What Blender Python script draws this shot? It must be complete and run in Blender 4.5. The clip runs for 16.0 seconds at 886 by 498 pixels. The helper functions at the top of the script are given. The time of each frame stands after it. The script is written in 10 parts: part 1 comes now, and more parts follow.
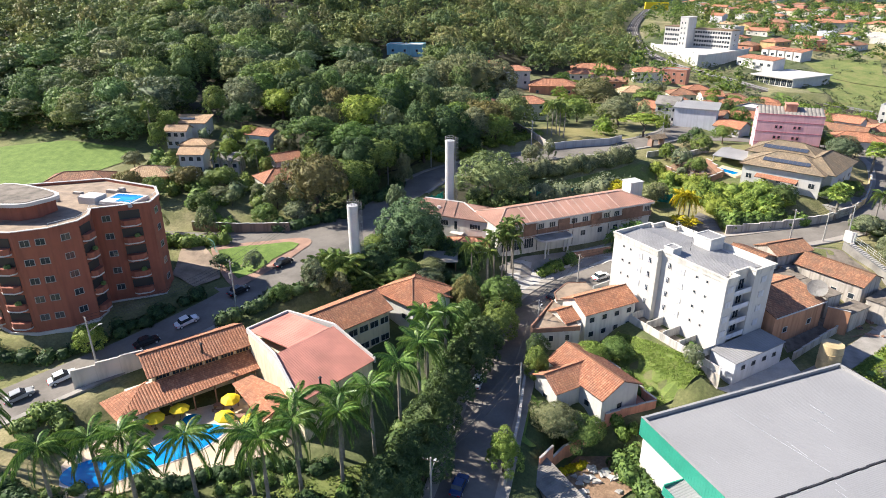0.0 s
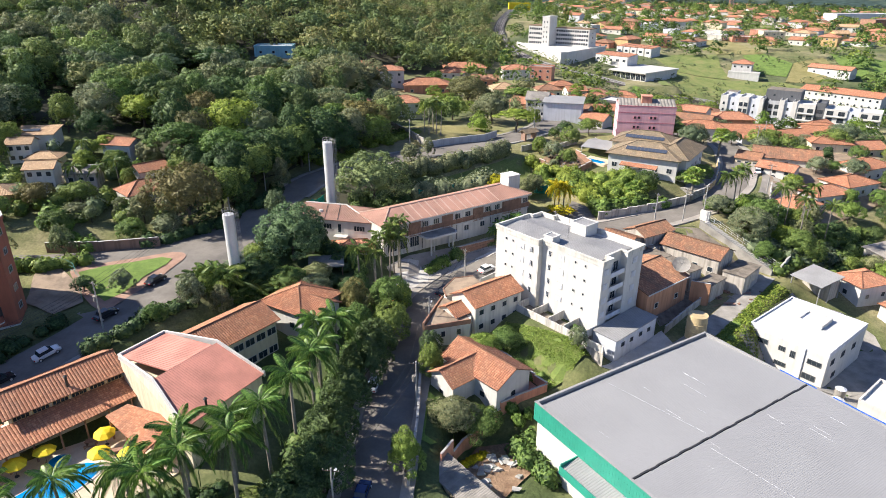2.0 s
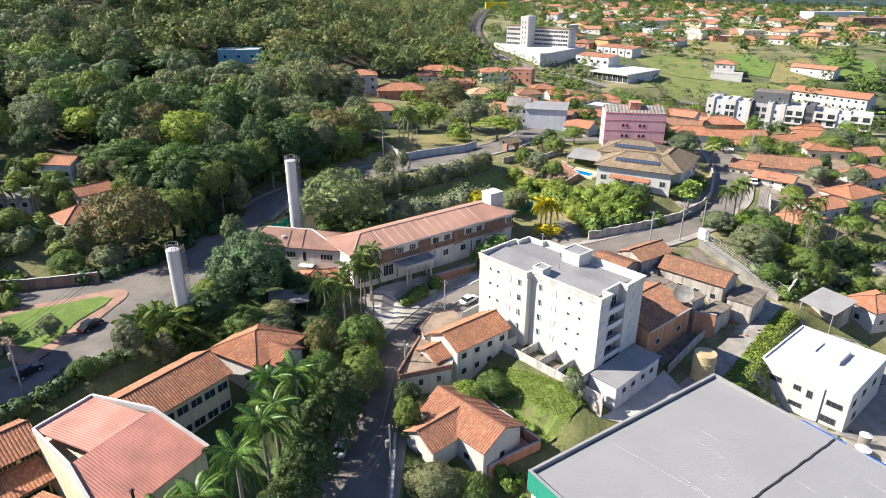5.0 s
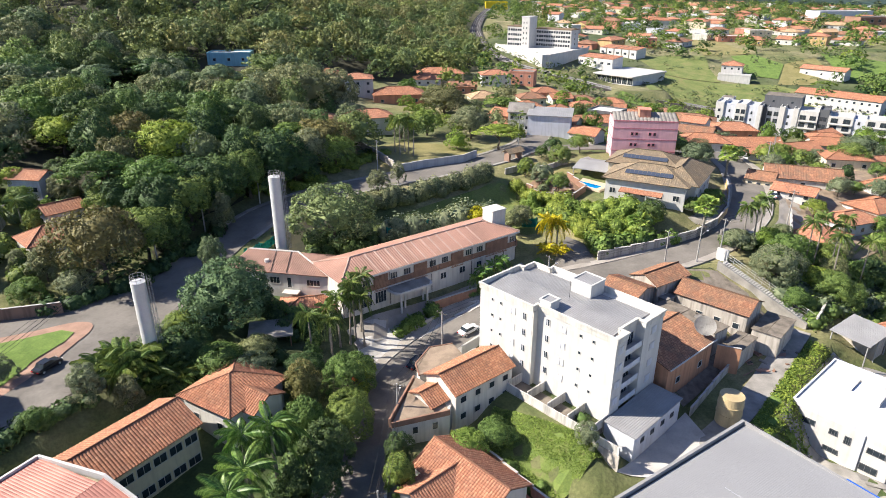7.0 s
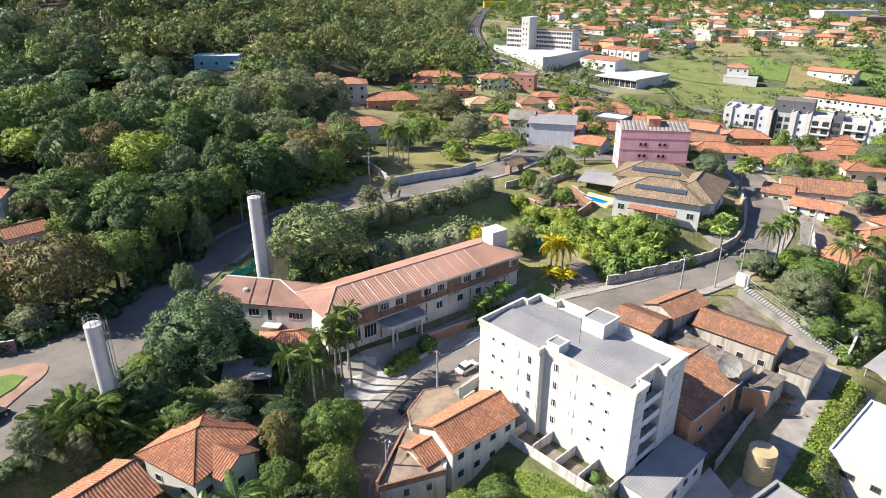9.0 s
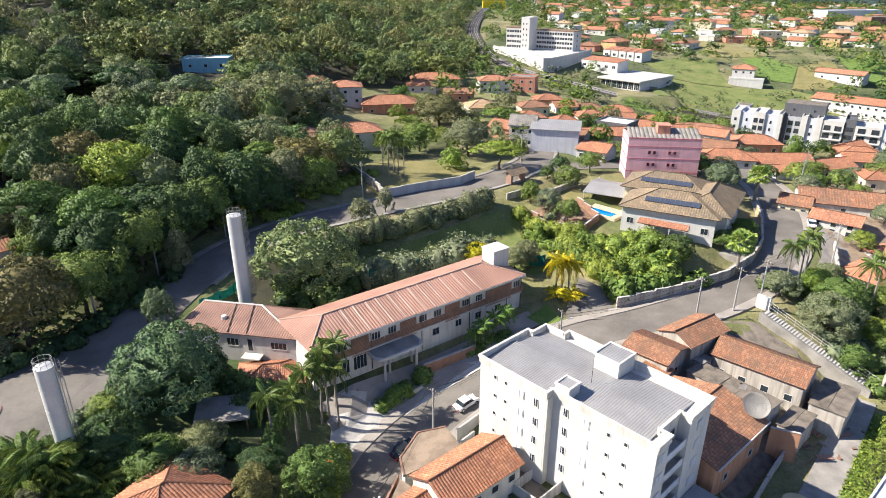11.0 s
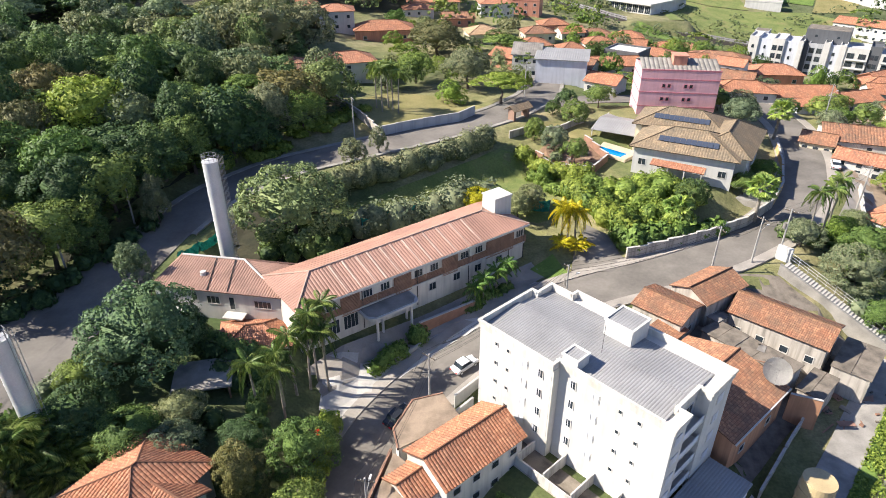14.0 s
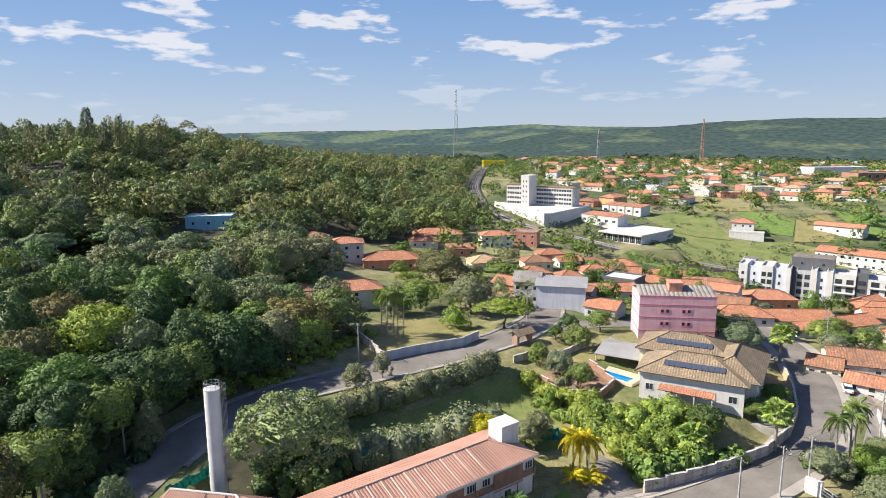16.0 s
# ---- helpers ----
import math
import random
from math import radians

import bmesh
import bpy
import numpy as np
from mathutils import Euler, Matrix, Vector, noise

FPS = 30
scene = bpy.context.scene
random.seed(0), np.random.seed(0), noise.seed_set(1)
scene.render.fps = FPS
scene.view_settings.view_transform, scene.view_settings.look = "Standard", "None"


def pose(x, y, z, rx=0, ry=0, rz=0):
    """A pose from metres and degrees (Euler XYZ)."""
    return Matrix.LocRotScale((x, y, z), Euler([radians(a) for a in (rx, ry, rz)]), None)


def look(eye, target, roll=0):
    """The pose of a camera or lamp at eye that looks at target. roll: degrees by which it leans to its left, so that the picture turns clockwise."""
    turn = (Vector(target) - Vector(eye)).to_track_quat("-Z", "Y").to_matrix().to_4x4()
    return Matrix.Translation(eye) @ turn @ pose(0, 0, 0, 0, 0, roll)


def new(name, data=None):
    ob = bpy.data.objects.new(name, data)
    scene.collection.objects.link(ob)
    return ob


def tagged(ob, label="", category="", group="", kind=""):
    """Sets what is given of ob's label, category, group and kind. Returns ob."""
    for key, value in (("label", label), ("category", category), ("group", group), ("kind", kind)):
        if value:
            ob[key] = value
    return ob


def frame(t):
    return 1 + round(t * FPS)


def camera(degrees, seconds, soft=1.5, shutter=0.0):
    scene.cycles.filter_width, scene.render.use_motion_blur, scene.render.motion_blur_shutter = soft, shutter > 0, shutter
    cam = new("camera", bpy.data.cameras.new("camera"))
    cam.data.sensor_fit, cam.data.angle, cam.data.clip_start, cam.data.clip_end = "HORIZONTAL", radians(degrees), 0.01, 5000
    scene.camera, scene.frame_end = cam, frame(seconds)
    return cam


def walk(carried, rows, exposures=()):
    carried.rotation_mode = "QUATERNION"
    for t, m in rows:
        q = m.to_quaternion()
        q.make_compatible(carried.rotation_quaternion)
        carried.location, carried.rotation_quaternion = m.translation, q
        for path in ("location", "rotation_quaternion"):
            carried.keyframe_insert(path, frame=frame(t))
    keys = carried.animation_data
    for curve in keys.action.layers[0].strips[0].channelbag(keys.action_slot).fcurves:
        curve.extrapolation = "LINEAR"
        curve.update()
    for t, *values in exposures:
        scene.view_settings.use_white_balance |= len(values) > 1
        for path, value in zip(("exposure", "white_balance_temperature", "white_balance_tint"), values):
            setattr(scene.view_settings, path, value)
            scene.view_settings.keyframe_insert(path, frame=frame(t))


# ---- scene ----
cam = camera(70.04, 16.0, soft=0.9)
PATH = [  # seconds, x, y, z, yaw, pitch, roll
    (0.0, 0.18, -2.35, 55.42, 13.01, -23.21, -0.08),
    (0.5, 0.06, -2.25, 55.22, 9.61, -23.18, 0.02),
    (1.0, 0.04, -2.26, 55.11, 6.03, -23.14, 0.10),
    (1.5, 0.01, -2.21, 55.01, 4.13, -23.11, 0.20),
    (2.0, -0.02, -1.60, 54.93, 1.79, -23.11, 0.28),
    (2.5, -0.02, 0.03, 54.90, -0.07, -23.11, 0.31),
    (3.0, -0.01, 2.39, 54.95, -0.21, -23.10, 0.27),
    (3.5, 0.00, 5.00, 55.00, -0.03, -23.12, 0.24),
    (4.0, 0.04, 7.69, 55.04, -0.10, -23.14, 0.21),
    (6.5, 0.55, 21.59, 55.09, -0.15, -23.23, 0.02),
    (7.0, 0.72, 24.61, 55.22, -0.15, -23.25, 0.01),
    (7.5, 0.85, 27.57, 55.44, -0.19, -23.28, 0.04),
    (8.0, 0.92, 30.46, 55.59, -0.26, -23.31, 0.02),
    (8.5, 1.08, 33.31, 55.68, -0.28, -23.33, 0.01),
    (9.0, 1.28, 36.14, 55.65, -0.27, -23.34, -0.02),
    (11.5, 1.76, 48.33, 55.41, -0.39, -23.37, -0.06),
    (12.0, 1.85, 50.92, 55.52, -0.38, -23.36, -0.09),
    (12.5, 1.93, 53.00, 55.60, -0.38, -23.30, -0.14),
    (13.0, 1.98, 54.21, 55.46, -0.37, -23.23, -0.12),
    (13.5, 2.02, 54.56, 55.11, -0.38, -24.39, -0.15),
    (14.0, 2.10, 54.67, 54.91, -0.43, -29.83, -0.08),
    (14.5, 2.16, 54.85, 55.02, -0.39, -30.25, -0.13),
    (15.0, 2.17, 55.04, 55.32, -0.28, -25.00, -0.20),
    (15.5, 2.13, 55.00, 55.46, -0.16, -17.39, -0.27),
    (16.0, 2.04, 54.90, 55.54, -0.13, -9.94, -0.36),
]
walk(cam, [(t, pose(x, y, z, 90 + pitch, 0, yaw) @ pose(0, 0, 0, 0, 0, roll)) for t, x, y, z, yaw, pitch, roll in PATH],
     exposures=[(0.0, 1.25), (1.0, 1.18), (9.0, 1.17), (13.0, 1.21), (15.4, 1.22), (16.0, 1.11)])

# ---------------------------------------------------------------- light
SUN_EL = radians(39)      # the sun stands over -x
world = bpy.data.worlds.new("sky")
scene.world = world
world.use_nodes = True
wn = world.node_tree
sky = wn.nodes.new("ShaderNodeTexSky")
sky.sky_type, sky.sun_disc = "NISHITA", False
sky.sun_elevation, sky.sun_rotation = SUN_EL, radians(270)
sky.air_density, sky.dust_density, sky.ozone_density = 1.0, 0.25, 3.0
blue = wn.nodes.new("ShaderNodeMix")
blue.data_type, blue.blend_type = "RGBA", "MULTIPLY"
blue.inputs["Factor"].default_value, blue.inputs["B"].default_value = 1.0, (0.98, 0.94, 1.09, 1.0)
wn.links.new(sky.outputs[0], blue.inputs["A"])
wn.links.new(blue.outputs["Result"], wn.nodes["Background"].inputs[0])
wn.nodes["Background"].inputs[1].default_value = 0.072
sun = new("sun", bpy.data.lights.new("sun", "SUN"))
sun.data.energy, sun.data.angle, sun.data.color = 5.0, radians(0.6), (1.0, 0.918, 0.805)
sun.matrix_world = look((0, 0, 0), (math.cos(SUN_EL), -0.03, -math.sin(SUN_EL)))
scene.view_settings.exposure = 1.13


# ---------------------------------------------------------------- materials
def _nodes(name):
    m = bpy.data.materials.new(name)
    m.use_nodes = True
    t = m.node_tree
    return m, t, t.nodes["Principled BSDF"]


def _noise(t, scale, detail=4.0, coord="Object", rough=0.55):
    tc, n = t.nodes.new("ShaderNodeTexCoord"), t.nodes.new("ShaderNodeTexNoise")
    n.inputs["Scale"].default_value, n.inputs["Detail"].default_value = scale, detail
    n.inputs["Roughness"].default_value = rough
    t.links.new(tc.outputs[coord], n.inputs["Vector"])
    return n.outputs["Fac"]


def _ramp(t, fac, stops):
    r = t.nodes.new("ShaderNodeValToRGB")
    while len(r.color_ramp.elements) < len(stops):
        r.color_ramp.elements.new(0.5)
    for e, (p, c) in zip(r.color_ramp.elements, stops):
        e.position, e.color = p, (*c, 1.0)
    t.links.new(fac, r.inputs["Fac"])
    return r.outputs["Color"]


def _mix(t, a, b, fac, mode="MIX"):
    n = t.nodes.new("ShaderNodeMix")
    n.data_type, n.blend_type = "RGBA", mode
    for s, v in ((n.inputs["Factor"], fac), (n.inputs["A"], a), (n.inputs["B"], b)):
        if isinstance(v, bpy.types.NodeSocket):
            t.links.new(v, s)
        else:
            s.default_value = (*v, 1.0) if isinstance(v, tuple) else v
    return n.outputs["Result"]


def _math(t, op, a, b=0.0, c=None):
    n = t.nodes.new("ShaderNodeMath")
    n.operation = op
    for s, v in zip(n.inputs, (a, b) if c is None else (a, b, c)):
        if isinstance(v, bpy.types.NodeSocket):
            t.links.new(v, s)
        else:
            s.default_value = v
    return n.outputs[0]


def _bump(t, p, height, strength, dist):
    b = t.nodes.new("ShaderNodeBump")
    b.inputs["Strength"].default_value, b.inputs["Distance"].default_value = strength, dist
    t.links.new(height, b.inputs["Height"])
    t.links.new(b.outputs[0], p.inputs["Normal"])


def tone(c, k):
    return tuple(min(v * k, 1.0) for v in c)


def paint(name, col, rough=0.65, metal=0.0, stain=0.18, big=0.35, fine=6.0, bump=0.15):
    """A painted or cast surface: broad stains, fine grain, slight relief."""
    m, t, p = _nodes(name)
    broad = _ramp(t, _noise(t, big, 5.0), [(0.3, tone(col, 1 - stain)), (0.62, col)])
    grain = _ramp(t, _noise(t, fine, 3.0), [(0.3, (0.86,) * 3), (0.7, (1.0,) * 3)])
    t.links.new(_mix(t, broad, grain, 1.0, "MULTIPLY"), p.inputs["Base Color"])
    p.inputs["Roughness"].default_value, p.inputs["Metallic"].default_value = rough, metal
    if bump:
        _bump(t, p, _noise(t, fine * 2, 3.0), bump, 0.02)
    return m


def walls(name, col, grime=0.3):
    """Rendered masonry with rain streaks that run down the wall."""
    m, t, p = _nodes(name)
    tc, mp, n = (t.nodes.new(k) for k in ("ShaderNodeTexCoord", "ShaderNodeMapping", "ShaderNodeTexNoise"))
    mp.inputs["Scale"].default_value = (1.4, 1.4, 0.12)
    n.inputs["Scale"].default_value, n.inputs["Detail"].default_value = 1.0, 5.0
    t.links.new(tc.outputs["Object"], mp.inputs[0])
    t.links.new(mp.outputs[0], n.inputs["Vector"])
    streak = _ramp(t, n.outputs["Fac"], [(0.28, tone(col, 1 - grime)), (0.55, col)])
    broad = _ramp(t, _noise(t, 0.5, 4.0), [(0.3, (0.88,) * 3), (0.65, (1.0,) * 3)])
    t.links.new(_mix(t, streak, broad, 1.0, "MULTIPLY"), p.inputs["Base Color"])
    p.inputs["Roughness"].default_value = 0.8
    _bump(t, p, _noise(t, 9.0, 3.0), 0.15, 0.02)
    return m


def tiled(name, a, b, dirt, tu=0.22, tv=0.38, grime=0.5):
    """Clay roof tiles laid in rows: every tile its own tone, weather over all; u runs along the eave, v up the slope."""
    m, t, p = _nodes(name)
    uv, sep = t.nodes.new("ShaderNodeUVMap"), t.nodes.new("ShaderNodeSeparateXYZ")
    t.links.new(uv.outputs[0], sep.inputs[0])
    iu = _math(t, "FLOOR", _math(t, "DIVIDE", sep.outputs[0], tu))
    iv = _math(t, "FLOOR", _math(t, "DIVIDE", sep.outputs[1], tv))
    com, wn_ = t.nodes.new("ShaderNodeCombineXYZ"), t.nodes.new("ShaderNodeTexWhiteNoise")
    t.links.new(iu, com.inputs[0])
    t.links.new(iv, com.inputs[1])
    t.links.new(com.outputs[0], wn_.inputs["Vector"])
    tile = _ramp(t, wn_.outputs["Value"], [(0.05, tone(a, 0.84)), (0.5, a), (0.95, tone(b, 1.02))])
    info = t.nodes.new("ShaderNodeObjectInfo")
    shade = _ramp(t, info.outputs["Random"], [(0.0, (0.8, 0.8, 0.8)), (1.0, (1.0, 1.0, 1.0))])
    weather = _ramp(t, _noise(t, 0.45, 6.0, rough=0.65), [(0.36, (1.0,) * 3), (0.68, (0.0,) * 3)])
    inv = _math(t, "MULTIPLY", _math(t, "SUBTRACT", 1.0, weather), grime)
    col = _mix(t, _mix(t, tile, shade, 1.0, "MULTIPLY"), dirt, inv)
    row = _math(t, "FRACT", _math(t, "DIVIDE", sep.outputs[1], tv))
    # overlap shade put into the colour: rows darken towards their lower edge
    lip_shade = _ramp(t, row, [(0.0, (0.45,) * 3), (0.22, (1.05,) * 3)])
    t.links.new(_mix(t, col, lip_shade, 1.0, "MULTIPLY"), p.inputs["Base Color"])
    p.inputs["Roughness"].default_value = 0.85
    _bump(t, p, row, 0.5, 0.04)
    return m


def leafy(name, dark, mid, light, rough=0.6, glow=0.2):
    """Foliage: each clump and each tree its own tone, some light passing through the leaves."""
    m, t, p = _nodes(name)
    geo, info = t.nodes.new("ShaderNodeNewGeometry"), t.nodes.new("ShaderNodeObjectInfo")
    mixed = _math(t, "ADD", _math(t, "MULTIPLY", geo.outputs["Random Per Island"], 0.6),
                  _math(t, "MULTIPLY", _noise(t, 0.35, 3.0), 0.45))
    col = _ramp(t, mixed, [(0.15, dark), (0.5, mid), (0.9, light)])
    tint = _ramp(t, info.outputs["Random"], [(0.0, (0.6, 0.72, 0.66)), (0.3, (0.95, 1.0, 0.95)), (0.6, (0.99, 0.93, 0.80)), (0.85, (1.18, 1.12, 0.85)), (1.0, (0.8, 0.95, 0.8))])
    own = t.nodes.new("ShaderNodeAttribute")
    own.attribute_name = "species"
    sort = _ramp(t, own.outputs["Fac"], [(0.0, (1.0, 1.0, 1.0)), (0.2, (0.72, 0.82, 0.75)), (0.45, (1.05, 1.0, 0.85)), (0.7, (1.0, 0.88, 0.75)), (0.85, (1.3, 1.22, 0.85)), (1.0, (0.85, 0.98, 0.9))])
    base = _mix(t, _mix(t, col, tint, 1.0, "MULTIPLY"), sort, 1.0, "MULTIPLY")
    t.links.new(base, p.inputs["Base Color"])
    p.inputs["Roughness"].default_value = rough
    p.inputs["Specular IOR Level"].default_value = 0.22
    tr, mx = t.nodes.new("ShaderNodeBsdfTranslucent"), t.nodes.new("ShaderNodeMixShader")
    t.links.new(base, tr.inputs["Color"])
    mx.inputs["Fac"].default_value = glow
    t.links.new(p.outputs[0], mx.inputs[1])
    t.links.new(tr.outputs[0], mx.inputs[2])
    t.links.new(mx.outputs[0], t.nodes["Material Output"].inputs["Surface"])
    return m


def earth(name, stops, scale, fine, bump=0.4):
    m, t, p = _nodes(name)
    a = _ramp(t, _noise(t, scale, 7.0, rough=0.62), stops)
    b = _ramp(t, _noise(t, fine, 4.0), [(0.25, (0.68,) * 3), (0.75, (1.15,) * 3)])
    t.links.new(_mix(t, a, b, 1.0, "MULTIPLY"), p.inputs["Base Color"])
    p.inputs["Roughness"].default_value = 0.95
    _bump(t, p, _noise(t, fine, 5.0), bump, 0.15)
    return m


def glassy(name, col=(0.03, 0.04, 0.05), rough=0.08):
    m, t, p = _nodes(name)
    t.links.new(_ramp(t, _noise(t, 0.7, 2.0), [(0.3, tone(col, 0.6)), (0.7, tone(col, 1.5))]), p.inputs["Base Color"])
    p.inputs["Roughness"].default_value = rough
    return m


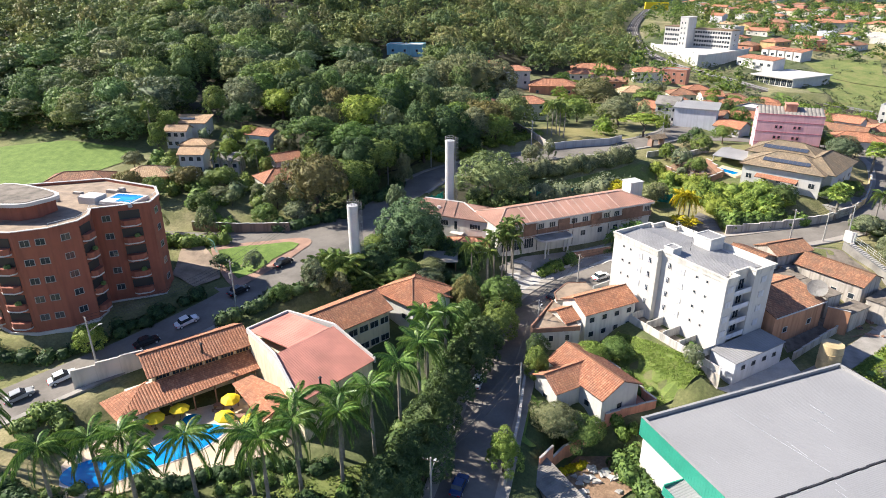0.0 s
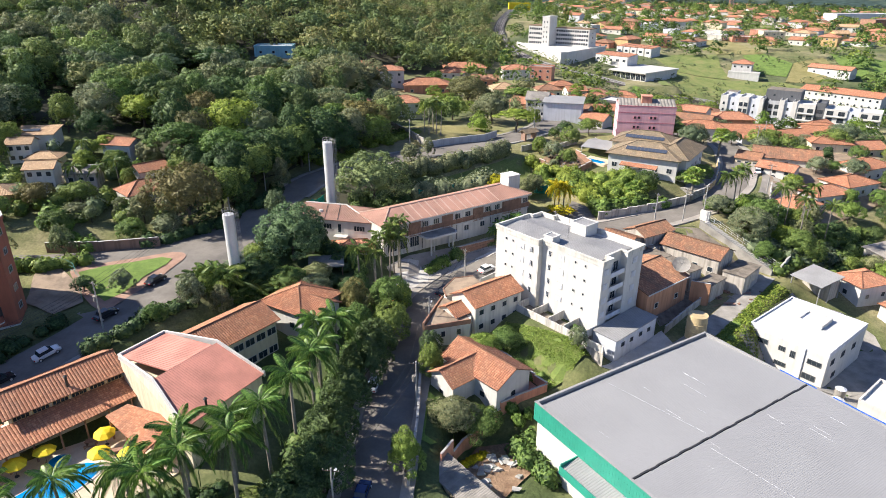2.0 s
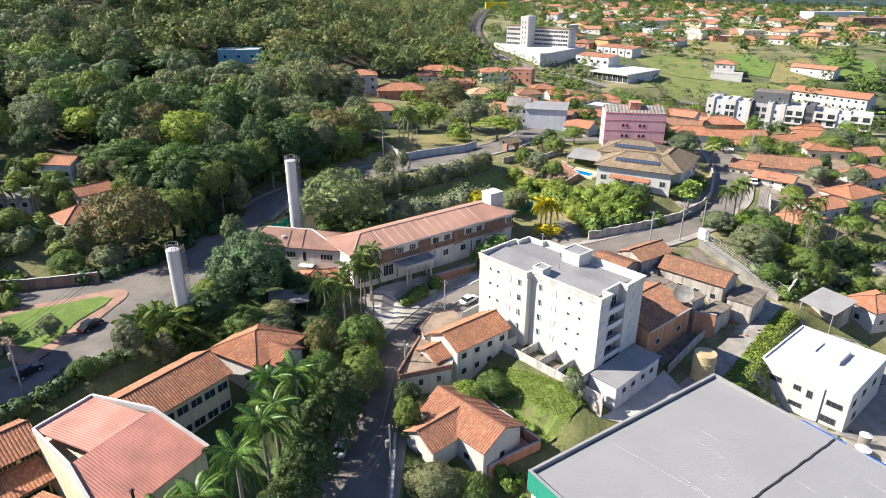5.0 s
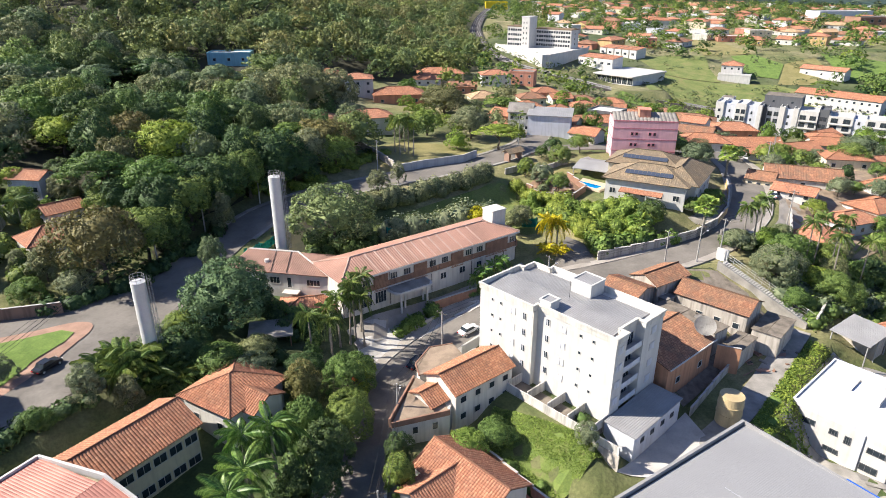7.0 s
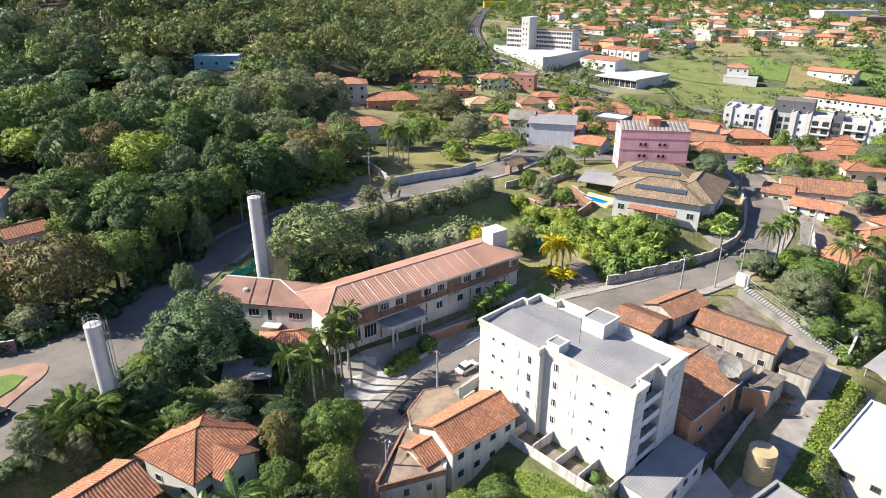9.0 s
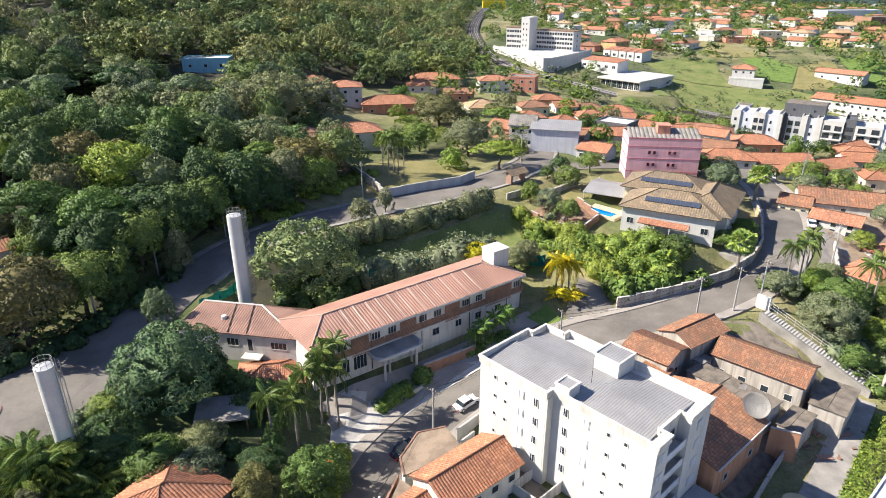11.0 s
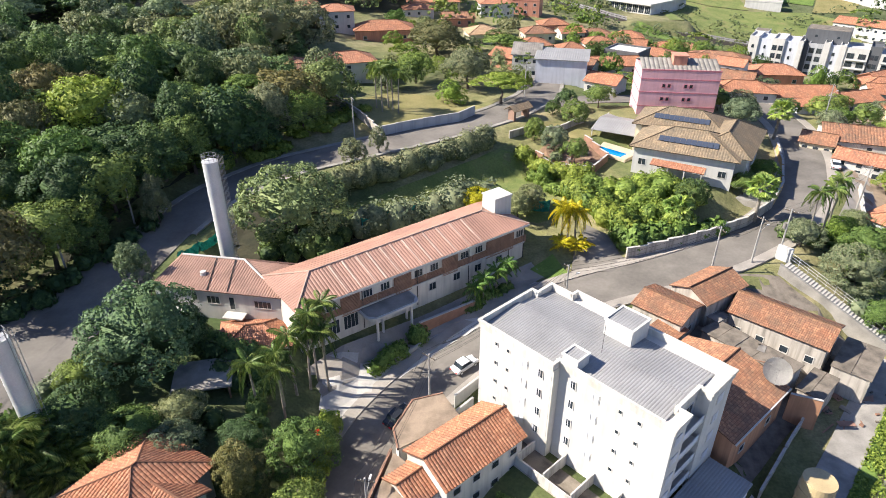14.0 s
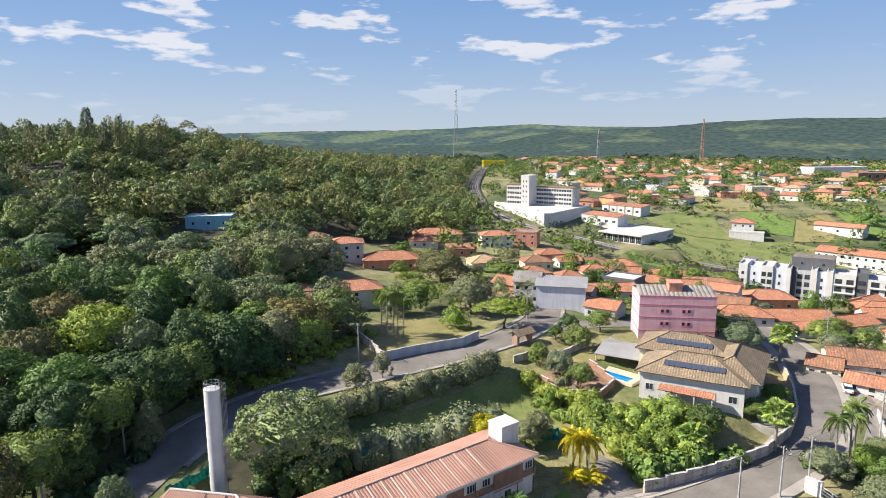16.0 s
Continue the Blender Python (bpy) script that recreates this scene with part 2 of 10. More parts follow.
M = {
    "white": walls("white_render", (0.55, 0.54, 0.515), 0.14), "offwhite": walls("offwhite_render", (0.60, 0.575, 0.52), 0.3),
    "cream": walls("cream_render", (0.66, 0.58, 0.42), 0.28), "pinkwall": walls("pink_render", (0.72, 0.40, 0.43), 0.14),
    "pinkband": walls("deep_pink_render", (0.50, 0.18, 0.21), 0.2), "greywall": walls("grey_render", (0.40, 0.41, 0.43), 0.25),
    "stained": walls("stained_white_render", (0.55, 0.53, 0.49), 0.6), "oldbrick": walls("worn_brown_wall_render", (0.30, 0.19, 0.14), 0.5), "oldwall": walls("old_stained_render", (0.45, 0.41, 0.36), 0.55), "bluewall": walls("blue_render", (0.28, 0.52, 0.60), 0.2),
    "ochre": walls("ochre_render", (0.55, 0.38, 0.18), 0.3), "darkgrey": walls("dark_grey_render", (0.10, 0.105, 0.115), 0.2),
    "palegrey": walls("pale_grey_render", (0.55, 0.57, 0.62), 0.2), "salmon": walls("salmon_render", (0.55, 0.25, 0.17), 0.3),
    "brickface": walls("red_brick_render", (0.30, 0.100, 0.060), 0.25), "concrete": paint("concrete", (0.33, 0.31, 0.28), 0.85, stain=0.45),
    "oldconcrete": paint("old_concrete", (0.22, 0.187, 0.150), 0.9, stain=0.6, big=0.6), "paleslab": paint("pale_slab", (0.50, 0.48, 0.45), 0.85, stain=0.3),
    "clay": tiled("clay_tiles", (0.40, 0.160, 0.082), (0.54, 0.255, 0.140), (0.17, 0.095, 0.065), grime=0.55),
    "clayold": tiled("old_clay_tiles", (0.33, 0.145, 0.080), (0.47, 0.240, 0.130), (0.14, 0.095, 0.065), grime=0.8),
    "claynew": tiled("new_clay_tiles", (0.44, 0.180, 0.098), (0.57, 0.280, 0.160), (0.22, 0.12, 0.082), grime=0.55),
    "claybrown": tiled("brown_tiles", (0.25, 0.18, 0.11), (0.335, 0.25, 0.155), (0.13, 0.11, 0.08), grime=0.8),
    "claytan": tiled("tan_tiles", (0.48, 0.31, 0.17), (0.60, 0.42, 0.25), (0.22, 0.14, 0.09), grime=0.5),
    "pinksheet": paint("pink_roof_sheets", (0.41, 0.225, 0.165), 0.55, stain=0.3, big=0.18), "clubsheet": paint("faded_pink_club_sheets", (0.52, 0.22, 0.165), 0.55, stain=0.35, big=0.25),
    "redsheet": paint("worn_red_roof_sheets", (0.33, 0.19, 0.14), 0.65, stain=0.3, big=0.4),
    "palesheet": paint("clear_roof_sheets", (0.50, 0.345, 0.27), 0.5, stain=0.25), "greysheet": paint("grey_roof_sheets", (0.305, 0.302, 0.30), 0.55, stain=0.22, big=0.25),
    "fibre": paint("weathered_fibre_cement", (0.27, 0.25, 0.225), 0.9, stain=0.45, big=0.5), "silver": paint("pale_metal_roof", (0.278, 0.279, 0.284), 0.55, stain=0.12, big=0.08),
    "green": paint("green_cladding", (0.035, 0.30, 0.215), 0.45, stain=0.15), "blue": paint("blue_cladding", (0.01, 0.10, 0.50), 0.4, stain=0.1),
    "steel": paint("white_steel", (0.62, 0.62, 0.61), 0.38, stain=0.12), "pole": paint("pole_concrete", (0.38, 0.37, 0.35), 0.8, stain=0.25),
    "net": paint("teal_shade_cloth", (0.03, 0.30, 0.25), 0.7, stain=0.4, big=1.5, fine=20),
    "dark": paint("dark_metal", (0.03, 0.03, 0.032), 0.5), "wood": paint("brown_lattice_wood", (0.31, 0.175, 0.115), 0.75, stain=0.35, big=0.8, fine=14),
    "orangebrick": walls("orange_brick_wall", (0.50, 0.255, 0.145), 0.35), "brickwall": paint("brick_wall", (0.33, 0.185, 0.125), 0.85, stain=0.4, big=0.6), "glass": glassy("window_glass"),
    "bark": paint("bark", (0.12, 0.095, 0.07), 0.95, stain=0.5, big=1.2), "palmbark": paint("palm_bark", (0.27, 0.24, 0.20), 0.9, stain=0.4, big=1.5),
    "yellow": paint("yellow_canvas", (0.85, 0.62, 0.01), 0.7, stain=0.08), "tan": paint("beige_tank", (0.55, 0.43, 0.24), 0.6, stain=0.25),
    "court": paint("brown_court_paving", (0.33, 0.25, 0.18), 0.85, stain=0.45, big=0.5), "stone": paint("pale_deck_stone", (0.60, 0.49, 0.36), 0.8, stain=0.25, big=0.5), "paver": paint("brick_pavers", (0.36, 0.22, 0.16), 0.9, stain=0.3, big=0.5),
    "solar": paint("solar_glass", (0.07, 0.085, 0.12), 0.2, stain=0.2), "tyre": paint("tyre_rubber", (0.015, 0.015, 0.015), 0.8),
    "teal": paint("teal_net", (0.02, 0.22, 0.20), 0.7, stain=0.3), "trim": paint("white_trim", (0.55, 0.535, 0.51), 0.6, stain=0.15),
    "asphalt": paint("asphalt", (0.195, 0.177, 0.156), 0.9, stain=0.42, big=0.16, fine=2.0), "pave": paint("pavement_concrete", (0.34, 0.31, 0.275), 0.9, stain=0.3, big=0.3),
    "track": paint("dark_rail_ballast", (0.085, 0.075, 0.07), 0.95, stain=0.3, big=0.3),
    "leaf": leafy("tree_leaves", (0.052, 0.092, 0.028), (0.137, 0.204, 0.058), (0.269, 0.347, 0.095)),
    "leafdark": leafy("dark_leaves", (0.029, 0.055, 0.026), (0.066, 0.114, 0.045), (0.139, 0.198, 0.071)),
    "leafbright": leafy("bright_leaves", (0.077, 0.121, 0.024), (0.187, 0.270, 0.055), (0.352, 0.429, 0.110), glow=0.25),
    "leafwood": leafy("mixed_woodland_leaves", (0.060, 0.097, 0.053), (0.150, 0.212, 0.102), (0.275, 0.347, 0.166)),
    # leaffar: a slight bluish haze of distance is put into the leaf colours
    "leaffar": leafy("distant_woodland_haze_leaves", (0.045, 0.07, 0.05), (0.075, 0.105, 0.07), (0.115, 0.15, 0.09)),
    "leafhedge": leafy("yellow_green_hedge_leaves", (0.080, 0.118, 0.024), (0.178, 0.238, 0.050), (0.310, 0.370, 0.090), glow=0.25),
    "leafgrey": leafy("grey_green_leaves", (0.078, 0.107, 0.064), (0.172, 0.203, 0.118), (0.305, 0.320, 0.195)),
    "leafbrown": leafy("brownish_leaves", (0.063, 0.064, 0.030), (0.144, 0.140, 0.063), (0.241, 0.218, 0.098)),
    "leafyellow": leafy("yellow_leaves", (0.190, 0.185, 0.012), (0.430, 0.385, 0.020), (0.720, 0.590, 0.035), glow=0.3),
    "frond": leafy("palm_fronds", (0.037, 0.086, 0.025), (0.101, 0.191, 0.044), (0.242, 0.362, 0.101), rough=0.4),
    "frondlight": leafy("light_palm_fronds", (0.120, 0.180, 0.045), (0.285, 0.390, 0.105), (0.510, 0.600, 0.210), rough=0.45),
    "frondmid": leafy("mid_green_palm_fronds", (0.05, 0.085, 0.022), (0.125, 0.185, 0.05), (0.25, 0.31, 0.10), rough=0.45),
    "frondgold": leafy("gold_fronds", (0.190, 0.180, 0.014), (0.450, 0.390, 0.025), (0.740, 0.590, 0.040), rough=0.4),
    "rough": earth("rough_field_grass", [(0.3, (0.098, 0.140, 0.031)), (0.55, (0.168, 0.196, 0.056)), (0.75, (0.238, 0.189, 0.084))], 0.18, 3.0),
    "grass": earth("grass_tufts", [(0.3, (0.076, 0.119, 0.025)), (0.55, (0.145, 0.196, 0.043)), (0.78, (0.221, 0.187, 0.093))], 0.6, 5.0),
    "lawn": earth("lawn", [(0.3, (0.085, 0.15, 0.022)), (0.7, (0.17, 0.25, 0.05))], 0.5, 5.0),
    "dry": earth("dry_grass", [(0.3, (0.17, 0.16, 0.05)), (0.7, (0.28, 0.24, 0.10))], 0.2, 4.0),
    "soil": earth("bare_soil", [(0.3, (0.15, 0.085, 0.05)), (0.7, (0.34, 0.23, 0.15))], 0.5, 3.0, 1.0),
}


# ---------------------------------------------------------------- mesh helpers
def mesh_of(name, bm, material):
    me = bpy.data.meshes.new(name)
    bm.normal_update()
    bm.to_mesh(me)
    bm.free()
    me.materials.append(material)
    return me


def part(name, data, material, parent, label=""):
    """One mesh object under a thing or under a part; data is a bmesh or a finished mesh."""
    me = mesh_of(name, data, material) if isinstance(data, bmesh.types.BMesh) else data
    ob = new(name, me)
    ob.parent = parent
    if label:
        ob["label"] = label
    return ob


def thing(name, m, label, category, group=""):
    ob = new(name)
    ob.matrix_basis = m
    return tagged(ob, label, category, group)


def raw_mesh(name, co, faces_n, loops, material, uv=None, smooth=False, normals=None):
    """A mesh from flat numpy arrays: coordinates, corners per face, corner indices."""
    me = bpy.data.meshes.new(name)
    co = np.asarray(co, np.float32).reshape(-1, 3)
    loops, faces_n = np.asarray(loops, np.int32).ravel(), np.asarray(faces_n, np.int32)
    me.vertices.add(len(co))
    me.vertices.foreach_set("co", co.ravel())
    me.loops.add(len(loops))
    me.loops.foreach_set("vertex_index", loops)
    me.polygons.add(len(faces_n))
    me.polygons.foreach_set("loop_start", np.concatenate([[0], np.cumsum(faces_n)[:-1]]).astype(np.int32))
    if uv is not None:
        me.uv_layers.new(name="UVMap").data.foreach_set("uv", np.asarray(uv, np.float32).ravel())
    me.polygons.foreach_set("use_smooth", np.full(len(faces_n), smooth))
    me.update(calc_edges=True)
    me.validate()
    if normals is not None:
        me.normals_split_custom_set_from_vertices(normals)
    me.materials.append(material)
    return me


def box(bm, x0, x1, y0, y1, z0, z1):
    v = [bm.verts.new((x, y, z)) for z in (z0, z1) for x, y in ((x0, y0), (x1, y0), (x1, y1), (x0, y1))]
    for f in ((3, 2, 1, 0), (4, 5, 6, 7), (0, 1, 5, 4), (1, 2, 6, 5), (2, 3, 7, 6), (3, 0, 4, 7)):
        bm.faces.new([v[i] for i in f])
    return v


def prism(bm, pts, z0, z1, cap=True):
    """An upright prism over a plan outline given counter-clockwise."""
    a = [bm.verts.new((x, y, z0)) for x, y in pts]
    b = [bm.verts.new((x, y, z1)) for x, y in pts]
    n = len(pts)
    for i in range(n):
        bm.faces.new((a[i], a[(i + 1) % n], b[(i + 1) % n], b[i]))
    if cap:
        bm.faces.new(b)
        bm.faces.new(a[::-1])


def tube(bm, x, y, z0, z1, r0, r1, n=16, cap=True):
    prism_a = [bm.verts.new((x + r0 * math.cos(k * math.tau / n), y + r0 * math.sin(k * math.tau / n), z0)) for k in range(n)]
    prism_b = [bm.verts.new((x + r1 * math.cos(k * math.tau / n), y + r1 * math.sin(k * math.tau / n), z1)) for k in range(n)]
    for i in range(n):
        bm.faces.new((prism_a[i], prism_a[(i + 1) % n], prism_b[(i + 1) % n], prism_b[i]))
    if cap:
        bm.faces.new(prism_b)
        bm.faces.new(prism_a[::-1])


def rod(bm, a, b, r, n=6):
    a, b = Vector(a), Vector(b)
    q = (b - a).to_track_quat("Z", "Y").to_matrix()
    ra = [bm.verts.new(a + q @ Vector((r * math.cos(k * math.tau / n), r * math.sin(k * math.tau / n), 0))) for k in range(n)]
    rb = [bm.verts.new(b + q @ Vector((r * math.cos(k * math.tau / n), r * math.sin(k * math.tau / n), 0))) for k in range(n)]
    for i in range(n):
        bm.faces.new((ra[i], ra[(i + 1) % n], rb[(i + 1) % n], rb[i]))
    bm.faces.new(rb)
    bm.faces.new(ra[::-1])


# ---------------------------------------------------------------- the lie of the land
GX = np.array([-160, -100, -60, -30, 0, 30, 60, 95, 150, 240.0])
GY = np.array([0, 50, 85, 115, 145, 185, 240, 330, 450.0])
GZ = np.array([
    [1, -2, -6, -8, -11, -14, -16, -17, -18, -18],
    [3, 0, -3.5, -5.5, -9, -12, -14, -15, -16, -17],
    [6, 3, -0.5, -5, -7.5, -9, -12, -14, -15, -15],
    [9, 7, 2.6, 0, -4.5, -3.5, -6, -12, -13, -14],
    [14, 11, 6, 3, 0.5, 0.5, 2, -5, -9, -11],
    [23, 16, 12, 9, 7.5, 6.5, 6, 5, 1, -3],
    [32, 20, 17, 10, 8, 8, 6, 4, 0, -3],
    [44, 27, 22, 13, 8.5, 7, 3, -3, -8, -7],
    [52, 38, 29, 18, 12, 11, 11, 11, 11, 12.0]])


def _cubic(axis, grid, v):
    """Indices and weights of a smooth interpolation along one axis."""
    v = np.clip(v, axis[0], axis[-1] - 1e-6)
    i = np.clip(np.searchsorted(axis, v, "right") - 1, 0, len(axis) - 2)
    s = (v - axis[i]) / (axis[i + 1] - axis[i])
    w = np.stack([-0.5 * s + s * s - 0.5 * s**3, 1 - 2.5 * s * s + 1.5 * s**3, 0.5 * s + 2 * s * s - 1.5 * s**3, -0.5 * s * s + 0.5 * s**3], -1)
    k = np.clip(np.stack([i - 1, i, i + 1, i + 2], -1), 0, len(axis) - 1)
    return k, w


def smooth(a, b, v):
    s = np.clip((v - a) / (b - a), 0, 1)
    return s * s * (3 - 2 * s)


def lie(x, y):
    """Height of the natural ground."""
    x, y = np.asarray(x, float), np.asarray(y, float)
    kx, wx = _cubic(GX, GZ, x)
    ky, wy = _cubic(GY, GZ, y)
    near = sum(wy[..., j] * wx[..., i] * GZ[ky[..., j], kx[..., i]] for j in range(4) for i in range(4))
    # the town plateau, the valley behind it and the hills on the horizon
    ridge = 52 + 34 * np.sin(x / 900.0 + 0.6) + 16 * np.sin(x / 310.0 + y / 700.0) + 38 * smooth(500, 1700, x) + 14 * (1 - smooth(-700, 200, x))
    far = 13 + 6 * np.sin(x / 240.0 + 1) * smooth(450, 800, y) - 150 * smooth(1050, 1600, y) + 0.16 * ridge * smooth(1450, 3100, y)
    far = far + 34 * np.exp(-((x + 330) / 260.0) ** 2 - ((y - 560) / 300.0) ** 2)
    near = near + 0.25 * np.sin(x / 7.0) * np.sin(y / 9.0 + 1)
    return near + (far - near) * smooth(430, 620, y)


ROADS = {  # plan points with heights, half width
    "street_junction": ([(-62, 90, 1.1), (-55.5, 100, 2.0), (-52, 109, 2.5), (-50.5, 118, 2.95), (-48.6, 128, 3.4), (-46.5, 138, 3.85)], 6.0),
    "street_west": ([(-160, -50, -9.0), (-118, 8, -6.5), (-95, 38, -5.0), (-82, 56, -2.8), (-70, 72, -0.8), (-62, 86, 0.8), (-57, 98, 2.0), (-51, 113, 2.8), (-47.4, 130, 3.6),
                     (-44.6, 147, 4.3), (-39.6, 161, 5.5), (-29, 171.6, 6.8), (-13, 179.4, 7.8), (4, 189, 8.3), (18, 200, 8.6), (28, 214, 8.6), (33, 236, 8.4)], 4.6),
    "street_middle": ([(-20, -60, -12.5), (-15, 0, -10.8), (-13, 40, -9.5), (-11.5, 62, -8.3), (-11, 75, -7.2), (-10.4, 90, -6.4), (-9.2, 102, -5.6), (-6, 112, -4.6), (-0.5, 119.5, -3.8),
                       (7, 127, -2.8), (16, 134, -1.5), (27, 138.5, -0.4), (38, 141.5, 0.5), (50, 146, 1.5), (63, 154, 2.5), (73.6, 166.5, 3.5), (81, 182, 4.4),
                       (86, 199, 5.0), (86.6, 212, 5.2), (80, 228, 5.4), (66, 242, 5.8)], 3.9),
    "lane_east": ([(30, 92, -6.5), (40, 97.5, -6.3), (50, 107, -5.6), (60, 118, -4.9), (67, 126, -4.4)], 2.0),
    "street_crossing": ([(-49, 120, 3.1), (-66, 113, 3.2), (-84, 108, 3.6), (-110, 104, 5.0)], 3.8),
    "street_far": ([(22, 205, 8.6), (40, 212, 8.2), (60, 216, 7.2), (84, 216, 5.3), (120, 214, 2.0), (180, 212, -1.5)], 3.2),
}
PADS = [  # levelled plots: centre, half sizes, turn, height
    (19.5, 108, 15, 9, -48, -3.6), (-47, 66, 22, 14, 47, -4.8), (-85, 88, 16, 12, 15, 0.8), (40, 66, 30, 22, 34, -13.5), (67.5, 107, 12, 9, -35, -13),
    (-3, 136, 20, 6, 36, 0.2), (-28, 133, 12, 6, -10, 1.0), (50, 171, 13, 11, -20, 5.3), (56, 199, 12, 8, -5, 8.8), (-9, 118, 4, 4, 30, -3.4), (1, 131.5, 14, 2.4, 36.7, -0.9), (7, 163, 19, 5.5, 30, 2.2),
    (143, 288, 34, 9, -34, -9.5), (103, 364, 12, 12, 0, 1.9), (5, 73, 5, 5, 0, -12.5), (-74, 100, 7, 6, 0, 2.0),
]


def _dense(pts, step=2.0):
    pts = np.array(pts, float)
    d = np.concatenate([[0], np.cumsum(np.hypot(*np.diff(pts[:, :2], axis=0).T))])
    t = np.arange(0, d[-1], step)
    out = np.stack([np.interp(t, d, pts[:, k]) for k in range(pts.shape[1])], -1)
    for _ in range(4):
        out[1:-1] = (out[:-2] + 2 * out[1:-1] + out[2:]) / 4
    return out


ROAD_LINES = {n: (_dense(p), w) for n, (p, w) in ROADS.items()}


def ground(x, y, roads=True):
    """Height of the finished ground: plots levelled, streets cut in."""
    x, y = np.asarray(x, float), np.asarray(y, float)
    z = lie(x, y)
    for cx, cy, hx, hy, turn, pz in PADS:
        c, s = math.cos(radians(turn)), math.sin(radians(turn))
        u, v = np.abs((x - cx) * c + (y - cy) * s) - hx, np.abs(-(x - cx) * s + (y - cy) * c) - hy
        out = np.hypot(np.maximum(u, 0), np.maximum(v, 0))
        z = z + (pz - z) * (1 - smooth(0, 6, out))
    if roads:
        for line, w in ROAD_LINES.values():
            near = (x > line[:, 0].min() - 15) & (x < line[:, 0].max() + 15) & (y > line[:, 1].min() - 15) & (y < line[:, 1].max() + 15)
            if not np.any(near):
                continue
            px, py = x[near], y[near]
            best, bz = np.full(px.shape, 1e9), np.zeros(px.shape)
            for qx, qy, qz in line:
                d = np.hypot(px - qx, py - qy)
                better = d < best
                best, bz = np.where(better, d, best), np.where(better, qz, bz)
            zz = z[near]
            z[near] = zz + (bz - 0.12 - zz) * (1 - smooth(w + 2.6, w + 8, best))
    return z


def at(x, y):
    return float(ground(np.array([x]), np.array([y]))[0])


def _axis(lo, hi, step, far_lo, far_hi):
    mid = np.arange(lo, hi + 1e-6, step)
    grow = lambda gap: np.cumsum(step * 1.14 ** np.arange(1, 60))
    up, down = hi + grow(1), lo - grow(1)
    return np.concatenate([down[down > far_lo][::-1], mid, up[up < far_hi]])


ax_, ay_ = _axis(-150, 190, 2.2, -4600, 4600), _axis(20, 330, 2.2, -700, 4800)
gx_, gy_ = np.meshgrid(ax_, ay_)
gz_ = ground(gx_.ravel(), gy_.ravel())
nx_, ny_ = len(ax_), len(ay_)
i_, j_ = np.meshgrid(np.arange(nx_ - 1), np.arange(ny_ - 1))
first = (j_ * nx_ + i_).ravel()
quads = np.stack([first, first + 1, first + nx_ + 1, first + nx_], -1)


def ground_material():
    m, t, p = _nodes("ground_cover")
    broad = _ramp(t, _noise(t, 0.035, 6.0, rough=0.6), [(0.36, (0.13, 0.155, 0.05)), (0.5, (0.23, 0.215, 0.095)), (0.66, (0.37, 0.30, 0.185))])
    clump = _ramp(t, _noise(t, 0.35, 6.0, rough=0.65), [(0.3, (0.55, 0.62, 0.5)), (0.7, (1.1, 1.1, 1.05))])
    woods = _ramp(t, _noise(t, 0.0045, 7.0, rough=0.62), [(0.42, (0.42, 0.55, 0.5)), (0.54, (1.0, 1.0, 1.0))])
    broad = _mix(t, broad, woods, 1.0, "MULTIPLY")
    geo, sep = t.nodes.new("ShaderNodeNewGeometry"), t.nodes.new("ShaderNodeSeparateXYZ")
    t.links.new(geo.outputs["Position"], sep.inputs[0])
    hills = _ramp(t, _noise(t, 0.006, 6.0, rough=0.6), [(0.40, (0.045, 0.068, 0.045)), (0.62, (0.062, 0.088, 0.053)), (0.74, (0.14, 0.17, 0.08))])
    broad = _mix(t, broad, hills, _ramp(t, _math(t, "DIVIDE", sep.outputs[1], 2000.0), [(0.42, (0.0,) * 3), (0.55, (1.0,) * 3)]))
    fine = _ramp(t, _noise(t, 2.5, 4.0), [(0.3, (0.7,) * 3), (0.7, (1.12,) * 3)])
    t.links.new(_mix(t, _mix(t, broad, clump, 1.0, "MULTIPLY"), fine, 1.0, "MULTIPLY"), p.inputs["Base Color"])
    p.inputs["Roughness"].default_value = 1.0
    _bump(t, p, _noise(t, 1.4, 6.0), 0.6, 0.3)
    return m


land = new("ground", raw_mesh("ground", np.stack([gx_.ravel(), gy_.ravel(), gz_], -1), np.full(len(quads), 4), quads, ground_material(), smooth=True))
tagged(land, "hilly green and brown ground with grass and bare earth", "ground", kind="structure")


def ribbon(line, off_a, off_b, lift, lower=None):
    """A strip along a street between two sideways offsets; lower adds the upright kerb faces."""
    d = np.gradient(line[:, :2], axis=0)
    d /= np.linalg.norm(d, axis=1)[:, None] + 1e-9
    n = np.stack([-d[:, 1], d[:, 0]], -1)
    rows = [(line[:, :2] + n * off_a, line[:, 2] + lift), (line[:, :2] + n * off_b, line[:, 2] + lift)]
    if lower is not None:
        rows = [(rows[0][0], rows[0][1] - lower)] + rows + [(rows[1][0], rows[1][1] - lower)]
    co = np.concatenate([np.concatenate([xy, z[:, None]], 1) for xy, z in rows])
    k, n_ = len(line), len(rows)
    q = [[r * k + i, (r + 1) * k + i, (r + 1) * k + i + 1, r * k + i + 1] for r in range(n_ - 1) for i in range(k - 1)]
    if off_a < off_b:
        q = [f[::-1] for f in q]
    return co, q


def strip(name, line, a, b, lift, material, label, lower=None):
    co, q = ribbon(line, a, b, lift, lower)
    return tagged(new(name, raw_mesh(name, co, np.full(len(q), 4), q, material)), label, name, kind="structure")


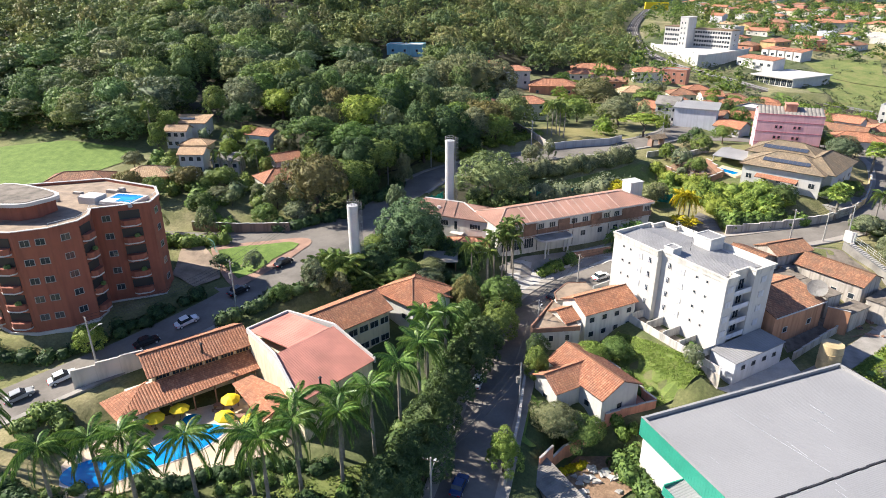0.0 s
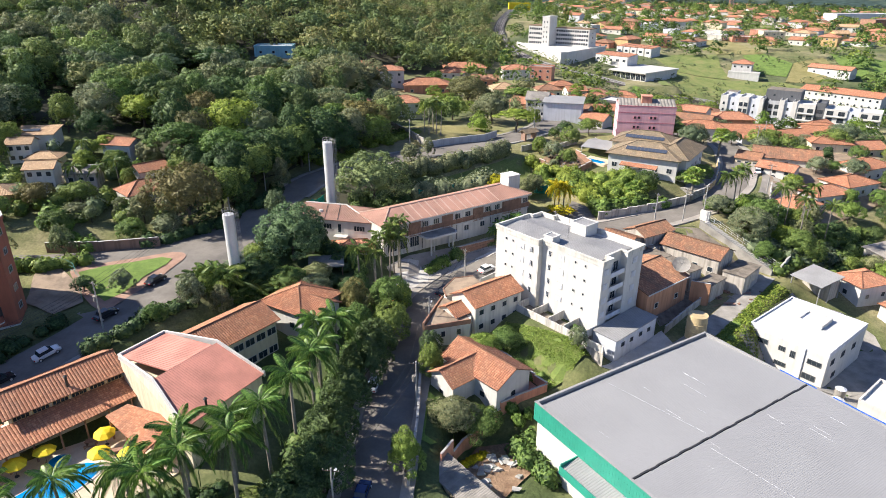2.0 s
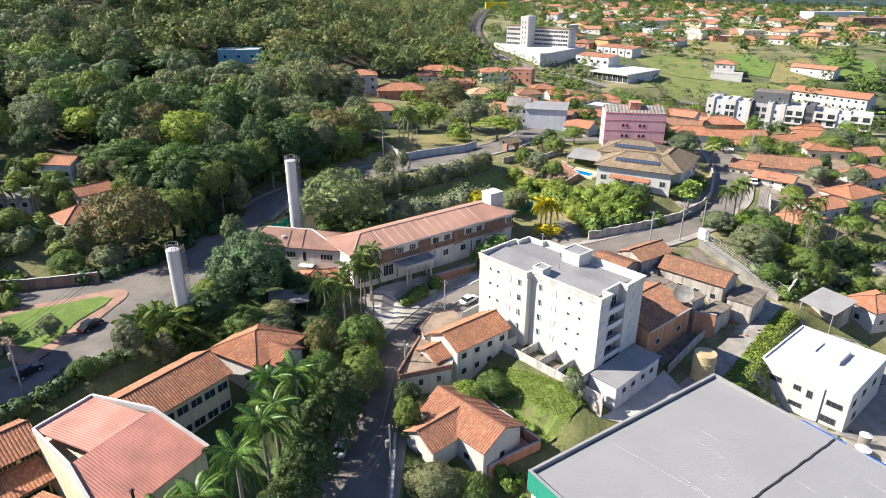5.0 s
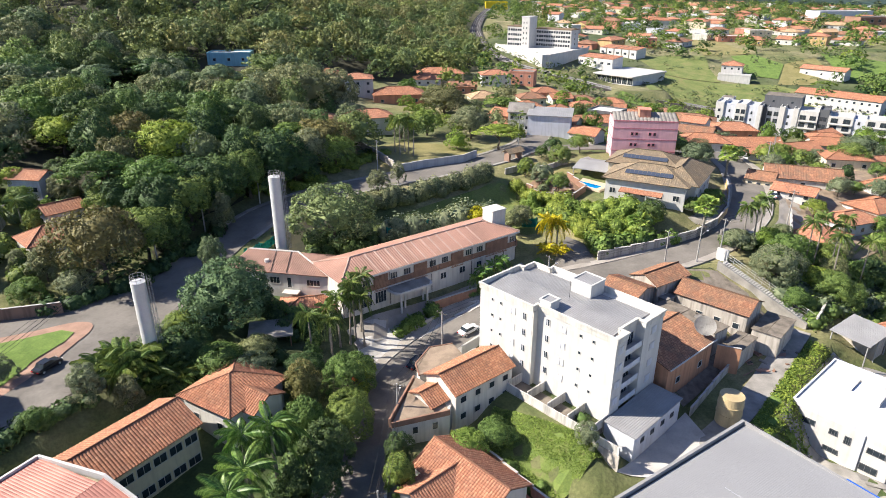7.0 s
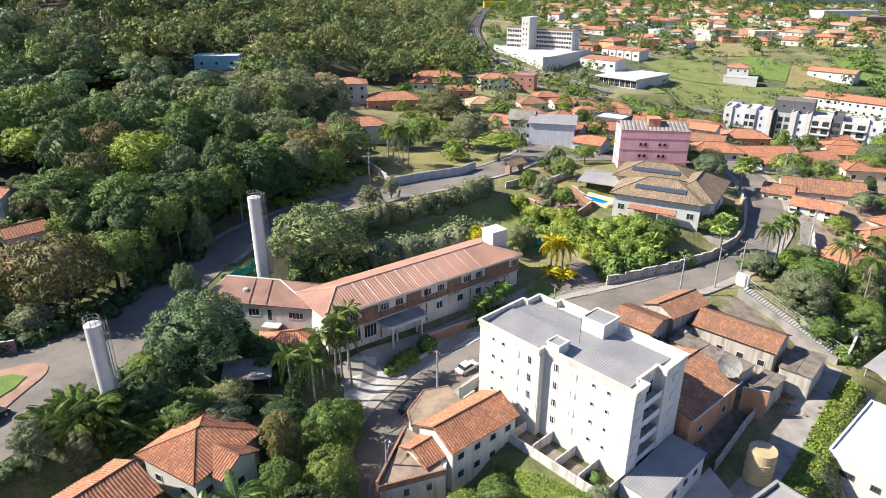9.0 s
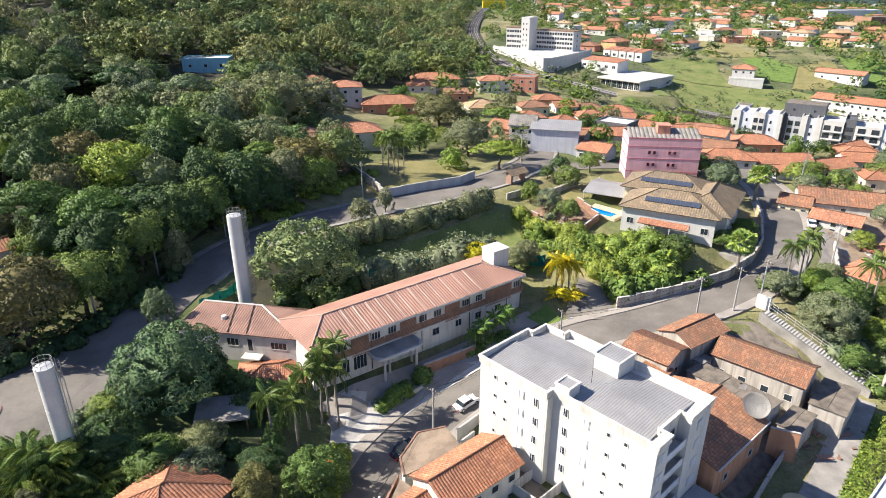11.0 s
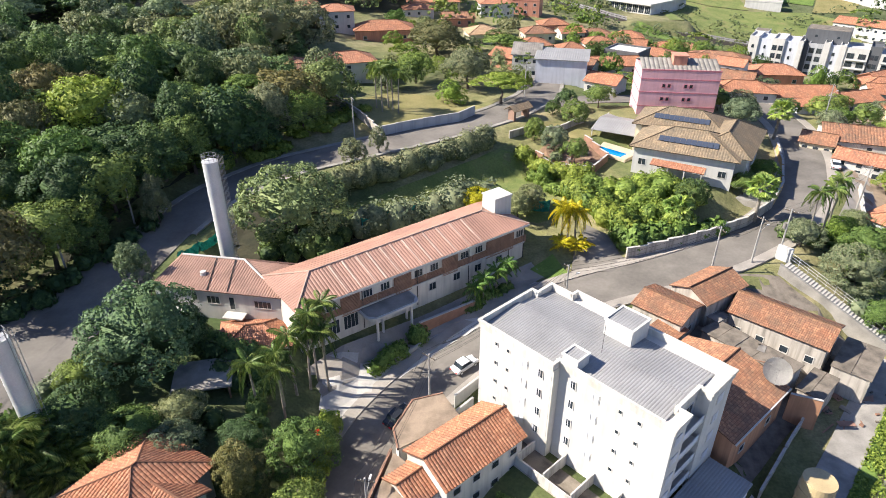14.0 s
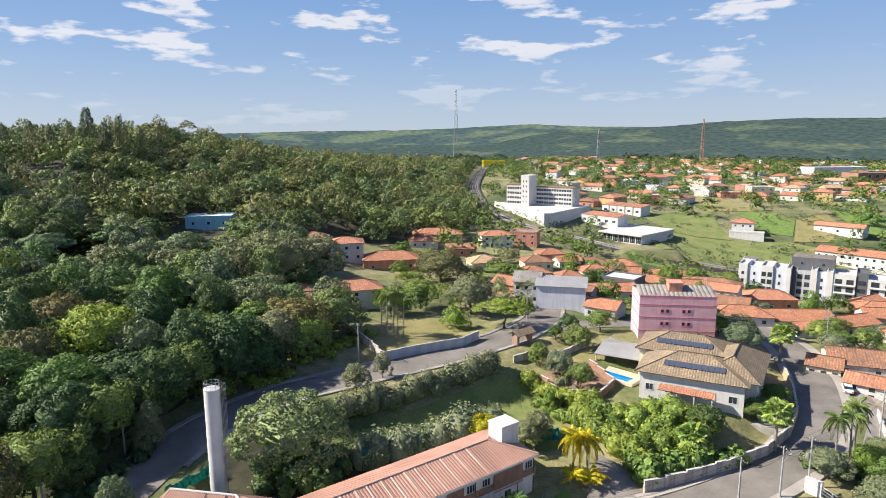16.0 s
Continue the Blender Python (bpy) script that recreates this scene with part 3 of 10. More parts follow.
for name, (line, w) in ROAD_LINES.items():
    strip("road", line, -w, w, 0.03 - 0.02 * (name == "street_junction"), M["concrete" if name == "lane_east" else "asphalt"], "rough pale concrete lane" if name == "lane_east" else "worn grey asphalt street", 0.3)
    if name in ("street_west", "street_middle"):
        strip("pavement", line[line[:, 1] > 138] if name == "street_west" else line, w, w + (1.2 if name == "street_west" else 1.8), 0.17, M["concrete" if name == "street_west" else "pave"], "concrete pavement with a raised kerb along the street", 0.5)
        for cut in ((line[line[:, 1] < 88], line[line[:, 1] > 149]) if name == "street_west" else (line,)):
            strip("pavement", cut, -w - (1.0 if name == "street_west" else 1.8), -w, 0.17, M["concrete" if name == "street_west" else "pave"], "concrete pavement with a raised kerb along the street", 0.5)


# ---------------------------------------------------------------- roofs, windows, houses
def roof_mesh(name, slopes, material, rib=0.44, high=0.07, thick=0.12, tile=True):
    """Sloping roof faces (eave left, eave right, top right, top left) as ribbed slabs; ribs run up each slope."""
    co, n, loops, uv = [], [], [], []
    for a, b, c, d in slopes:
        a, b, c, d = (Vector(p) for p in (a, b, c, d))
        eu = (b - a).normalized()
        nn = eu.cross(d - a if (d - a).length > 0.01 else c - a).normalized()
        if nn.z < 0:
            nn = -nn
        ev = nn.cross(eu)
        length, ud, vd, uc, vc = (b - a).length, (d - a).dot(eu), (d - a).dot(ev), (c - a).dot(eu), (c - a).dot(ev)
        k = max(int(length / rib * 4), 4)
        us = [length * i / k for i in range(k + 1)]
        base = len(co)
        for i, u in enumerate(us):
            if u < ud - 1e-6:
                v = vd * u / ud
            elif u <= uc + 1e-6:
                v = vd + (vc - vd) * ((u - ud) / (uc - ud) if uc - ud > 1e-6 else 0)
            else:
                v = vc * (length - u) / (length - uc)
            lift = high * (0.0, 0.8, 1.0, 0.8)[i % 4]
            low, top = a + eu * u + nn * lift, a + eu * u + ev * max(v, 0.0) + nn * lift
            co += [low, top, low - nn * (thick + lift), top - nn * (thick + lift)]
            if i:
                q = base + 4 * (i - 1)
                v0 = vprev
                for f, t in (((q, q + 4, q + 5, q + 1), ((us[i - 1], 0), (u, 0), (u, v), (us[i - 1], v0))),
                             ((q + 2, q + 3, q + 7, q + 6), ((us[i - 1], 0), (us[i - 1], v0), (u, v), (u, 0))),
                             ((q, q + 2, q + 6, q + 4), ((us[i - 1], 0),) * 4), ((q + 1, q + 5, q + 7, q + 3), ((us[i - 1], v),) * 4)):
                    n.append(4)
                    loops += f
                    uv += t
            vprev = v
        e = base + 4 * k
        for f in ((base, base + 1, base + 3, base + 2), (e, e + 2, e + 3, e + 1)):
            n.append(4)
            loops += f
            uv += ((0, 0),) * 4
    return raw_mesh(name, [tuple(p) for p in co], n, loops, material, uv)


def hip_slopes(length, width, z, rise, over=0.5, kind="hip", run=None):
    l, w = length / 2 + over, width / 2 + over
    zz = z - over * rise / (width / 2)
    top = z + rise
    r = l - (run or w) if kind == "hip" else l
    if kind == "shed":
        return [((-l, -w, z), (l, -w, z), (l, w, z + rise), (-l, w, z + rise))]
    s = [((-l, -w, zz), (l, -w, zz), (r, 0, top), (-r, 0, top)), ((l, w, zz), (-l, w, zz), (-r, 0, top), (r, 0, top))]
    if kind == "hip":
        s += [((l, -w, zz), (l, w, zz), (r, 0, top), (r, 0, top)), ((-l, w, zz), (-l, -w, zz), (-r, 0, top), (-r, 0, top))]
    return s


WINDOWS = {}


def window(parent, m, w, h, frame_mat="trim", bars=1, name="window"):
    """A framed window: frame with mullions, and the dark pane set into it. It faces local -y."""
    key = (round(w, 2), round(h, 2), frame_mat, bars)
    if key not in WINDOWS:
        bm, t = bmesh.new(), min(0.09, w * 0.12)
        ring = [[bm.verts.new((x, y, z)) for x, z in pts] for y in (-0.07, 0.05) for pts in (
            [(-w / 2 - 0.05, -0.1), (w / 2 + 0.05, -0.1), (w / 2, h), (-w / 2, h)], [(-w / 2 + t, 0), (w / 2 - t, 0), (w / 2 - t, h - t), (-w / 2 + t, h - t)])]
        for i in range(4):
            j = (i + 1) % 4
            bm.faces.new((ring[0][i], ring[0][j], ring[1][j], ring[1][i]))
            bm.faces.new((ring[0][j], ring[0][i], ring[2][i], ring[2][j]))
            bm.faces.new((ring[1][i], ring[1][j], ring[3][j], ring[3][i]))
        mm = bmesh.new()
        box(mm, -0.03, 0.03, -0.045, 0.03, 0, h - t)
        pm = bmesh.new()
        box(pm, -w / 2 + t, w / 2 - t, -0.02, 0.02, 0, h - t)
        WINDOWS[key] = mesh_of("window", bm, M[frame_mat]), mesh_of("pane", pm, M["glass"]), mesh_of("mullion", mm, M[frame_mat])
    fr, pa, mu = WINDOWS[key]
    ob = part(name, fr, None, parent)
    ob.matrix_basis = m
    part("pane", pa, None, ob)
    for k in range(bars if (w > 1.3 or bars > 1) else 0):
        part("mullion", mu, None, ob).location = (-w / 2 + w * (k + 1) / (bars + 1), 0, 0)
    return ob


def on_side(side, length, width, s, z):
    """The pose of something on a house's wall, s metres from that wall's middle."""
    return {"F": pose(s, -width / 2, z), "B": pose(-s, width / 2, z, 0, 0, 180), "R": pose(length / 2, s, z, 0, 0, 90), "L": pose(-length / 2, -s, z, 0, 0, -90)}[side]


def house(x, y, yaw, length, width, height, rise, label, wall="offwhite", roof="clay", kind="hip", z=None, over=0.5, wins=(), rib=0.27, name="house",
          group="", ridge=True, run=None, door=None, sink=1.5, roof_label=""):
    z = at(x, y) if z is None else z
    h = thing(name, pose(x, y, z, 0, 0, yaw), label, name.replace("_", " "), group)
    bm = bmesh.new()
    box(bm, -length / 2, length / 2, -width / 2, width / 2, -sink, height)
    if kind == "gable":
        for s in (-1, 1):
            xx = s * length / 2
            v = [bm.verts.new(p) for p in ((xx, -width / 2, height), (xx, width / 2, height), (xx, 0, height + rise - 0.15),
                                           (xx - s * 0.2, -width / 2, height), (xx - s * 0.2, width / 2, height), (xx - s * 0.2, 0, height + rise - 0.15))]
            for f in ((0, 1, 2), (5, 4, 3), (0, 2, 5, 3), (1, 4, 5, 2)):
                bm.faces.new([v[i] for i in f])
    if kind == "shed":
        v = [bm.verts.new(p) for p in ((-length / 2, -width / 2, height), (length / 2, -width / 2, height), (length / 2, width / 2, height), (-length / 2, width / 2, height),
                                       (length / 2, width / 2, height + rise - 0.1), (-length / 2, width / 2, height + rise - 0.1))]
        for f in ((1, 2, 4), (0, 5, 3), (2, 3, 5, 4), (0, 1, 4, 5)):
            bm.faces.new([v[i] for i in f])
    bmesh.ops.recalc_face_normals(bm, faces=bm.faces)
    part("wall", bm, M[wall], h)
    if kind == "flat":
        bm = bmesh.new()
        for x0, x1, y0, y1 in ((-length / 2 - 0.1, length / 2 + 0.1, -width / 2 - 0.1, -width / 2 + 0.2), (-length / 2 - 0.1, length / 2 + 0.1, width / 2 - 0.2, width / 2 + 0.1),
                               (-length / 2 - 0.1, -length / 2 + 0.2, -width / 2 + 0.2, width / 2 - 0.2), (length / 2 - 0.2, length / 2 + 0.1, -width / 2 + 0.2, width / 2 - 0.2)):
            box(bm, x0, x1, y0, y1, height - 0.1, height + 0.6)
        part("parapet", bm, M[wall], h)
        bm = bmesh.new()
        box(bm, -length / 2 + 0.2, length / 2 - 0.2, -width / 2 + 0.2, width / 2 - 0.2, height, height + 0.12)
        part("roof", bm, M[roof], h, roof_label)
    else:
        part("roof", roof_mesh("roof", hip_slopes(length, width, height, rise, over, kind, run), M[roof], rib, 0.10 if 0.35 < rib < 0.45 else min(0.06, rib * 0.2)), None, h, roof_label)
        if ridge and kind in ("hip", "gable"):
            bm = bmesh.new()
            l, w = length / 2 + over, width / 2 + over
            r = l - (run or w) if kind == "hip" else l
            top, zz = height + rise + 0.06, height - over * rise / (width / 2) + 0.06
            rod(bm, (-r, 0, top), (r, 0, top), 0.14, 6)
            if kind == "hip":
                for sx in (-1, 1):
                    for sy in (-1, 1):
                        rod(bm, (sx * r, 0, top), (sx * l, sy * w, zz), 0.11, 5)
            part("ridge_tiles", bm, M[roof], h)
    for side, n, storeys, *size in wins:
        span = length if side in "FB" else width
        ww, wh = size if size else (1.2, 1.1)
        step = (height - 0.2) / storeys
        for k in range(storeys):
            for i in range(n):
                window(h, on_side(side, length, width, -span / 2 + span * (i + 0.5) / n, k * step + min(1.0, step * 0.35)), ww, wh)
    if door:
        bm = bmesh.new()
        box(bm, -0.5, 0.5, -0.06, 0.02, 0, 2.1)
        d = part("door", bm, M["wood"], h)
        d.matrix_basis = on_side(door, length, width, span_off(length, width, door), 0)
    return h


def join_far(houses, name, label):
    """Houses too far off to tell apart: one body with the materials of its pieces."""
    bm, mats = bmesh.new(), []
    bm.loops.layers.uv.new("UVMap")
    for h in houses:
        for c in h.children:
            m = c.data.materials[0]
            if m not in mats:
                mats.append(m)
            have = len(bm.faces)
            bm.from_mesh(c.data)
            bm.faces.ensure_lookup_table()
            new_faces = bm.faces[have:]
            place = h.matrix_basis @ c.matrix_basis
            for v in {v for f in new_faces for v in f.verts}:
                v.co = place @ v.co
            for f in new_faces:
                f.material_index = mats.index(m)
            for w in c.children:
                bpy.data.objects.remove(w)
            bpy.data.objects.remove(c)
        bpy.data.objects.remove(h)
    ob = new(name, mesh_of(name, bm, mats[0]))
    for m in mats[1:]:
        ob.data.materials.append(m)
    return tagged(ob, label, "houses", kind="stuff")


def span_off(length, width, side):
    return 0.18 * (length if side in "FB" else width)


def wall_run(name, pts, height, thick, material, label, z=None, cap=True, drop=1.2):
    """A free-standing wall along plan points, stepping with the ground."""
    w = thing(name, pose(0, 0, 0), label, "wall")
    w["kind"] = "structure"
    for (x0, y0), (x1, y1) in zip(pts, pts[1:]):
        a, b = Vector((x0, y0)), Vector((x1, y1))
        n = max(int((b - a).length / 2.6), 1)
        for i in range(n):
            p, q = a.lerp(b, i / n), a.lerp(b, (i + 1) / n)
            zz = (z if z is not None else max(at(*p), at(*q)))
            m = pose(*((p + q) / 2), zz, 0, 0, math.degrees(math.atan2(q.y - p.y, q.x - p.x)))
            l = (q - p).length / 2
            bm = bmesh.new()
            box(bm, -l, l, -thick / 2, thick / 2, -drop, height)
            s = part("wall_panel", bm, M[material], w)
            s.matrix_basis = m
            if cap:
                bm = bmesh.new()
                box(bm, -l, l, -thick / 2 - 0.05, thick / 2 + 0.05, height, height + 0.07)
                part("coping", bm, M["paleslab"], s)
    return w


def patch(name, pts, material, label, lift=0.12, step=1.2, kind="structure"):
    """A piece of lawn, paving or bare soil that follows the ground within an outline."""
    bm = bmesh.new()
    bm.faces.new([bm.verts.new((x, y, 0)) for x, y in pts])
    bmesh.ops.recalc_face_normals(bm, faces=bm.faces)
    if bm.faces[:][0].normal.z < 0:
        bmesh.ops.reverse_faces(bm, faces=bm.faces)
    xs, ys = [p[0] for p in pts], [p[1] for p in pts]
    for ax, lo, hi in ((0, min(xs), max(xs)), (1, min(ys), max(ys))):
        for k in range(1, int((hi - lo) / (step * 2))):
            co, no = [0, 0, 0], [0, 0, 0]
            co[ax], no[ax] = lo + k * step * 2, 1
            bmesh.ops.bisect_plane(bm, geom=bm.verts[:] + bm.edges[:] + bm.faces[:], plane_co=co, plane_no=no)
    v = bm.verts[:]
    z = ground(np.array([p.co.x for p in v]), np.array([p.co.y for p in v]))
    for p, h in zip(v, z):
        p.co.z = h + lift
    return tagged(new(name, mesh_of(name, bm, M[material])), label, name, kind=kind)


# ---------------------------------------------------------------- plants
def cards(rng, centres, normals, size, jitter=0.9):
    """Small leaf clumps as irregular four-cornered blades at given places, turned roughly along given normals."""
    n = len(centres)
    nn = normals + rng.normal(0, jitter * 0.45, (n, 3))
    nn /= np.linalg.norm(nn, axis=1)[:, None] + 1e-9
    t = np.cross(nn, rng.normal(0, 1, (n, 3)))
    t /= np.linalg.norm(t, axis=1)[:, None] + 1e-9
    b = np.cross(nn, t)
    s = size * rng.uniform(0.55, 1.3, (n, 1))
    co = np.stack([centres + t * s * rng.uniform(0.7, 1.2, (n, 1)), centres + b * s * rng.uniform(0.35, 0.8, (n, 1)) + nn * s * 0.2,
                   centres - t * s * rng.uniform(0.7, 1.2, (n, 1)), centres - b * s * rng.uniform(0.35, 0.8, (n, 1)) + nn * s * 0.2], 1)
    return co.reshape(-1, 3)


ICO = bmesh.new()
bmesh.ops.create_icosphere(ICO, subdivisions=2, radius=1.0)
ICO.verts.ensure_lookup_table()
ICO_V = np.array([v.co[:] for v in ICO.verts])
ICO_F = np.array([[v.index for v in f.verts] for f in ICO.faces])
ICO.free()


ICO = bmesh.new()
bmesh.ops.create_icosphere(ICO, subdivisions=1, radius=1.0)
ICO.verts.ensure_lookup_table()
LOW_V = np.array([v.co[:] for v in ICO.verts])
LOW_F = np.array([[v.index for v in f.verts] for f in ICO.faces])
ICO.free()


def crown_arrays(seed, lobes, count, size, core=0.80, low=-0.35, whole=0.0, plain=False, loose=0.09):
    """Leaf clumps over a bundle of lobes (centre, radii), with rough inner cores so that the crown is not see-through."""
    rng = np.random.default_rng(seed)
    pts, nor = [], []
    ball_v, ball_f = (LOW_V, LOW_F) if plain else (ICO_V, ICO_F)
    mid = np.mean([c for c, r in lobes], 0) - (0, 0, 0.8)
    vol = np.array([r[0] * r[1] + r[0] * r[2] for _, r in lobes])
    for (c, r), share in zip(lobes, vol / vol.sum()):
        k = int(count * share)
        d = rng.normal(0, 1, (k * 2, 3))
        d /= np.linalg.norm(d, axis=1)[:, None]
        d = d[d[:, 2] > low][:k]
        rad = 1 + 0.16 * np.sin(d[:, :1] * 5 + seed) * np.cos(d[:, 1:2] * 6 + d[:, 2:] * 4) + rng.normal(0, loose, (len(d), 1))
        pts.append(np.array(c) + d * np.array(r) * rad)
        nor.append(d * np.array([1, 1, 1.2]))
    quads_co = cards(rng, np.concatenate(pts), np.concatenate(nor), size)
    nq = len(quads_co) // 4
    face = np.cross(quads_co[1::4] - quads_co[0::4], quads_co[3::4] - quads_co[0::4])
    face /= np.linalg.norm(face, axis=1)[:, None] + 1e-9
    out = np.concatenate(nor)
    out = out / np.linalg.norm(out, axis=1)[:, None]
    face *= np.sign((face * out).sum(1))[:, None]
    way = np.concatenate(pts) - mid
    way /= np.linalg.norm(way, axis=1)[:, None] + 1e-9
    out = (1 - whole) * out + whole * way + (0, 0, 0.12)
    shade = [np.repeat(0.55 * out + 0.6 * face, 4, 0)]
    core_co, core_f, off = [], [], len(quads_co)
    for c, r in lobes:
        wob = 1 + 0.12 * np.sin(ball_v[:, :1] * 4 + c[0]) + rng.normal(0, 0.05, (len(ball_v), 1))
        core_co.append(np.array(c) + ball_v * np.array(r) * core * wob)
        core_f.append(ball_f + off)
        shade.append((1 - whole) * ball_v + whole * (np.array(c) + ball_v * np.array(r) - mid) / np.linalg.norm(np.array(c) + ball_v * np.array(r) - mid, axis=1)[:, None])
        off += len(ball_v)
    co = np.concatenate([quads_co] + core_co)
    tri = np.concatenate(core_f)
    sh = np.concatenate(shade)
    return co, nq, tri, sh / (np.linalg.norm(sh, axis=1)[:, None] + 1e-9)


def crown_mesh(name, arrays, material):
    co, nq, tri, sh = arrays
    n = np.concatenate([np.full(nq, 4), np.full(len(tri), 3)])
    return raw_mesh(name, co, n, np.concatenate([np.arange(nq * 4), tri.ravel()]), material, smooth=True, normals=sh)


def lobes_for(seed, kind, w, h, base, n=None):
    """Lobe bundles: dome, round, tall, umbrella, cone, plume, bush."""
    r = random.Random(seed)
    out, p1, p2 = [], r.uniform(0, 6.28), r.uniform(0, 6.28)
    n = n or {"dome": 66, "round": 52, "tall": 46, "umbrella": 54, "cone": 44, "plume": 30}.get(kind, 5)
    for k in range(n):
        a, f = k * 2.39996 + r.uniform(-0.25, 0.25), (k + 0.5) / n
        rim = 1 + 0.16 * math.sin(2 * a + p1) + 0.11 * math.sin(3 * a + p2)
        if kind == "dome":
            e = math.asin(-0.5 + 1.46 * f)
            d, s, z, flat = 0.41 * math.cos(e) * r.uniform(0.88, 1.06) * (0.5 + 0.5 * rim), r.uniform(0.065, 0.115), 0.44 + 0.45 * math.sin(e) * r.uniform(0.93, 1.04), r.uniform(0.7, 1.0)
        elif kind == "round":
            e = math.asin(-0.3 + 1.27 * f)
            d, s, z, flat = 0.39 * math.cos(e) * rim * r.uniform(0.75, 1.1), r.uniform(0.06, 0.135), 0.42 + 0.46 * math.sin(e) * r.uniform(0.8, 1.08), r.uniform(0.65, 1.0)
        elif kind == "tall":
            d, s, z, flat = (0.08 + 0.30 * math.sqrt(1 - f)) * rim * r.uniform(0.65, 1.1), r.uniform(0.06, 0.125), 0.12 + 0.8 * f, r.uniform(0.8, 1.15)
        elif kind == "umbrella":
            d = 0.44 * math.sqrt(f) * rim * r.uniform(0.9, 1.08)
            s, z, flat = r.uniform(0.06, 0.12), 0.86 - 1.5 * d * d + r.uniform(-0.07, 0.05), r.uniform(0.3, 0.45)
        elif kind == "cone":
            d, s, z, flat = 0.40 * (1 - 0.86 * f) * r.uniform(0.85, 1.08), 0.11 * (1 - 0.55 * f) * r.uniform(0.8, 1.15), 0.06 + 0.88 * f, 1.1
        elif kind == "plume":
            d, s, z, flat = (0.10 + 0.26 * math.sin(math.pi * min(f + 0.1, 1.0))) * rim * r.uniform(0.3, 1.15), r.uniform(0.05, 0.10), 0.25 + 0.72 * f, r.uniform(0.9, 1.4)
        else:
            d, s, z, flat = 0.25 * r.uniform(0.4, 1.1), r.uniform(0.24, 0.34), r.uniform(0.3, 0.55), h / w * 1.3
        out.append(((w * d * math.cos(a), w * d * math.sin(a), base + h * z), (w * s, w * s, w * s * flat)))
    return out


def tree_arrays(seed, lobes, count, size, whole=0.4, core=0.76, plain=False, loose=0.13):
    """Leaf clumps over the outer skin of many small lobes, round one rough dark core."""
    rng = np.random.default_rng(seed)
    c, r = np.array([q for q, _ in lobes]), np.array([q for _, q in lobes])
    mid = c.mean(0) - (0, 0, 0.6)
    way = c - mid
    reach = np.linalg.norm(way, axis=1)[:, None] + 1e-6
    share = r[:, 0] * (r[:, 0] + r[:, 2])
    pts, nor = [], []
    for i in range(len(c)):
        k = int(count * 1.5 * share[i] / share.sum()) + 2
        d = rng.normal(0, 1, (k * 3, 3))
        d /= np.linalg.norm(d, axis=1)[:, None]
        d = d[(d @ (way[i] / reach[i]) > -0.2) & (d[:, 2] > -0.55)][:k]
        p = c[i] + d * r[i] * (1 + rng.normal(0, loose, (len(d), 1)))
        inner = (np.linalg.norm((p[:, None, :] - c[None]) / (r[None] * 0.8), axis=2) < 1).sum(1) > 0
        pts.append(p[~inner])
        nor.append((d * (1, 1, 1.2))[~inner])
    pts, nor = np.concatenate(pts), np.concatenate(nor)
    pick = rng.permutation(len(pts))[:count]
    pts, nor = pts[pick], nor[pick]
    quads_co = cards(rng, pts, nor, size)
    nq = len(quads_co) // 4
    face = np.cross(quads_co[1::4] - quads_co[0::4], quads_co[3::4] - quads_co[0::4])
    face /= np.linalg.norm(face, axis=1)[:, None] + 1e-9
    out = nor / np.linalg.norm(nor, axis=1)[:, None]
    face *= np.sign((face * out).sum(1))[:, None]
    far = (pts - mid) / (np.linalg.norm(pts - mid, axis=1)[:, None] + 1e-9)
    sh = np.repeat(0.5 * ((1 - whole) * out + whole * far + (0, 0, 0.1)) + 0.62 * face, 4, 0)
    u, tri = (LOW_V, LOW_F) if plain else (ICO_V, ICO_F)
    along_ = way @ u.T
    side = np.maximum((r.mean(1) ** 2)[:, None] - (reach ** 2 - along_ ** 2), 0)
    rad = np.where((side > 0) & (along_ > 0), along_ + np.sqrt(side), 0).max(0)
    rad = np.where(rad > 0, rad, np.percentile(rad, 30) * 0.8)
    near = np.exp(9.0 * (u @ u.T - 1.0))
    rad = np.minimum(near @ rad / near.sum(1), rad * 1.05)
    ball = mid + u * (rad * core * (1 + rng.normal(0, 0.06, len(u))))[:, None]
    co = np.concatenate([quads_co, ball])
    sh = np.concatenate([sh, u])
    return co, nq, tri + len(quads_co), sh / (np.linalg.norm(sh, axis=1)[:, None] + 1e-9)


def trunk_mesh(seed, h, r0, lobes):
    """A tapered, slightly bent trunk with a limb towards each lobe."""
    r, bm = random.Random(seed), bmesh.new()
    p = Vector((0, 0, -0.8))
    fork = None
    n = 5
    for k in range(n):
        q = Vector((r.uniform(-0.25, 0.25) * k * 0.5, r.uniform(-0.25, 0.25) * k * 0.5, h * (k + 1) / n))
        ra, rb = r0 * (1 - 0.13 * k), r0 * (1 - 0.13 * (k + 1))
        ring_rod(bm, p, q, ra, rb)
        p = q
    for c, s in lobes[::max(len(lobes) // 7, 1)][:7]:
        e = Vector(c)
        mid = p.lerp(e, 0.5) + Vector((0, 0, 0.4))
        ring_rod(bm, p - Vector((0, 0, 0.3)), mid, r0 * 0.34, r0 * 0.22)
        ring_rod(bm, mid, e, r0 * 0.22, r0 * 0.08)
    return bm


def ring_rod(bm, a, b, ra, rb, n=7):
    q = (b - a).to_track_quat("Z", "Y").to_matrix()
    va = [bm.verts.new(a + q @ Vector((ra * math.cos(k * math.tau / n), ra * math.sin(k * math.tau / n), 0))) for k in range(n)]
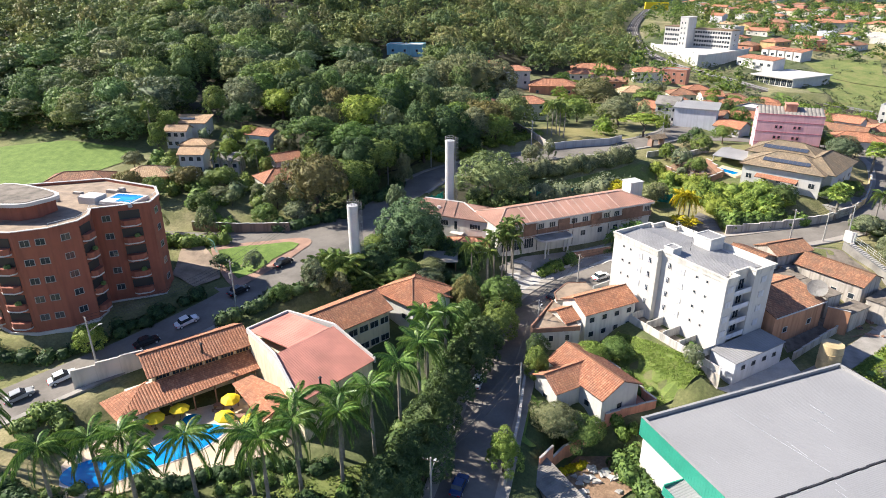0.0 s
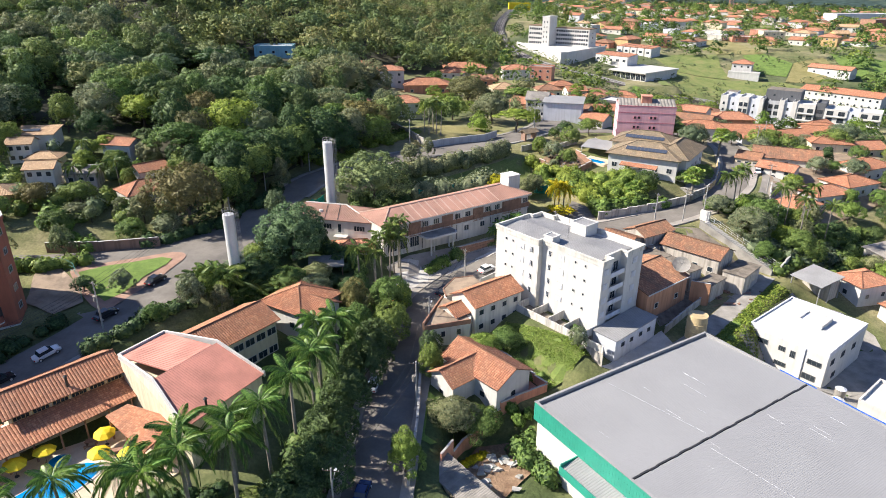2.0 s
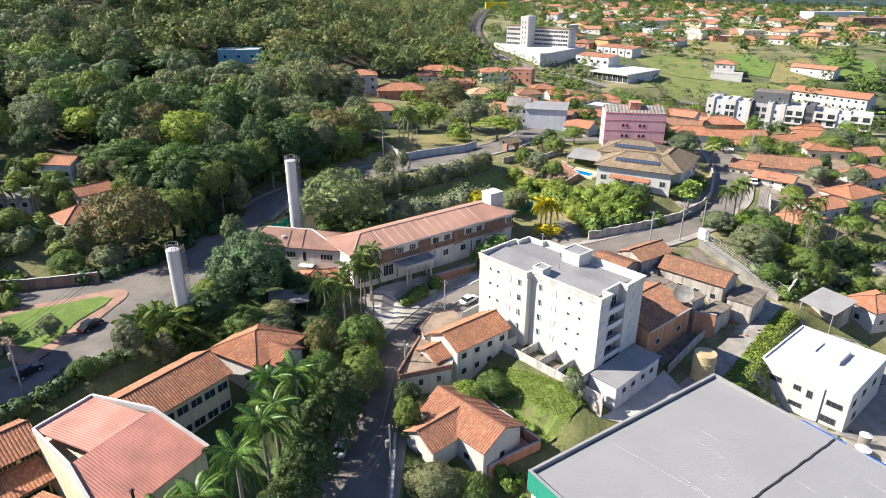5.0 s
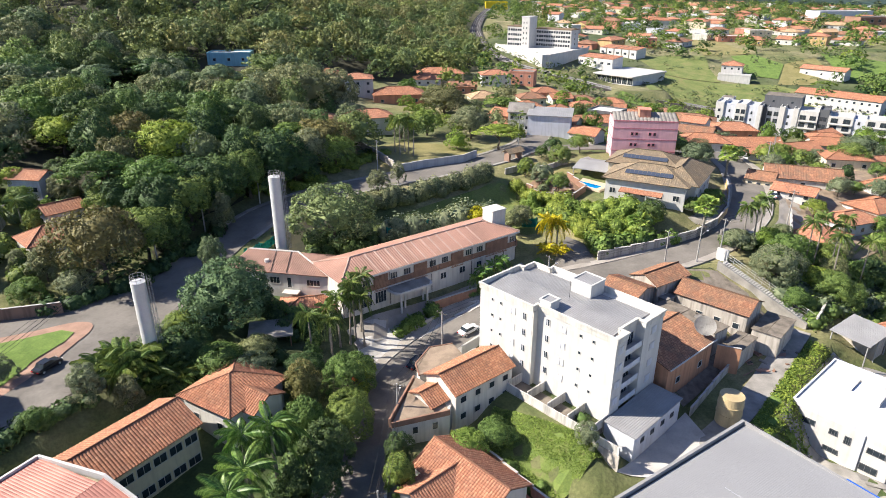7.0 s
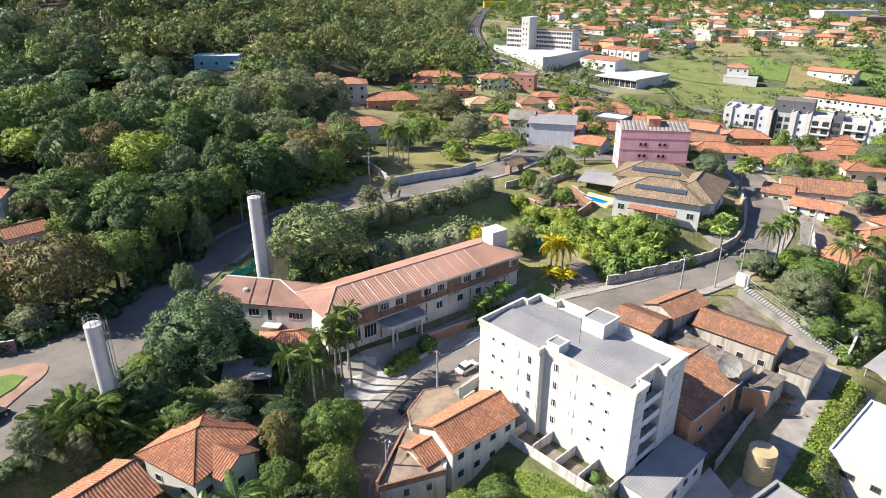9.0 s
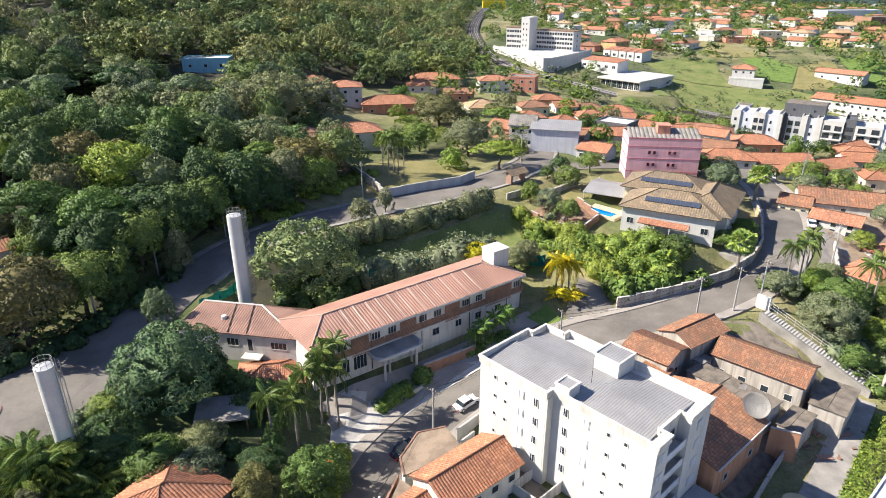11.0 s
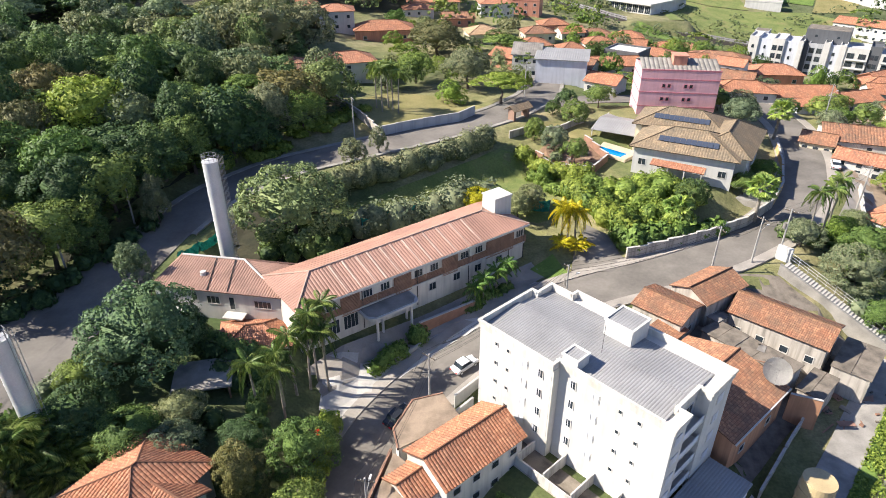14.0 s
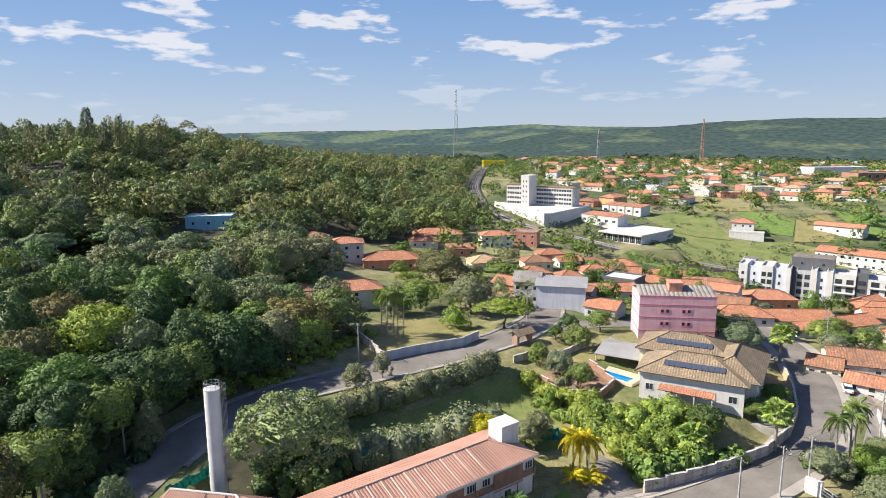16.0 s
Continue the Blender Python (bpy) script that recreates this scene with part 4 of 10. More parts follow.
    vb = [bm.verts.new(b + q @ Vector((rb * math.cos(k * math.tau / n), rb * math.sin(k * math.tau / n), 0))) for k in range(n)]
    for i in range(n):
        bm.faces.new((va[i], va[(i + 1) % n], vb[(i + 1) % n], vb[i]))
    bm.faces.new(vb)


TREES = {}


def tree(x, y, kind, w, h, leaf="leaf", label="", name="tree", seed=1, dense=1.0, z=None, category="tree", card=None, fine=False):
    """A tree w wide and h high; trees of one kind, leaf and seed share their meshes and are scaled to size."""
    key = (kind, leaf, seed, fine)
    if key not in TREES:
        base = {"round": 0.18, "tall": 0.16, "umbrella": 0.28, "cone": 0.05, "dome": 0.04, "plume": 0.3, "bush": 0.0}[kind] * 10
        lobes = lobes_for(seed * 7 + len(kind), kind, 10.0, 10.0 - base, base)
        if kind == "bush":
            cr = crown_arrays(seed, lobes, 1500, card or 0.40, 0.8, whole=0.45, plain=True)
        else:
            cr = tree_arrays(seed, lobes, int({"plume": 3000, "cone": 4000, "umbrella": 4300}.get(kind, 5000) * (1.7 if fine else 1.0)), card or (0.165 if fine else 0.2), 0.4, {"plume": 0.3, "dome": 0.82}.get(kind, 0.76))
        cr = crown_mesh("crown", cr, M[leaf])
        tr = mesh_of("trunk", trunk_mesh(seed, base + 2.2, 0.34, lobes), M["bark"]) if kind != "bush" else None
        TREES[key] = cr, tr
    cr, tr = TREES[key]
    t = thing(name, Matrix.LocRotScale((x, y, (at(x, y) if z is None else z) - 0.15), Euler((0, 0, (x * 1.7 + y * 2.3) % 6.28)), (w / 10, w / 10, h / 10)), label, category)
    part("crown", cr, None, t)
    if tr:
        part("trunk", tr, None, t)
    return t


def frond_mesh(name, length, droop, leaf_len, material, n=20, spread=1.0, broad=1.0):
    """One feather-shaped palm leaf along +x: a curved stalk with two rows of hanging leaflets."""
    bm = bmesh.new()
    def p(s):
        return Vector((length * s * (1 - 0.12 * s), 0, length * (0.55 * s - droop * s * s)))
    for k in range(6):
        ring_rod(bm, p(k / 6), p((k + 1) / 6), 0.05 * (1 - k / 7), 0.05 * (1 - (k + 1) / 7), 4)
    for k in range(n):
        s = 0.1 + 0.9 * k / n
        a, b = p(s), p(min(s + 0.07, 1.02))
        ll = leaf_len * math.sin(math.pi * (0.12 + 0.8 * s)) * spread
        for side in (-1, 1):
            tip = a.lerp(b, 1.6) + Vector((0.12 * ll, side * ll * 0.7, -ll * 0.72))
            mid = a.lerp(b, 0.9) + Vector((0.1, side * ll * 0.45, -ll * 0.1))
            v = [bm.verts.new(q) for q in (a, mid + Vector((-0.028 * broad, 0, 0.0)), tip, mid + Vector((0.034 * broad, 0, 0.02)))]
            bm.faces.new(v if side > 0 else v[::-1])
    return mesh_of(name, bm, material)


PALM = {}


def royal_palm(x, y, h, label="tall royal palm with a grey trunk and feathery fronds", leaf="frond", z=None, size=1.0, group="royal palms"):
    if leaf not in PALM:
        PALM[leaf] = [frond_mesh("frond", 3.8, dr, 0.95, M[leaf], 44, 1.0, 1.45) for dr in (0.6, 1.05, 1.6)]
        bm = bmesh.new()
        prof = [(-0.08, 0.34), (0.05, 0.30), (0.25, 0.24), (0.5, 0.25), (0.8, 0.20), (1.0, 0.17)]
        for (z0, r0), (z1, r1) in zip(prof, prof[1:]):
            ring_rod(bm, Vector((0, 0, z0 * 10)), Vector((0, 0, z1 * 10)), r0, r1, 10)
        PALM["trunk"] = mesh_of("trunk", bm, M["palmbark"])
        bm = bmesh.new()
        tube(bm, 0, 0, -0.2, 1.3, 0.17, 0.12, 10)
        PALM["shaft"] = mesh_of("crownshaft", bm, M["leafbright"])
    r = random.Random(int(x * 13 + y * 7))
    t = thing("palm_tree", pose(x, y, at(x, y) if z is None else z, r.uniform(-2, 2), r.uniform(-2, 2), r.uniform(0, 360)), label, "palm", group)
    o = part("trunk", PALM["trunk"], None, t)
    o.scale = (size, size, h / 10)
    o = part("crownshaft", PALM["shaft"], None, t)
    o.location = (0, 0, h)
    for k in range(22):
        o = part("frond", PALM[leaf][k % 3], None, t)
        o.matrix_basis = pose(0, 0, h + 1.0 + 0.02 * k, 0, r.uniform(-18, 16) - (18 if k % 3 == 0 else 0), k * 137.5 + r.uniform(-8, 8))
        o.scale = (size * r.uniform(0.78, 1.12),) * 3


def fan_palm(x, y, h, label="fan palm with a dense round crown", leaf="frond", z=None, size=1.0, group="fan palms"):
    key = "fan" + leaf
    if key not in PALM:
        bm = bmesh.new()
        rod(bm, (0, 0, 0), (1.1, 0, 0.35), 0.03, 4)
        for k in range(13):
            a = (k - 6) * 0.2
            tip = Vector((1.1 + 1.0 * math.cos(a), 1.0 * math.sin(a), 0.15 - 0.25 * abs(a)))
            c = Vector((1.1, 0, 0.35))
            d = (tip - c).cross(Vector((0, 0, 1))).normalized() * 0.1
            m_ = c.lerp(tip, 0.6) + Vector((0, 0, 0.1))
            bm.faces.new([bm.verts.new(q) for q in (c, m_ - d, tip, m_ + d)])
        PALM[key] = mesh_of("fan_leaf", bm, M[leaf])
        bm = bmesh.new()
        ring_rod(bm, Vector((0, 0, -0.6)), Vector((0, 0, 5)), 0.3, 0.22, 9)
        ring_rod(bm, Vector((0, 0, 5)), Vector((0, 0, 10)), 0.22, 0.2, 9)
        PALM["fantrunk"] = mesh_of("trunk", bm, M["palmbark"])
    r = random.Random(int(x * 11 + y * 5))
    t = thing("palm_tree", pose(x, y, at(x, y) if z is None else z, r.uniform(-3, 3), r.uniform(-3, 3), r.uniform(0, 360)), label, "palm", group)
    o = part("trunk", PALM["fantrunk"], None, t)
    o.scale = (size, size, h / 10)
    for k in range(34):
        o = part("fan_leaf", PALM[key], None, t)
        o.matrix_basis = pose(0, 0, h + 0.15, 0, -70 + 112 * (k / 33), k * 137.5)
        o.scale = (size * r.uniform(0.9, 1.15),) * 3
    return t


def areca_clump(x, y, size=1.0, leaf="frond", z=None):
    """Many arching palm leaves from one root."""
    key = "areca" + leaf
    if key not in PALM:
        PALM[key] = [frond_mesh("frond", 3.6, dr, 0.95, M[leaf], 26, 1.0, 2.6) for dr in (0.5, 0.75, 1.0)]
    r = random.Random(int(x * 17 + y * 3))
    t = thing("areca_palm", pose(x, y, at(x, y) if z is None else z, 0, 0, r.uniform(0, 360)), "bushy areca palm clump with arching yellow-green leaves", "palm", "areca palms")
    for k in range(18):
        o = part("frond", PALM[key][k % 3], None, t)
        o.matrix_basis = pose(r.uniform(-0.4, 0.4), r.uniform(-0.4, 0.4), r.uniform(0.1, 1.8) * size, 0, -r.uniform(12, 48), k * 137.5)
        o.scale = (size * r.uniform(0.8, 1.1),) * 3
    return t


def bushes(name, spots, leaf, label, size=(2.0, 1.6), seed=5, per=170, card=0.32, kind="stuff"):
    """Shrubs grown into one another along a hedge or over a slope: one body of leaf clumps."""
    rng = random.Random(seed)
    lobes = []
    for x, y in spots:
        w, h = size[0] * rng.uniform(0.75, 1.25), size[1] * rng.uniform(0.75, 1.25)
        lobes.append(((x, y, at(x, y) + h * 0.35), (w / 2 * 1.1, w / 2 * 1.1, h * 0.65)))
    ob = new(name, crown_mesh(name, crown_arrays(seed, lobes, per * len(lobes), card, 0.85), M[leaf]))
    return tagged(ob, label, "shrub", kind=kind)


def tufts(name, pts, n, leaf, label, size=0.22, seed=1, high=0.12):
    """Grass and weeds: thousands of small blades over a plot given by its outline."""
    rng = np.random.default_rng(seed)
    p = np.array(pts, float)
    lo, hi = p.min(0), p.max(0)
    q = rng.uniform(lo, hi, (n * 3, 2))
    inside = np.zeros(len(q), bool)
    for (x0, y0), (x1, y1) in zip(p, np.roll(p, -1, 0)):
        if abs(y1 - y0) > 1e-9:
            inside ^= ((y0 > q[:, 1]) != (y1 > q[:, 1])) & (q[:, 0] < (x1 - x0) * (q[:, 1] - y0) / (y1 - y0) + x0)
    q = q[inside][:n]
    patchy = np.array([noise.noise((x * 0.35, y * 0.35, seed)) for x, y in q])
    q, patchy = q[patchy > -0.5], patchy[patchy > -0.5]
    c = np.concatenate([q, (ground(q[:, 0], q[:, 1]) + 0.16 + high * (0.5 + patchy))[:, None]], 1)
    up = np.tile((0.0, 0.0, 1.0), (len(c), 1)) + rng.normal(0, 0.45, (len(c), 3))
    co = cards(rng, c, up, size)
    ob = new(name, raw_mesh(name, co, np.full(len(co) // 4, 4), np.arange(len(co)), M[leaf], smooth=True, normals=np.repeat(np.tile((0.0, 0.0, 1.0), (len(c), 1)) + rng.normal(0, 0.3, (len(c), 3)), 4, 0)))
    return tagged(ob, label, "grass", kind="stuff")


def along(pts, step, jitter=0.4, seed=1):
    r, out = random.Random(seed), []
    for (x0, y0), (x1, y1) in zip(pts, pts[1:]):
        n = max(int(math.hypot(x1 - x0, y1 - y0) / step), 1)
        out += [(x0 + (x1 - x0) * i / n + r.uniform(-jitter, jitter), y0 + (y1 - y0) * i / n + r.uniform(-jitter, jitter)) for i in range(n)]
    return out


def far_wood(name, spots, leaf, label, seed, cards_per=120, size=1.0, wide=(7, 12), high=(8, 15), lobes=9):
    """Woodland too far off to tell its trees apart: many small crowns in one body."""
    rng = np.random.default_rng(seed)
    protos = [tree_arrays(seed + k, lobes_for(seed + k, ("round", "tall", "dome", "umbrella", "round", "tall")[k % 6], 10.0, 8.4, 1.6, lobes), cards_per, size, 0.4, 0.8, True) for k in range(6)]
    tone_, tones = [], rng.uniform(0.02, 1.0, len(spots))
    co, qn, tn, nn, off = [], [], [], [], 0
    spots = np.array(spots)
    zs = lie(spots[:, 0], spots[:, 1])
    for (x, y), z, own in zip(spots, zs, tones):
        c, nq, tri, sh = protos[rng.integers(6)]
        tone_.append(np.full(len(c), own))
        a, w, h = rng.uniform(0, 6.28), rng.uniform(*wide) / 10, rng.uniform(*high) / 10
        m = np.array([[math.cos(a) * w, -math.sin(a) * w, 0], [math.sin(a) * w, math.cos(a) * w, 0], [0, 0, h]])
        co.append(c @ m.T + (x, y, z - 1.0))
        nn.append(sh @ np.array([[math.cos(a), -math.sin(a), 0], [math.sin(a), math.cos(a), 0], [0, 0, 1]]).T)
        qn.append(np.arange(nq * 4) + off)
        tn.append(tri.ravel() + off)
        off += len(c)
    q, t = np.concatenate(qn), np.concatenate(tn)
    ob = new(name, raw_mesh(name, np.concatenate(co), np.concatenate([np.full(len(q) // 4, 4), np.full(len(t) // 3, 3)]), np.concatenate([q, t]), M[leaf], smooth=True, normals=np.concatenate(nn)))
    ob.data.attributes.new("species", "FLOAT", "POINT").data.foreach_set("value", np.concatenate(tone_).astype(np.float32))
    return tagged(ob, label, "woodland", kind="stuff")


def scatter(seed, n, inside, box_, gap):
    """Random plan points within a region, kept apart."""
    r, out, cell = random.Random(seed), [], {}
    for _ in range(n * 14):
        x, y = r.uniform(box_[0], box_[1]), r.uniform(box_[2], box_[3])
        g = gap(x, y)
        k = (int(x // 16), int(y // 16))
        if inside(x, y) and all((x - a) ** 2 + (y - b) ** 2 > g * g for i in (-1, 0, 1) for j in (-1, 0, 1) for a, b in cell.get((k[0] + i, k[1] + j), ())):
            out.append((x, y))
            cell.setdefault(k, []).append((x, y))
            if len(out) >= n:
                break
    return out


def clear_of(x, y, extra=0.0):
    """True where no street runs."""
    return all(np.min(np.hypot(line[:, 0] - x, line[:, 1] - y)) > w + 3.0 + extra for line, w in ROAD_LINES.values())


# ---------------------------------------------------------------- the white apartment block
def block_light(b, m, w, h):
    """A sliding window of the block, one leaf of the wide ones drawn half across it."""
    o = window(b, m, w, h, "trim", 1)
    if w > 0.8:
        for u0, u1 in ((-0.42, -0.16), (0.02, 0.10)):
            bm = bmesh.new()
            box(bm, u0, u1, -0.06, -0.025, 0.03, h - 0.1)
            part("shutter_leaf", bm, M["palegrey"], o, "pale sliding shutter leaf")


def white_block():
    b = thing("apartment_block", pose(7.0, 115.2, -1.9, 0, 0, -47.6), "five-storey white rendered apartment block with a grey corrugated roof", "building")
    top = 11.6
    outline = [(0, 0), (10.8, 0), (10.8, 1.1), (24.6, 1.1), (24.6, 3.6), (23.2, 3.6), (23.2, 8.2), (24.6, 8.2), (24.6, 13.2), (4.2, 13.2), (4.2, 12.2), (0.9, 12.2), (0.9, 9.4), (0, 9.4)]
    bm = bmesh.new()
    prism(bm, outline, -2.2, top)
    part("wall", bm, M["white"], b)
    bm = bmesh.new()
    n = len(outline)
    c = Vector((12, 6.5))
    for i in range(n):
        p, q = Vector(outline[i]), Vector(outline[(i + 1) % n])
        d = (q - p).normalized()
        o = Vector((d.y, -d.x))
        for off, z0, z1, inn in ((0.14, top - 0.1, top + 0.95, -0.12), (0.26, top + 0.65, top + 0.95, 0.13)):
            pts = [p - d * off * (0.999) + o * off, q + d * off * 0.999 + o * off, q + d * off * 0.999 + o * inn, p - d * off * 0.999 + o * inn]
            prism(bm, [tuple(v) for v in pts], z0 + 0.001 * i, z1 + 0.001 * i)
    part("cornice", bm, M["offwhite"], b, "cream cornice round the roof edge")
    part("roof", roof_mesh("roof", [((0.2, 0.2, top + 0.06), (10.6, 0.2, top + 0.06), (10.6, 6.4, top + 0.5), (0.2, 6.4, top + 0.5)),
                                    ((23.1, 12.0, top + 0.06), (1.0, 12.0, top + 0.06), (1.0, 6.4, top + 0.5), (23.1, 6.4, top + 0.5)),
                                    ((10.6, 1.3, top + 0.06), (23.1, 1.3, top + 0.06), (23.1, 6.4, top + 0.5), (10.6, 6.4, top + 0.5))], M["greysheet"], 0.34, 0.05), None, b, "grey corrugated roof sheets")
    for x0, x1, y0, y1, hh, lab in ((11.0, 14.6, 9.0, 12.6, 2.3, "stair head"), (11.0, 13.0, 1.3, 3.4, 1.5, "small roof shaft")):
        bm = bmesh.new()
        box(bm, x0, x1, y0, y1, top, top + hh)
        box(bm, x0 - 0.12, x1 + 0.12, y0 - 0.12, y0 + 0.14, top + hh, top + hh + 0.25)
        box(bm, x0 - 0.12, x1 + 0.12, y1 - 0.14, y1 + 0.12, top + hh, top + hh + 0.25)
        box(bm, x0 - 0.12, x0 + 0.14, y0 + 0.14, y1 - 0.14, top + hh, top + hh + 0.25)
        box(bm, x1 - 0.14, x1 + 0.12, y0 + 0.14, y1 - 0.14, top + hh, top + hh + 0.25)
        s = part("roof_housing", bm, M["white"], b)
        part("housing_roof", roof_mesh("housing_roof", [((x0 + 0.15, y0 + 0.15, top + hh + 0.03), (x1 - 0.15, y0 + 0.15, top + hh + 0.03), (x1 - 0.15, y1 - 0.15, top + hh + 0.12), (x0 + 0.15, y1 - 0.15, top + hh + 0.12))],
                                       M["greysheet"], 0.34, 0.04), None, s)
    bm = bmesh.new()
    rod(bm, (13.0, 5.8, top + 0.4), (13.0, 5.8, top + 4.4), 0.03)
    part("mast", bm, M["dark"], b)
    # windows: four floors; narrow pairs, bathroom lights and bedroom windows as they stand on each face
    for k in range(4):
        z = 0.9 + k * 2.78 + 0.35
        for u, w, h, dz in ((2.7, 0.5, 0.5, 0.6), (4.5, 0.5, 0.5, 0.6), (9.2, 1.0, 1.15, 0)):
            block_light(b, pose(u, 0, z + dz), w, h)
        for u, w, h, dz in ((12.8, 1.0, 1.15, 0), (18.8, 0.5, 0.5, 0.6), (21.0, 0.5, 0.5, 0.6)):
            block_light(b, pose(u, 1.1, z + dz), w, h)
        for m_ in (pose(6.8, 0, z), pose(15.6, 1.1, z), pose(24.6, 2.2, z, 0, 0, 90), pose(24.6, 10.8, z, 0, 0, 90)):
            bm = bmesh.new()
            box(bm, -0.72, 0.72, -0.05, 0.03, -0.06, 1.2)
            sh = part("shutter", bm, M["trim"], b, "closed white sliding shutter")
            sh.matrix_basis = m_
            for u0 in (-0.62, 0.05):
                bm = bmesh.new()
                box(bm, u0, u0 + 0.57, -0.09, -0.05, 0.02, 1.12)
                part("shutter_leaf", bm, M["palegrey"], sh)
        bm = bmesh.new()
        box(bm, 23.2, 24.5, 3.6, 8.2, z - 1.2, z - 1.02)
        s = part("balcony", bm, M["white"], b)
        bm = bmesh.new()
        box(bm, 24.36, 24.46, 3.62, 8.18, z - 1.02, z - 0.25)
        part("balcony_rail", bm, M["palegrey"], s)
        for v in (4.8, 6.9):
            window(b, pose(23.2, v, z - 0.9, 0, 0, 90), 1.5, 1.95, "trim", 1)
    # beige facing on the step; its shaded tone is put into the colour
    bm = bmesh.new()
    box(bm, 10.82, 11.02, 0.02, 1.08, -1.5, top - 0.12)
    part("pilaster", bm, M["offwhite"], b)
    # garage podium behind and beside
    p = thing("garage_podium", pose(7.0, 115.2, -1.9, 0, 0, -47.6), "low grey garage building with a corrugated roof beside the apartment block", "building")
    bm = bmesh.new()
    box(bm, 24.8, 29.6, 0.0, 12.4, -5.5, -0.35)
    part("wall", bm, M["palegrey"], p)
    part("roof", roof_mesh("roof", [((24.7, -0.2, -0.25), (29.9, -0.2, -0.35), (29.9, 12.6, -0.05), (24.7, 12.6, 0.05))], M["greysheet"], 0.34, 0.04), None, p)
    for v in (2.2, 4.8, 7.6, 10.2):
        window(p, pose(29.6, v, -2.2, 0, 0, 90), 0.9, 0.75, "darkgrey", 1)
    # walled yards along the long side
    y = thing("yard_wall", pose(7.0, 115.2, -1.9, 0, 0, -47.6), "stained white yard wall with small walled yards along the block", "wall")
    bm = bmesh.new()
    box(bm, 1.5, 29.4, -3.4, -3.2, -4.6, -0.3)
    part("wall_panel", bm, M["stained"], y)
    for u in (1.6, 5.6, 9.4, 13.2, 17.0, 20.6, 24.4):
        bm = bmesh.new()
        box(bm, u, u + 0.18, -3.18, (-0.02 if u < 10.9 else 1.08), -3.4, 0.05)
        part("yard_partition", bm, M["stained"], y)
    bm = bmesh.new()
    box(bm, 1.6, 24.6, -3.18, -0.05, -3.6, -1.5)
    part("yard_floor", bm, M["oldconcrete"], y)
    bm = bmesh.new()
    box(bm, 1.5, 29.6, -3.55, -3.42, -6.2, -1.6)
    part("footing", bm, M["oldwall"], y)


white_block()


# ---------------------------------------------------------------- the long hotel-like building
def long_building():
    yaw = math.degrees(math.atan2(147.0 - 122.0, 17.0 + 16.6))
    L, W, E = 41.9, 11.4, 6.5
    b = thing("lodge_building", pose(-16.6, 122.0, 0.2, 0, 0, yaw), "long two-storey building with pink sheet roof and wooden screens", "building")
    bm = bmesh.new()
    box(bm, 0.4, L - 0.5, 0.6, W - 0.6, -3.5, E)
    part("wall", bm, M["offwhite"], b)
    r = 1.75
    part("roof", roof_mesh("roof", [((0, 0, E), (L, 0, E), (L - 5.6, W / 2, E + r), (5.0, W / 2, E + r)), ((L, W, E), (0, W, E), (5.0, W / 2, E + r), (L - 5.6, W / 2, E + r)),
                                    ((L, 0, E), (L, W, E), (L - 5.6, W / 2, E + r), (L - 5.6, W / 2, E + r)), ((0, W, E), (0, 0, E), (5.0, W / 2, E + r), (5.0, W / 2, E + r))],
                           M["pinksheet"], 0.5, 0.07), None, b, "pink corrugated roof sheets")
    bm = bmesh.new()
    rod(bm, (5, W / 2, E + r + 0.08), (L - 5.6, W / 2, E + r + 0.08), 0.13)
    for sx, ex in ((5, 0), (L - 5.6, L)):
        for ey in (0, W):
            rod(bm, (sx, W / 2, E + r + 0.08), (ex, ey, E + 0.1), 0.13)
    part("ridge_cap", bm, M["palesheet"], b, "pale metal ridge and hip caps")
    for x0 in (7.8, 9.9, 12.2, 14.0, 16.3, 18.0, 20.2, 22.0, 24.0, 26.6, 29.2, 31.6):
        part("clear_sheet", roof_mesh("clear_sheet", [((x0, 0.1, E + 0.04), (x0 + 0.38, 0.1, E + 0.04), (x0 + 0.38, W / 2 - 0.2, E + r + 0.03), (x0, W / 2 - 0.2, E + r + 0.03))], M["palesheet"], 0.5, 0.07, 0.02), None, b, "pale translucent roof sheet")
    bm = bmesh.new()
    box(bm, 0, L, -0.1, 0.12, E - 0.35, E - 0.02)
    part("fascia", bm, M["trim"], b)
    # upper gallery: screens and windows in turn
    for i in range(14):
        u = 1.0 + i * 2.92
        tall = i in (0, 2, 5, 8, 11, 12)
        if not tall:
            window(b, pose(u + 1.4, 0.6, 4.35), 1.6, 1.25, "trim", 2)
        y0, z0, z1 = (0.3, 2.75, 5.95) if tall else (0.40, 3.0, 4.3)
        bm = bmesh.new()
        box(bm, u - (0.1 if tall else -0.02), u + (2.95 if tall else 2.83), y0 + 0.1, y0 + 0.16, z0, z1)
        screen = part("wood_screen", bm, M["wood"], b, "brown slatted wooden screen" if tall else "brown slatted parapet below the window")
        for k in range(int((z1 - z0) / 0.22)):
            bm = bmesh.new()
            box(bm, u, u + 2.82, y0, y0 + 0.08, z0 + 0.03 + 0.22 * k, z0 + 0.22 * k + 0.2)
            part("slat", bm, M["wood"], screen)
    bm = bmesh.new()
    box(bm, 0.4, L - 0.5, 0.3, 0.58, 2.95, 3.2)
    part("floor_band", bm, M["trim"], b)
    for u in (2.5, 5.2, 8.2):
        window(b, pose(u, 0.6, 0.3), 2.4, 2.3, "trim", 3)
    for u in (17.6, 22.5, 27.2, 31.5, 36.0):
        window(b, pose(u, 0.6, 1.0), 1.4, 1.3, "trim", 1)
    for u in (0.45, 10.2, 19.6, 29.5, 38.0, L - 0.6):
        bm = bmesh.new()
